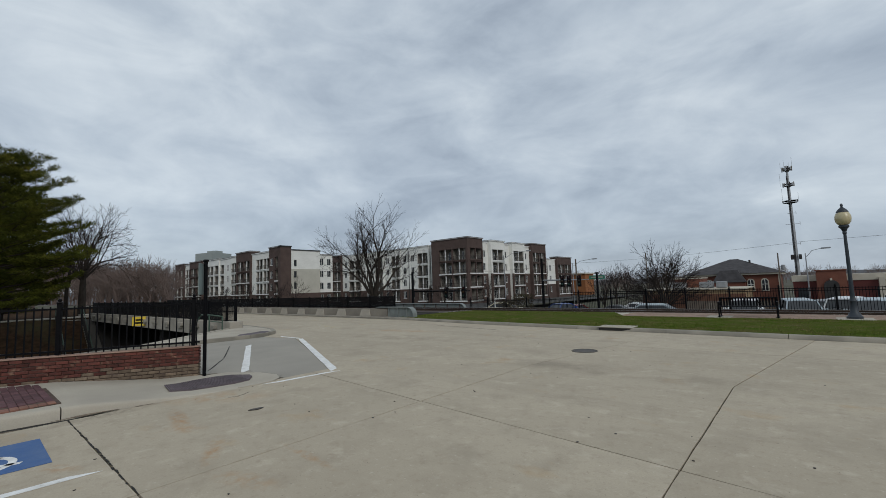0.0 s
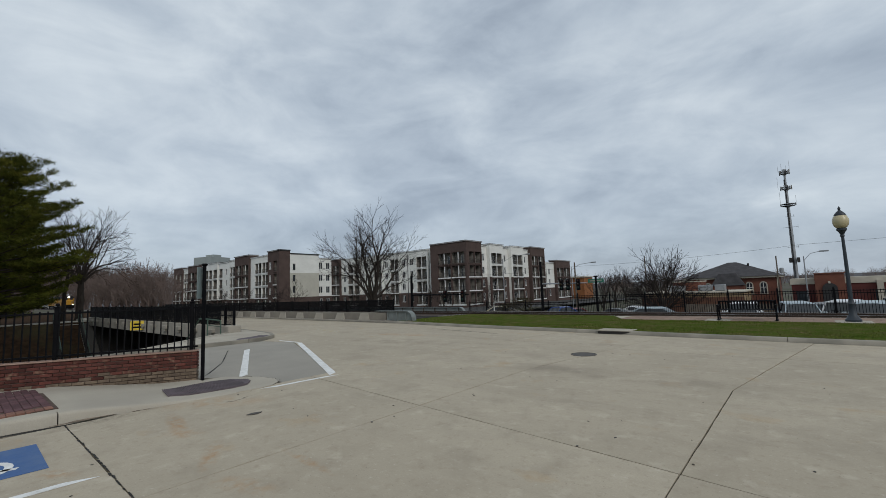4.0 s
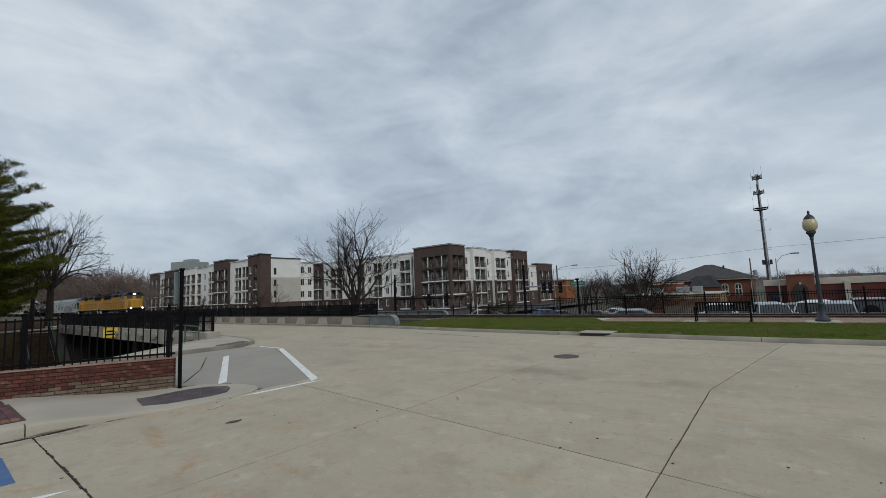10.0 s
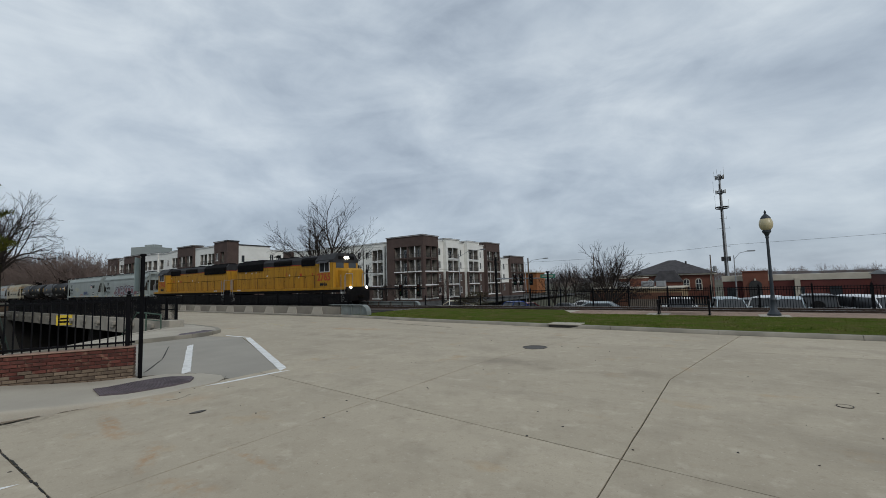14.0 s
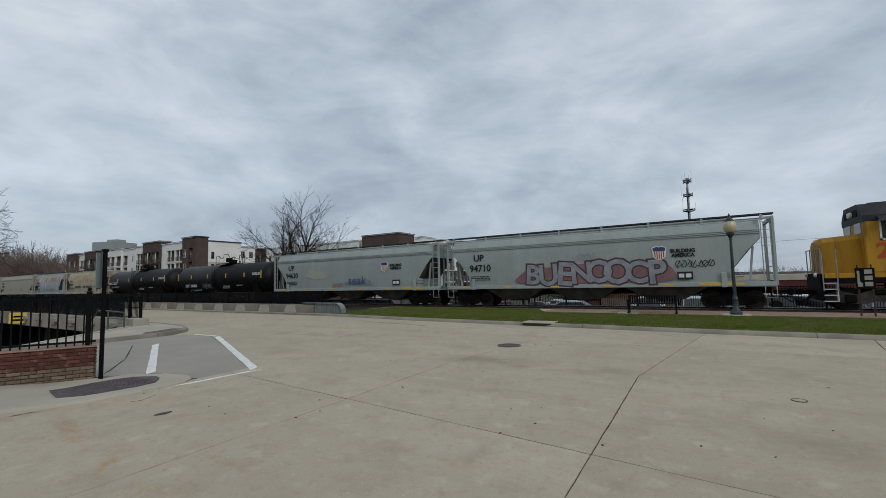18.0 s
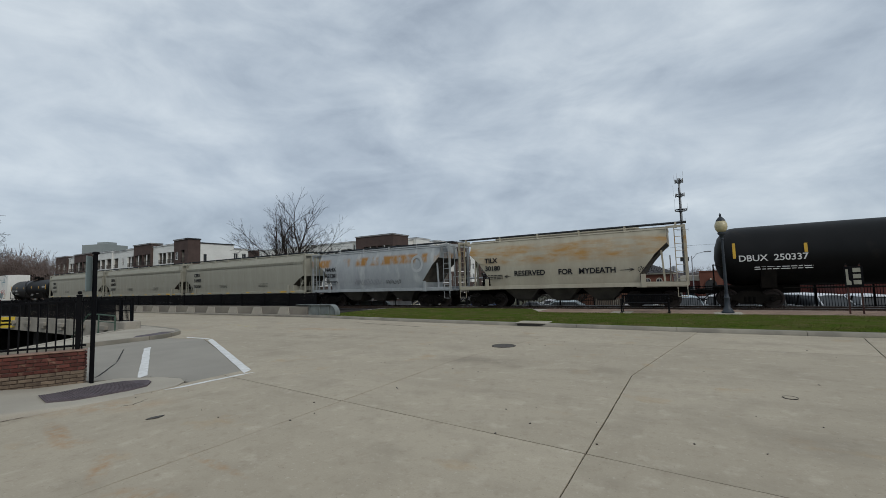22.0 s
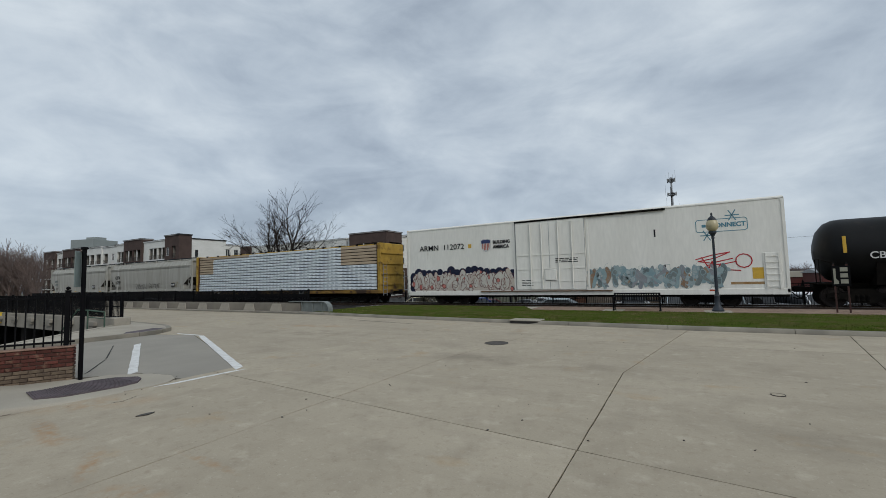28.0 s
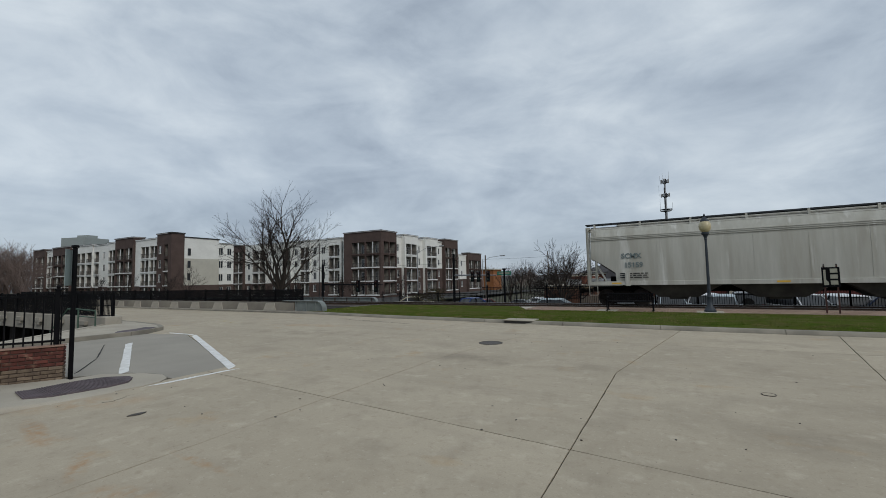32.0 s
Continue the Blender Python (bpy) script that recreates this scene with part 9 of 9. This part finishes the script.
def reefer_car():
    car = thing("refrigerator_car", "white insulated boxcar with graffiti and sliding plug door", "freight car", "freight train")
    h = 10.75
    part("body", Geo().loft([[(x, -1.5, 0.72), (x, -1.5, 5.2), (x, -1.35, 5.32), (x, 0, 5.38), (x, 1.35, 5.32), (x, 1.5, 5.2), (x, 1.5, 0.72)] for x in (-h, h)]), REEFER, car)
    part("underframe", Geo().box(-h, h, -1.3, 1.3, 0.5, 0.75, 0.02), UNDER, car)
    part("side_sill", Geo().box(-h, h, -1.53, -1.47, 0.62, 0.9, 0.01), REEFER, car)
    door = part("door", Geo().box(-2.55, 1.65, -1.58, -1.49, 0.95, 5.1, 0.02), REEFER, car, "white plug door")
    for z in (1.45, 2.2, 3.05):
        part("door_rib", Geo().box(-2.5, 1.6, -1.605, -1.575, z - 0.03, z + 0.03), REEFER, door)
    for x in (-1.6, -0.9, 0.1, 0.9):
        part("lock_rod", Geo().tube((x, -1.63, 1.0), (x, -1.63, 5.0), 0.03, n=8), REEFER, door, "white lock rod")
    for x in (-2.56, -0.45, 1.62):
        part("door_seam", Geo().box(x - 0.012, x + 0.012, -1.586, -1.5, 0.95, 5.1), STEEL, door, "grey door seam")
    part("door_frame", ring(Geo(), -2.72, 1.82, 0.9, 5.16, (-2.6, 1.7, 0.95, 5.1), -1.54, -1.49), REEFER, car, "raised door frame")
    part("latch_box", Geo().box(-0.75, -0.05, -1.66, -1.58, 1.5, 2.15, 0.03), REEFER, door)
    part("bottom_track", Geo().box(-5.0, 3.0, -1.64, -1.5, 0.84, 0.9), surf("door_track", (0.17, 0.10, 0.06), (0.1, 0.07, 0.05), scale=3, rough=0.8, bump=0.1), car, "rusty door track")
    part("top_track", Geo().box(-2.6, 5.8, -1.62, -1.5, 5.1, 5.2, 0.01), UNDER, car, "dark top door track")
    part("roof_edge", Geo().box(-h, h, -1.53, -1.45, 5.18, 5.24), REEFER, car)
    for x in (-h + 0.05, h - 0.05):
        part("corner_post", Geo().box(x - 0.06, x + 0.06, -1.53, -1.45, 0.72, 5.19), REEFER, car)
    part("ladder", ladder(h - 0.85, h - 0.35, -1.55, 0.85, 2.6, 6), REEFER, car)
    part("ladder_panel", Geo().box(h - 0.95, h - 0.25, -1.53, -1.495, 0.9, 2.62, 0.01), REEFER, car)
    part("end_panel", Geo().box(-h - 0.12, -h, -1.4, 1.4, 4.4, 5.3, 0.02), REFLECT, car, "yellow end panel")
    part("end_ladder", ladder(-1.3, -0.8, 0, 0.7, 3.0, 8), UNDER, car, at=pose(-h - 0.08, 0, 0, 0, 0, 90))
    part("end_walk", Geo().box(-h - 0.5, -h, -1.4, 1.4, 1.0, 1.06).pipe([(-h - 0.45, -1.4, 1.05), (-h - 0.45, -1.4, 2.0), (-h, -1.4, 2.0)], 0.025), STEEL, car)
    for s in (-1, 1):
        truck(car, s * 7.6)
        coupler(car, s * h, s)
    side_text(car, "ARMN  112072", -7.95, 3.88, 0.52, TXT_BLACK, squeeze=1.07, bold=0.003)
    shield(car, -4.6, 3.86, 0.6)
    side_text(car, "BUILDING", -3.52, 4.02, 0.28, TXT_BLACK, squeeze=0.92)
    side_text(car, "AMERICA", -3.56, 3.72, 0.28, TXT_BLACK, squeeze=0.92)
    part("marker", Geo().box(-5.9, -5.66, -1.508, -1.5, 3.75, 4.0), REFLECT, car, smooth=0)
    part("marker", Geo().box(9.36, 9.84, -1.508, -1.5, 1.38, 1.92), REFLECT, car, smooth=0)
    # plain rounded badge and two snow stars
    g = Geo()
    loop = [(7.15, 3.85), (7.22, 3.78), (9.2, 3.78), (9.3, 3.85), (9.3, 4.32), (9.2, 4.4), (7.22, 4.4), (7.15, 4.32), (7.15, 3.85)]
    ribbon(g, loop, 0.032, -1.505)
    for i in range(3):
        for cx, cz in ((8.7, 4.55), (7.6, 3.6)):
            a = math.pi * i / 3
            ribbon(g, [(cx - 0.28 * math.cos(a), cz - 0.28 * math.sin(a)), (cx + 0.28 * math.cos(a), cz + 0.28 * math.sin(a))], 0.045, -1.506)
    part("badge", g, BADGE, car, "thin blue rounded badge with snow stars", smooth=0)
    side_text(car, "CONNECT", 8.5, 4.08, 0.3, BADGE, y=-1.506)
    bars(car, 7.4, 4.02, 0.35, 1, BADGE, h=0.14, y=-1.506, seed=4)
    bars(car, -0.1, 2.75, 1.3, 3, TXT_BLACK, y=-1.585, h=0.05, seed=3)
    bars(car, -2.2, 1.5, 0.7, 4, TXT_BLACK, y=-1.585, h=0.04, seed=8)
    part("marker", Geo().box(8.47, 9.86, -1.508, -1.5, 1.12, 1.24), RUST, car, "worn ochre bar", smooth=0)
    part("marker", Geo().box(7.55, 7.8, -1.538, -1.53, 0.8, 0.88), TXT_RED, car, smooth=0)
    wild_piece(car, -10.3, -2.85, 0.95, 2.3, [SP_CREAM, SP_BONE, SP_BONE], surf("spray_brick_line", (0.20, 0.075, 0.065), (0.10, 0.05, 0.055), scale=2, rough=0.7, bump=0), 11, count=46, fat=0.85, edge=0.03, accents=(SP_ROSE, SP_BONE), cloud=SP_NAVY)
    wild_piece(car, 1.85, 8.2, 0.95, 2.2, [SP_TEAL, SP_MIST, SP_SLATE, SP_GREY, surf("spray_rust", (0.25, 0.15, 0.09), (0.32, 0.24, 0.17), scale=2, rough=0.7, bump=0)], SP_TEAL, 21, count=70, accents=(SP_SLATE, SP_MIST), edge=0.016, fat=0.62)
    tag = Geo()
    for k, line in enumerate(([(7.05, 2.4), (7.75, 2.6), (8.5, 2.72), (7.9, 2.45), (7.15, 2.3), (7.7, 2.2), (8.6, 2.4)], [(7.3, 2.5), (7.6, 1.95), (7.75, 2.3), (7.85, 1.7), (8.1, 2.15)], [(7.5, 2.1), (8.3, 2.15), (8.75, 2.25)], [(7.7, 1.75), (8.3, 1.85), (8.9, 1.8)],
                             [(9.05 + 0.33 * math.cos(a * 0.5236), 2.27 + 0.33 * math.sin(a * 0.5236)) for a in range(13)])):
        ribbon(tag, line, 0.05, -1.508 - 0.0012 * k)
    part("graffiti", tag, SP_RED, car, "thin red sprayed tag", smooth=0)["kind"] = "stuff"
    for i, x in enumerate((5.2, 5.6)):
        part("slot_mark", Geo().box(x, x + 0.08, -1.508, -1.5, 3.7 - 1.9 * i, 4.1 - 1.9 * i), TXT_BLACK, car, smooth=0)
    return car


def lumber_car():
    car = thing("centerbeam_flatcar", "yellow flatcar loaded with white-wrapped lumber bundles", "freight car", "freight train")
    h = 12.2
    part("deck", Geo().box(-h, h, -1.5, 1.5, 0.78, 1.02, 0.02), CB_DECK, car, "rust-spotted yellow deck")
    part("centre_sill", Geo().box(-h + 1, h - 1, -0.4, 0.4, 0.4, 0.8, 0.02), UNDER, car)
    for s in (-1, 1):
        part("bulkhead", Geo().box(*sorted((s * (h - 0.12), s * (h - 0.42))), -1.5, 1.5, 1.0, 4.62, 0.03), CB_YEL, car, "yellow end bulkhead")
        part("bulkhead_lining", Geo().box(*sorted((s * (h - 0.42), s * (h - 0.54))), -1.42, 1.42, 1.02, 4.55), RUST_BROWN, car, "rust-brown bulkhead lining")
        for z in (1.4, 2.2, 3.0, 3.8):
            part("bulkhead_rib", Geo().box(*sorted((s * (h - 0.12), s * (h - 0.02))), -1.4, 1.4, z, z + 0.12), CB_YEL, car)
        part("ladder", ladder(-1.35, -0.9, 0, 0.6, 3.0, 8), STEEL, car, at=pose(s * (h + 0.03), 0, 0, 0, 0, 90))
        truck(car, s * (h - 2.3))
        coupler(car, s * h, s)
    part("centre_beam", Geo().box(-h + 0.5, h - 0.5, -0.08, 0.08, 1.0, 4.5), CB_YEL, car)
    part("top_beam", Geo().box(-h + 0.5, h - 0.5, -0.75, 0.75, 4.5, 4.62, 0.02), CB_YEL, car, "top chord")
    rnd = random.Random(6)
    n_rows = 14
    x0, x1 = -h + 0.55, h - 0.55
    hz = (4.48 - 1.04) / n_rows
    cuts = [x0, x0 + 2.35, x0 + 8.0, x0 + 14.7, x0 + 19.6, x1]
    inked = Geo()
    for r in range(n_rows):
        z = 1.04 + r * hz
        for j, (a, b) in enumerate(zip(cuts, cuts[1:])):
            if (j == 0 and r > 6) or (j == 4 and r > 7) or (r == n_rows - 1 and j == 1) :
                mt = LUMBER
            else:
                mt = WRAP
            off = rnd.uniform(-0.02, 0.02)
            for s in (-1, 1):
                y0, y1 = sorted((s * 0.1, s * (1.36 + off)))
                part("lumber_pack", Geo().box(a + 0.004, b - 0.004, y0, y1, z + 0.046, z + hz - 0.004, 0.012), mt, car)
            if mt is WRAP:
                xx = a + 0.15
                while xx < b - 0.35:
                    u, zz = xx + rnd.uniform(-0.03, 0.03), z + 0.07
                    inked.box(u, u + 0.17, -1.364 - off, -1.356 - off, zz, zz + hz * rnd.uniform(0.3, 0.5))
                    inked.box(u + 0.2, u + 0.24, -1.364 - off, -1.356 - off, zz - 0.01, zz + hz * 0.5)
                    xx += 0.46
        # a full-length black sheet stands in for the shade between rows
        part("spacer", Geo().box(x0, x1, -1.3, 1.3, z, z + 0.042), UNDER, car, "black sheet for the shaded gap between packs")
    part("wrap_print", inked, WRAP_INK, car, "faint grey print on the wrap", smooth=0)["kind"] = "stuff"
    for i in range(13):
        x = -h + 0.9 + 1.86 * i
        part("top_cleat", Geo().box(x - 0.06, x + 0.06, -0.85, -0.7, 4.55, 4.7), UNDER, car)
        part("tie_down", Geo().box(x - 0.09, x + 0.09, -1.54, -1.48, 0.86, 1.0), RUST_BROWN, car)
    side_text(car, "TTZX  85458", -8.6, 0.88, 0.22, TXT_WHITE, y=-1.51, bold=0.006)
    plate_mark(car, 3.6, 0.9, y=-1.51)
    return car


TRAIN = []


def place(car, s):
    TRAIN.append((car, s))


def hopper_marks(car, h, code, num, z=2.85, size=0.5, mat=TXT_BLACK, off=2.6, gap=0.62):
    side_text(car, code, -h + off, z + gap / 2, size, mat)
    side_text(car, num, -h + off + 0.1, z - gap / 2, size, mat)
    bars(car, -h + off - 0.6, z - gap - 0.22, 1.4, 3, TXT_BLACK, h=0.05, step=0.11, seed=int(size * 100))


def build_train():
    place(locomotive("lead six-axle diesel locomotive, streaked yellow with dark roof", "2765", 1), 52.1)
    place(locomotive("trailing six-axle diesel locomotive, streaked yellow, cab facing back", "2745", -1), 32.0)

    def grey_hopper(label, num, sill=True):
        car = covered_hopper(label, 18.3, UP_GREY, "flat", 3)
        hopper_marks(car, 9.15, "UP", num, 2.85, 0.62, gap=0.68)
        shield(car, 4.17, 2.95, 0.56)
        side_text(car, "BUILDING", 5.26, 3.03, 0.26, TXT_BLACK, squeeze=0.95)
        side_text(car, "AMERICA", 5.26, 2.8, 0.26, TXT_BLACK, squeeze=0.95)
        plate_mark(car, 5.3, 1.74)
        bars(car, -1.4, 1.72, 1.25, 4, TXT_RED, seed=3, h=0.03, step=0.085)
        bars(car, 6.9, 1.8, 0.9, 3, TXT_BLACK, seed=5, h=0.03)
        sill_reflectors(car, 18.3)
        part("sill_stripe", Geo().box(5.9, 7.5, -1.527, -1.52, 1.22, 1.36), REFLECT, car, smooth=0)
        return car

    c = grey_hopper("pale grey covered hopper car with large pink bubble graffiti", "94710")
    part("graffiti", Geo().prism_y(rounded([(-4.3, 1.5), (-3.5, 2.15), (-3.0, 2.45), (-1.2, 2.4), (0.6, 2.62), (2.6, 2.5), (4.2, 2.6), (4.75, 2.2), (4.95, 1.7), (4.6, 1.42), (1.0, 1.42), (-2.0, 1.42)]), -1.5135, -1.511), SP_PINK, c, "dull pink sprayed cloud", smooth=0)["kind"] = "stuff"
    xx = -3.35
    for i, ch in enumerate("BUENOOCP"):
        wd = 1.0
        zz, up = (1.94, 1.9, 1.93, 1.97, 2.02, 1.98, 1.94, 1.92)[i], (4, -3, 5, -4, 3, -6, 4, -3)[i]
        for k, (bold, mt) in enumerate(((0.15, SP_PINK), (0.12, SP_LINE), (0.045, SP_SILVER))):
            letters(ch, 1.62 + 0.12 * (i % 3), mt, c, pose(xx + wd / 2, -1.517 - 0.004 * k - 0.0012 * (i % 2), zz, 0, up, 0), name="graffiti", label="spray-painted letter", squeeze=1.02, bold=bold)
        xx += wd - 0.02
    scrawl(c, 4.9, 6.6, 2.35, 0.35, 7, TXT_BLACK, 43, y=-1.518)
    scrawl(c, -0.4, 1.0, 2.95, 0.4, 4, SP_GREY, 44, y=-1.518)
    place(c, 12.0)
    d = grey_hopper("pale grey covered hopper car with small blue scrawl", "94630")
    bold_letters(d, "seak", 1.35, 1.95, 0.95, ((0.0, SP_BLUE),), y=-1.515, squeeze=1.15)
    scrawl(d, -0.1, 2.9, 1.75, 0.3, 4, SP_BLUE, 45, y=-1.515, w=0.025)
    part("stain", Geo().prism_y([(-4.6, 2.4), (-4.2, 3.0), (-2.4, 2.7), (-2.0, 2.3), (-3.3, 2.1)], -1.511, -1.509), surf("yellow_stain", (0.36, 0.36, 0.26), (0.36, 0.39, 0.37), scale=2, rough=0.6, bump=0), d, "faint yellow stain", smooth=0)
    place(d, -6.79)

    def black_tank(label, code, L=16.8, z=2.42, xk=0.365):
        t = tank_car(label, L)
        side_text(t, code, -L * xk, z, 0.42, TXT_WHITE, y=-0.028 - math.sqrt(1.5 ** 2 - max(0.0, 2.58 - z - 0.16) ** 2), bold=0.006)
        bars(t, -L * xk - 0.7, z - 0.44, 2.2, 2, TXT_WHITE, y=-0.004 - math.sqrt(1.5 ** 2 - (2.58 - z + 0.38) ** 2), seed=7, h=0.035)
        bars(t, L * 0.36, 2.95, 1.3, 5, TXT_WHITE, y=-1.485, seed=8, h=0.06, step=0.09)
        bars(t, -0.1 + L * 0.06, 1.75, 1.2, 3, TXT_WHITE, y=-1.31, seed=9, h=0.035)
        bars(t, L * 0.2, 1.8, 1.0, 1, TXT_WHITE, y=-1.33, seed=10, h=0.05)
        return t

    t = black_tank("dusty black tank car with yellow reflector strips", "TILX  253458", z=1.84, xk=0.30)
    scrawl(t, -2.7, -1.0, 1.9, 0.6, 6, SP_GREY, 46, y=-1.40, w=0.025)
    place(t, -25.2)
    place(black_tank("glossy black tank car with yellow reflector strips", "DBUX  250337"), -43.4)

    g = covered_hopper("tan covered hopper car with rust bands and black scrawl", 13.6, TAN_PAINT, "round", 3, top=4.4)
    hopper_marks(g, 6.8, "TILX", "30180", 2.75, 0.42, off=2.5, gap=0.5)
    bold_letters(g, "RESERVED", -1.75, 2.12, 0.44, ((0.012, TXT_BLACK),), y=-1.495)
    bold_letters(g, "FOR", 0.45, 2.12, 0.44, ((0.012, TXT_BLACK),), y=-1.495)
    bold_letters(g, "MYDEATH", 2.25, 2.12, 0.44, ((0.012, TXT_BLACK),), y=-1.495)
    ar = Geo()
    ribbon(ar, [(-3.0, 1.98), (-3.4, 1.95), (-3.2, 2.05), (-3.4, 1.95), (-3.2, 1.88)], 0.03, -1.495)
    ribbon(ar, [(3.5, 2.1), (4.2, 2.12), (3.95, 2.2), (4.2, 2.12), (3.95, 2.02)], 0.03, -1.495)
    part("graffiti", ar, TXT_BLACK, g, "thin sprayed arrows", smooth=0)["kind"] = "stuff"
    scrawl(g, 4.4, 5.5, 2.1, 0.3, 5, TXT_BLACK, 55, y=-1.495, w=0.02)
    place(g, -59.74)

    hh = covered_hopper("weathered grey covered hopper car with orange rust patches", 13.7, RUSTY_GREY, "round", 3, top=4.4)
    hopper_marks(hh, 6.85, "NAHX", "321201", 2.75, 0.42, off=2.3, gap=0.5)
    scrawl(hh, -1.9, 0.8, 1.95, 0.35, 9, SP_GREY, 61, y=-1.51)
    scrawl(hh, 1.2, 2.6, 1.85, 0.3, 4, TXT_BLACK, 62, y=-1.51, w=0.02)
    ring = Geo()
    ring.loft([[(4.05 + r * 0.85 * math.cos(a * 0.3142), yy, 3.1 + r * math.sin(a * 0.3142)) for r, yy in ((0.42, -1.503), (0.62, -1.503), (0.62, -1.5), (0.42, -1.5))] for a in range(21)], caps=False)
    part("overspray", ring, surf("overspray", (0.46, 0.475, 0.48), (0.40, 0.42, 0.42), scale=3, rough=0.7, bump=0), hh, "pale sprayed ring", smooth=0)
    place(hh, -73.93)

    for i, (num, s, L) in enumerate((("310958", -91.02, 19.0), ("310950", -110.6, 18.9), ("310154", -130.1, 19.0))):
        k = covered_hopper("clean pale beige covered hopper car with yellow sill marks", L, PALE_GREY, "full", 4, top=4.55)
        hopper_marks(k, L / 2, "CBFX", num, 2.9, 0.46, off=2.4, gap=0.55)
        sill_reflectors(k, L)
        for x, w in ((-3.0, 1.3), (3.2, 1.3)):
            bars(k, x, 2.05, w, 3, TXT_BLACK, seed=13 + i, h=0.03, step=0.12)
        part("sill_stripe", Geo().box(L / 2 - 3.2, L / 2 - 2.4, -1.527, -1.52, 1.22, 1.36), REFLECT, k, smooth=0)
        place(k, s)
    place(black_tank("glossy black tank car with white reporting marks", "CBTX  721980", 17.9, 2.3, 0.34), -149.1)
    place(reefer_car(), -170.0)
    place(lumber_car(), -195.38)
    o = covered_hopper("dirty streaked grey covered hopper car with small black scrawl", 18.2, DIRTY_GREY, "full", 3)
    hopper_marks(o, 9.1, "CEFX", "11759", 2.55, 0.5, off=2.2, gap=0.6)
    scrawl(o, -2.4, 0.2, 1.75, 0.55, 5, TXT_BLACK, 71, y=-1.518, w=0.035)
    scrawl(o, 0.5, 2.9, 1.8, 0.5, 5, TXT_BLACK, 72, y=-1.518, w=0.035)
    scrawl(o, 5.6, 6.6, 1.9, 0.5, 2, SP_OCHRE, 73, y=-1.518, w=0.03)
    plate_mark(o, 5.6, 1.85)
    place(o, -217.35)
    p = covered_hopper("last covered hopper car, grey with pale vertical streaks", 17.8, DIRTY_GREY, "full", 3)
    hopper_marks(p, 8.9, "SCMX", "15159", 2.5, 0.38, SP_SLATE, off=2.4, gap=0.5)
    plate_mark(p, 5.4, 1.85)
    sill_reflectors(p, 17.8, n=3)
    place(p, -236.2)


build_train()


# ---- the train rolls through, from 0 to 32 s ----
RUN = [(0, -327.5), (3, -277.0), (6, -226.5), (8, -192.3), (10, -157.7), (12, -123.3), (13, -106.2), (14, -89.2), (14.5, -80.6), (16.5, -44.9), (17, -35.8), (18, -17.95),
       (19, -0.15), (20, 17.4), (21, 35.1), (22, 52.85), (23, 70.9), (24, 89.4), (25, 107.9), (26, 126.4), (27.5, 154.0), (28, 163.55), (28.5, 173.25), (29, 183.05), (30, 202.15), (31, 221.5), (31.5, 231.0), (32, 240.6)]


def motions():
    for car, s in TRAIN:
        walk(car, [(t, pose(s + x, TRACK_Y, RAIL_TOP)) for t, x in RUN])


motions()
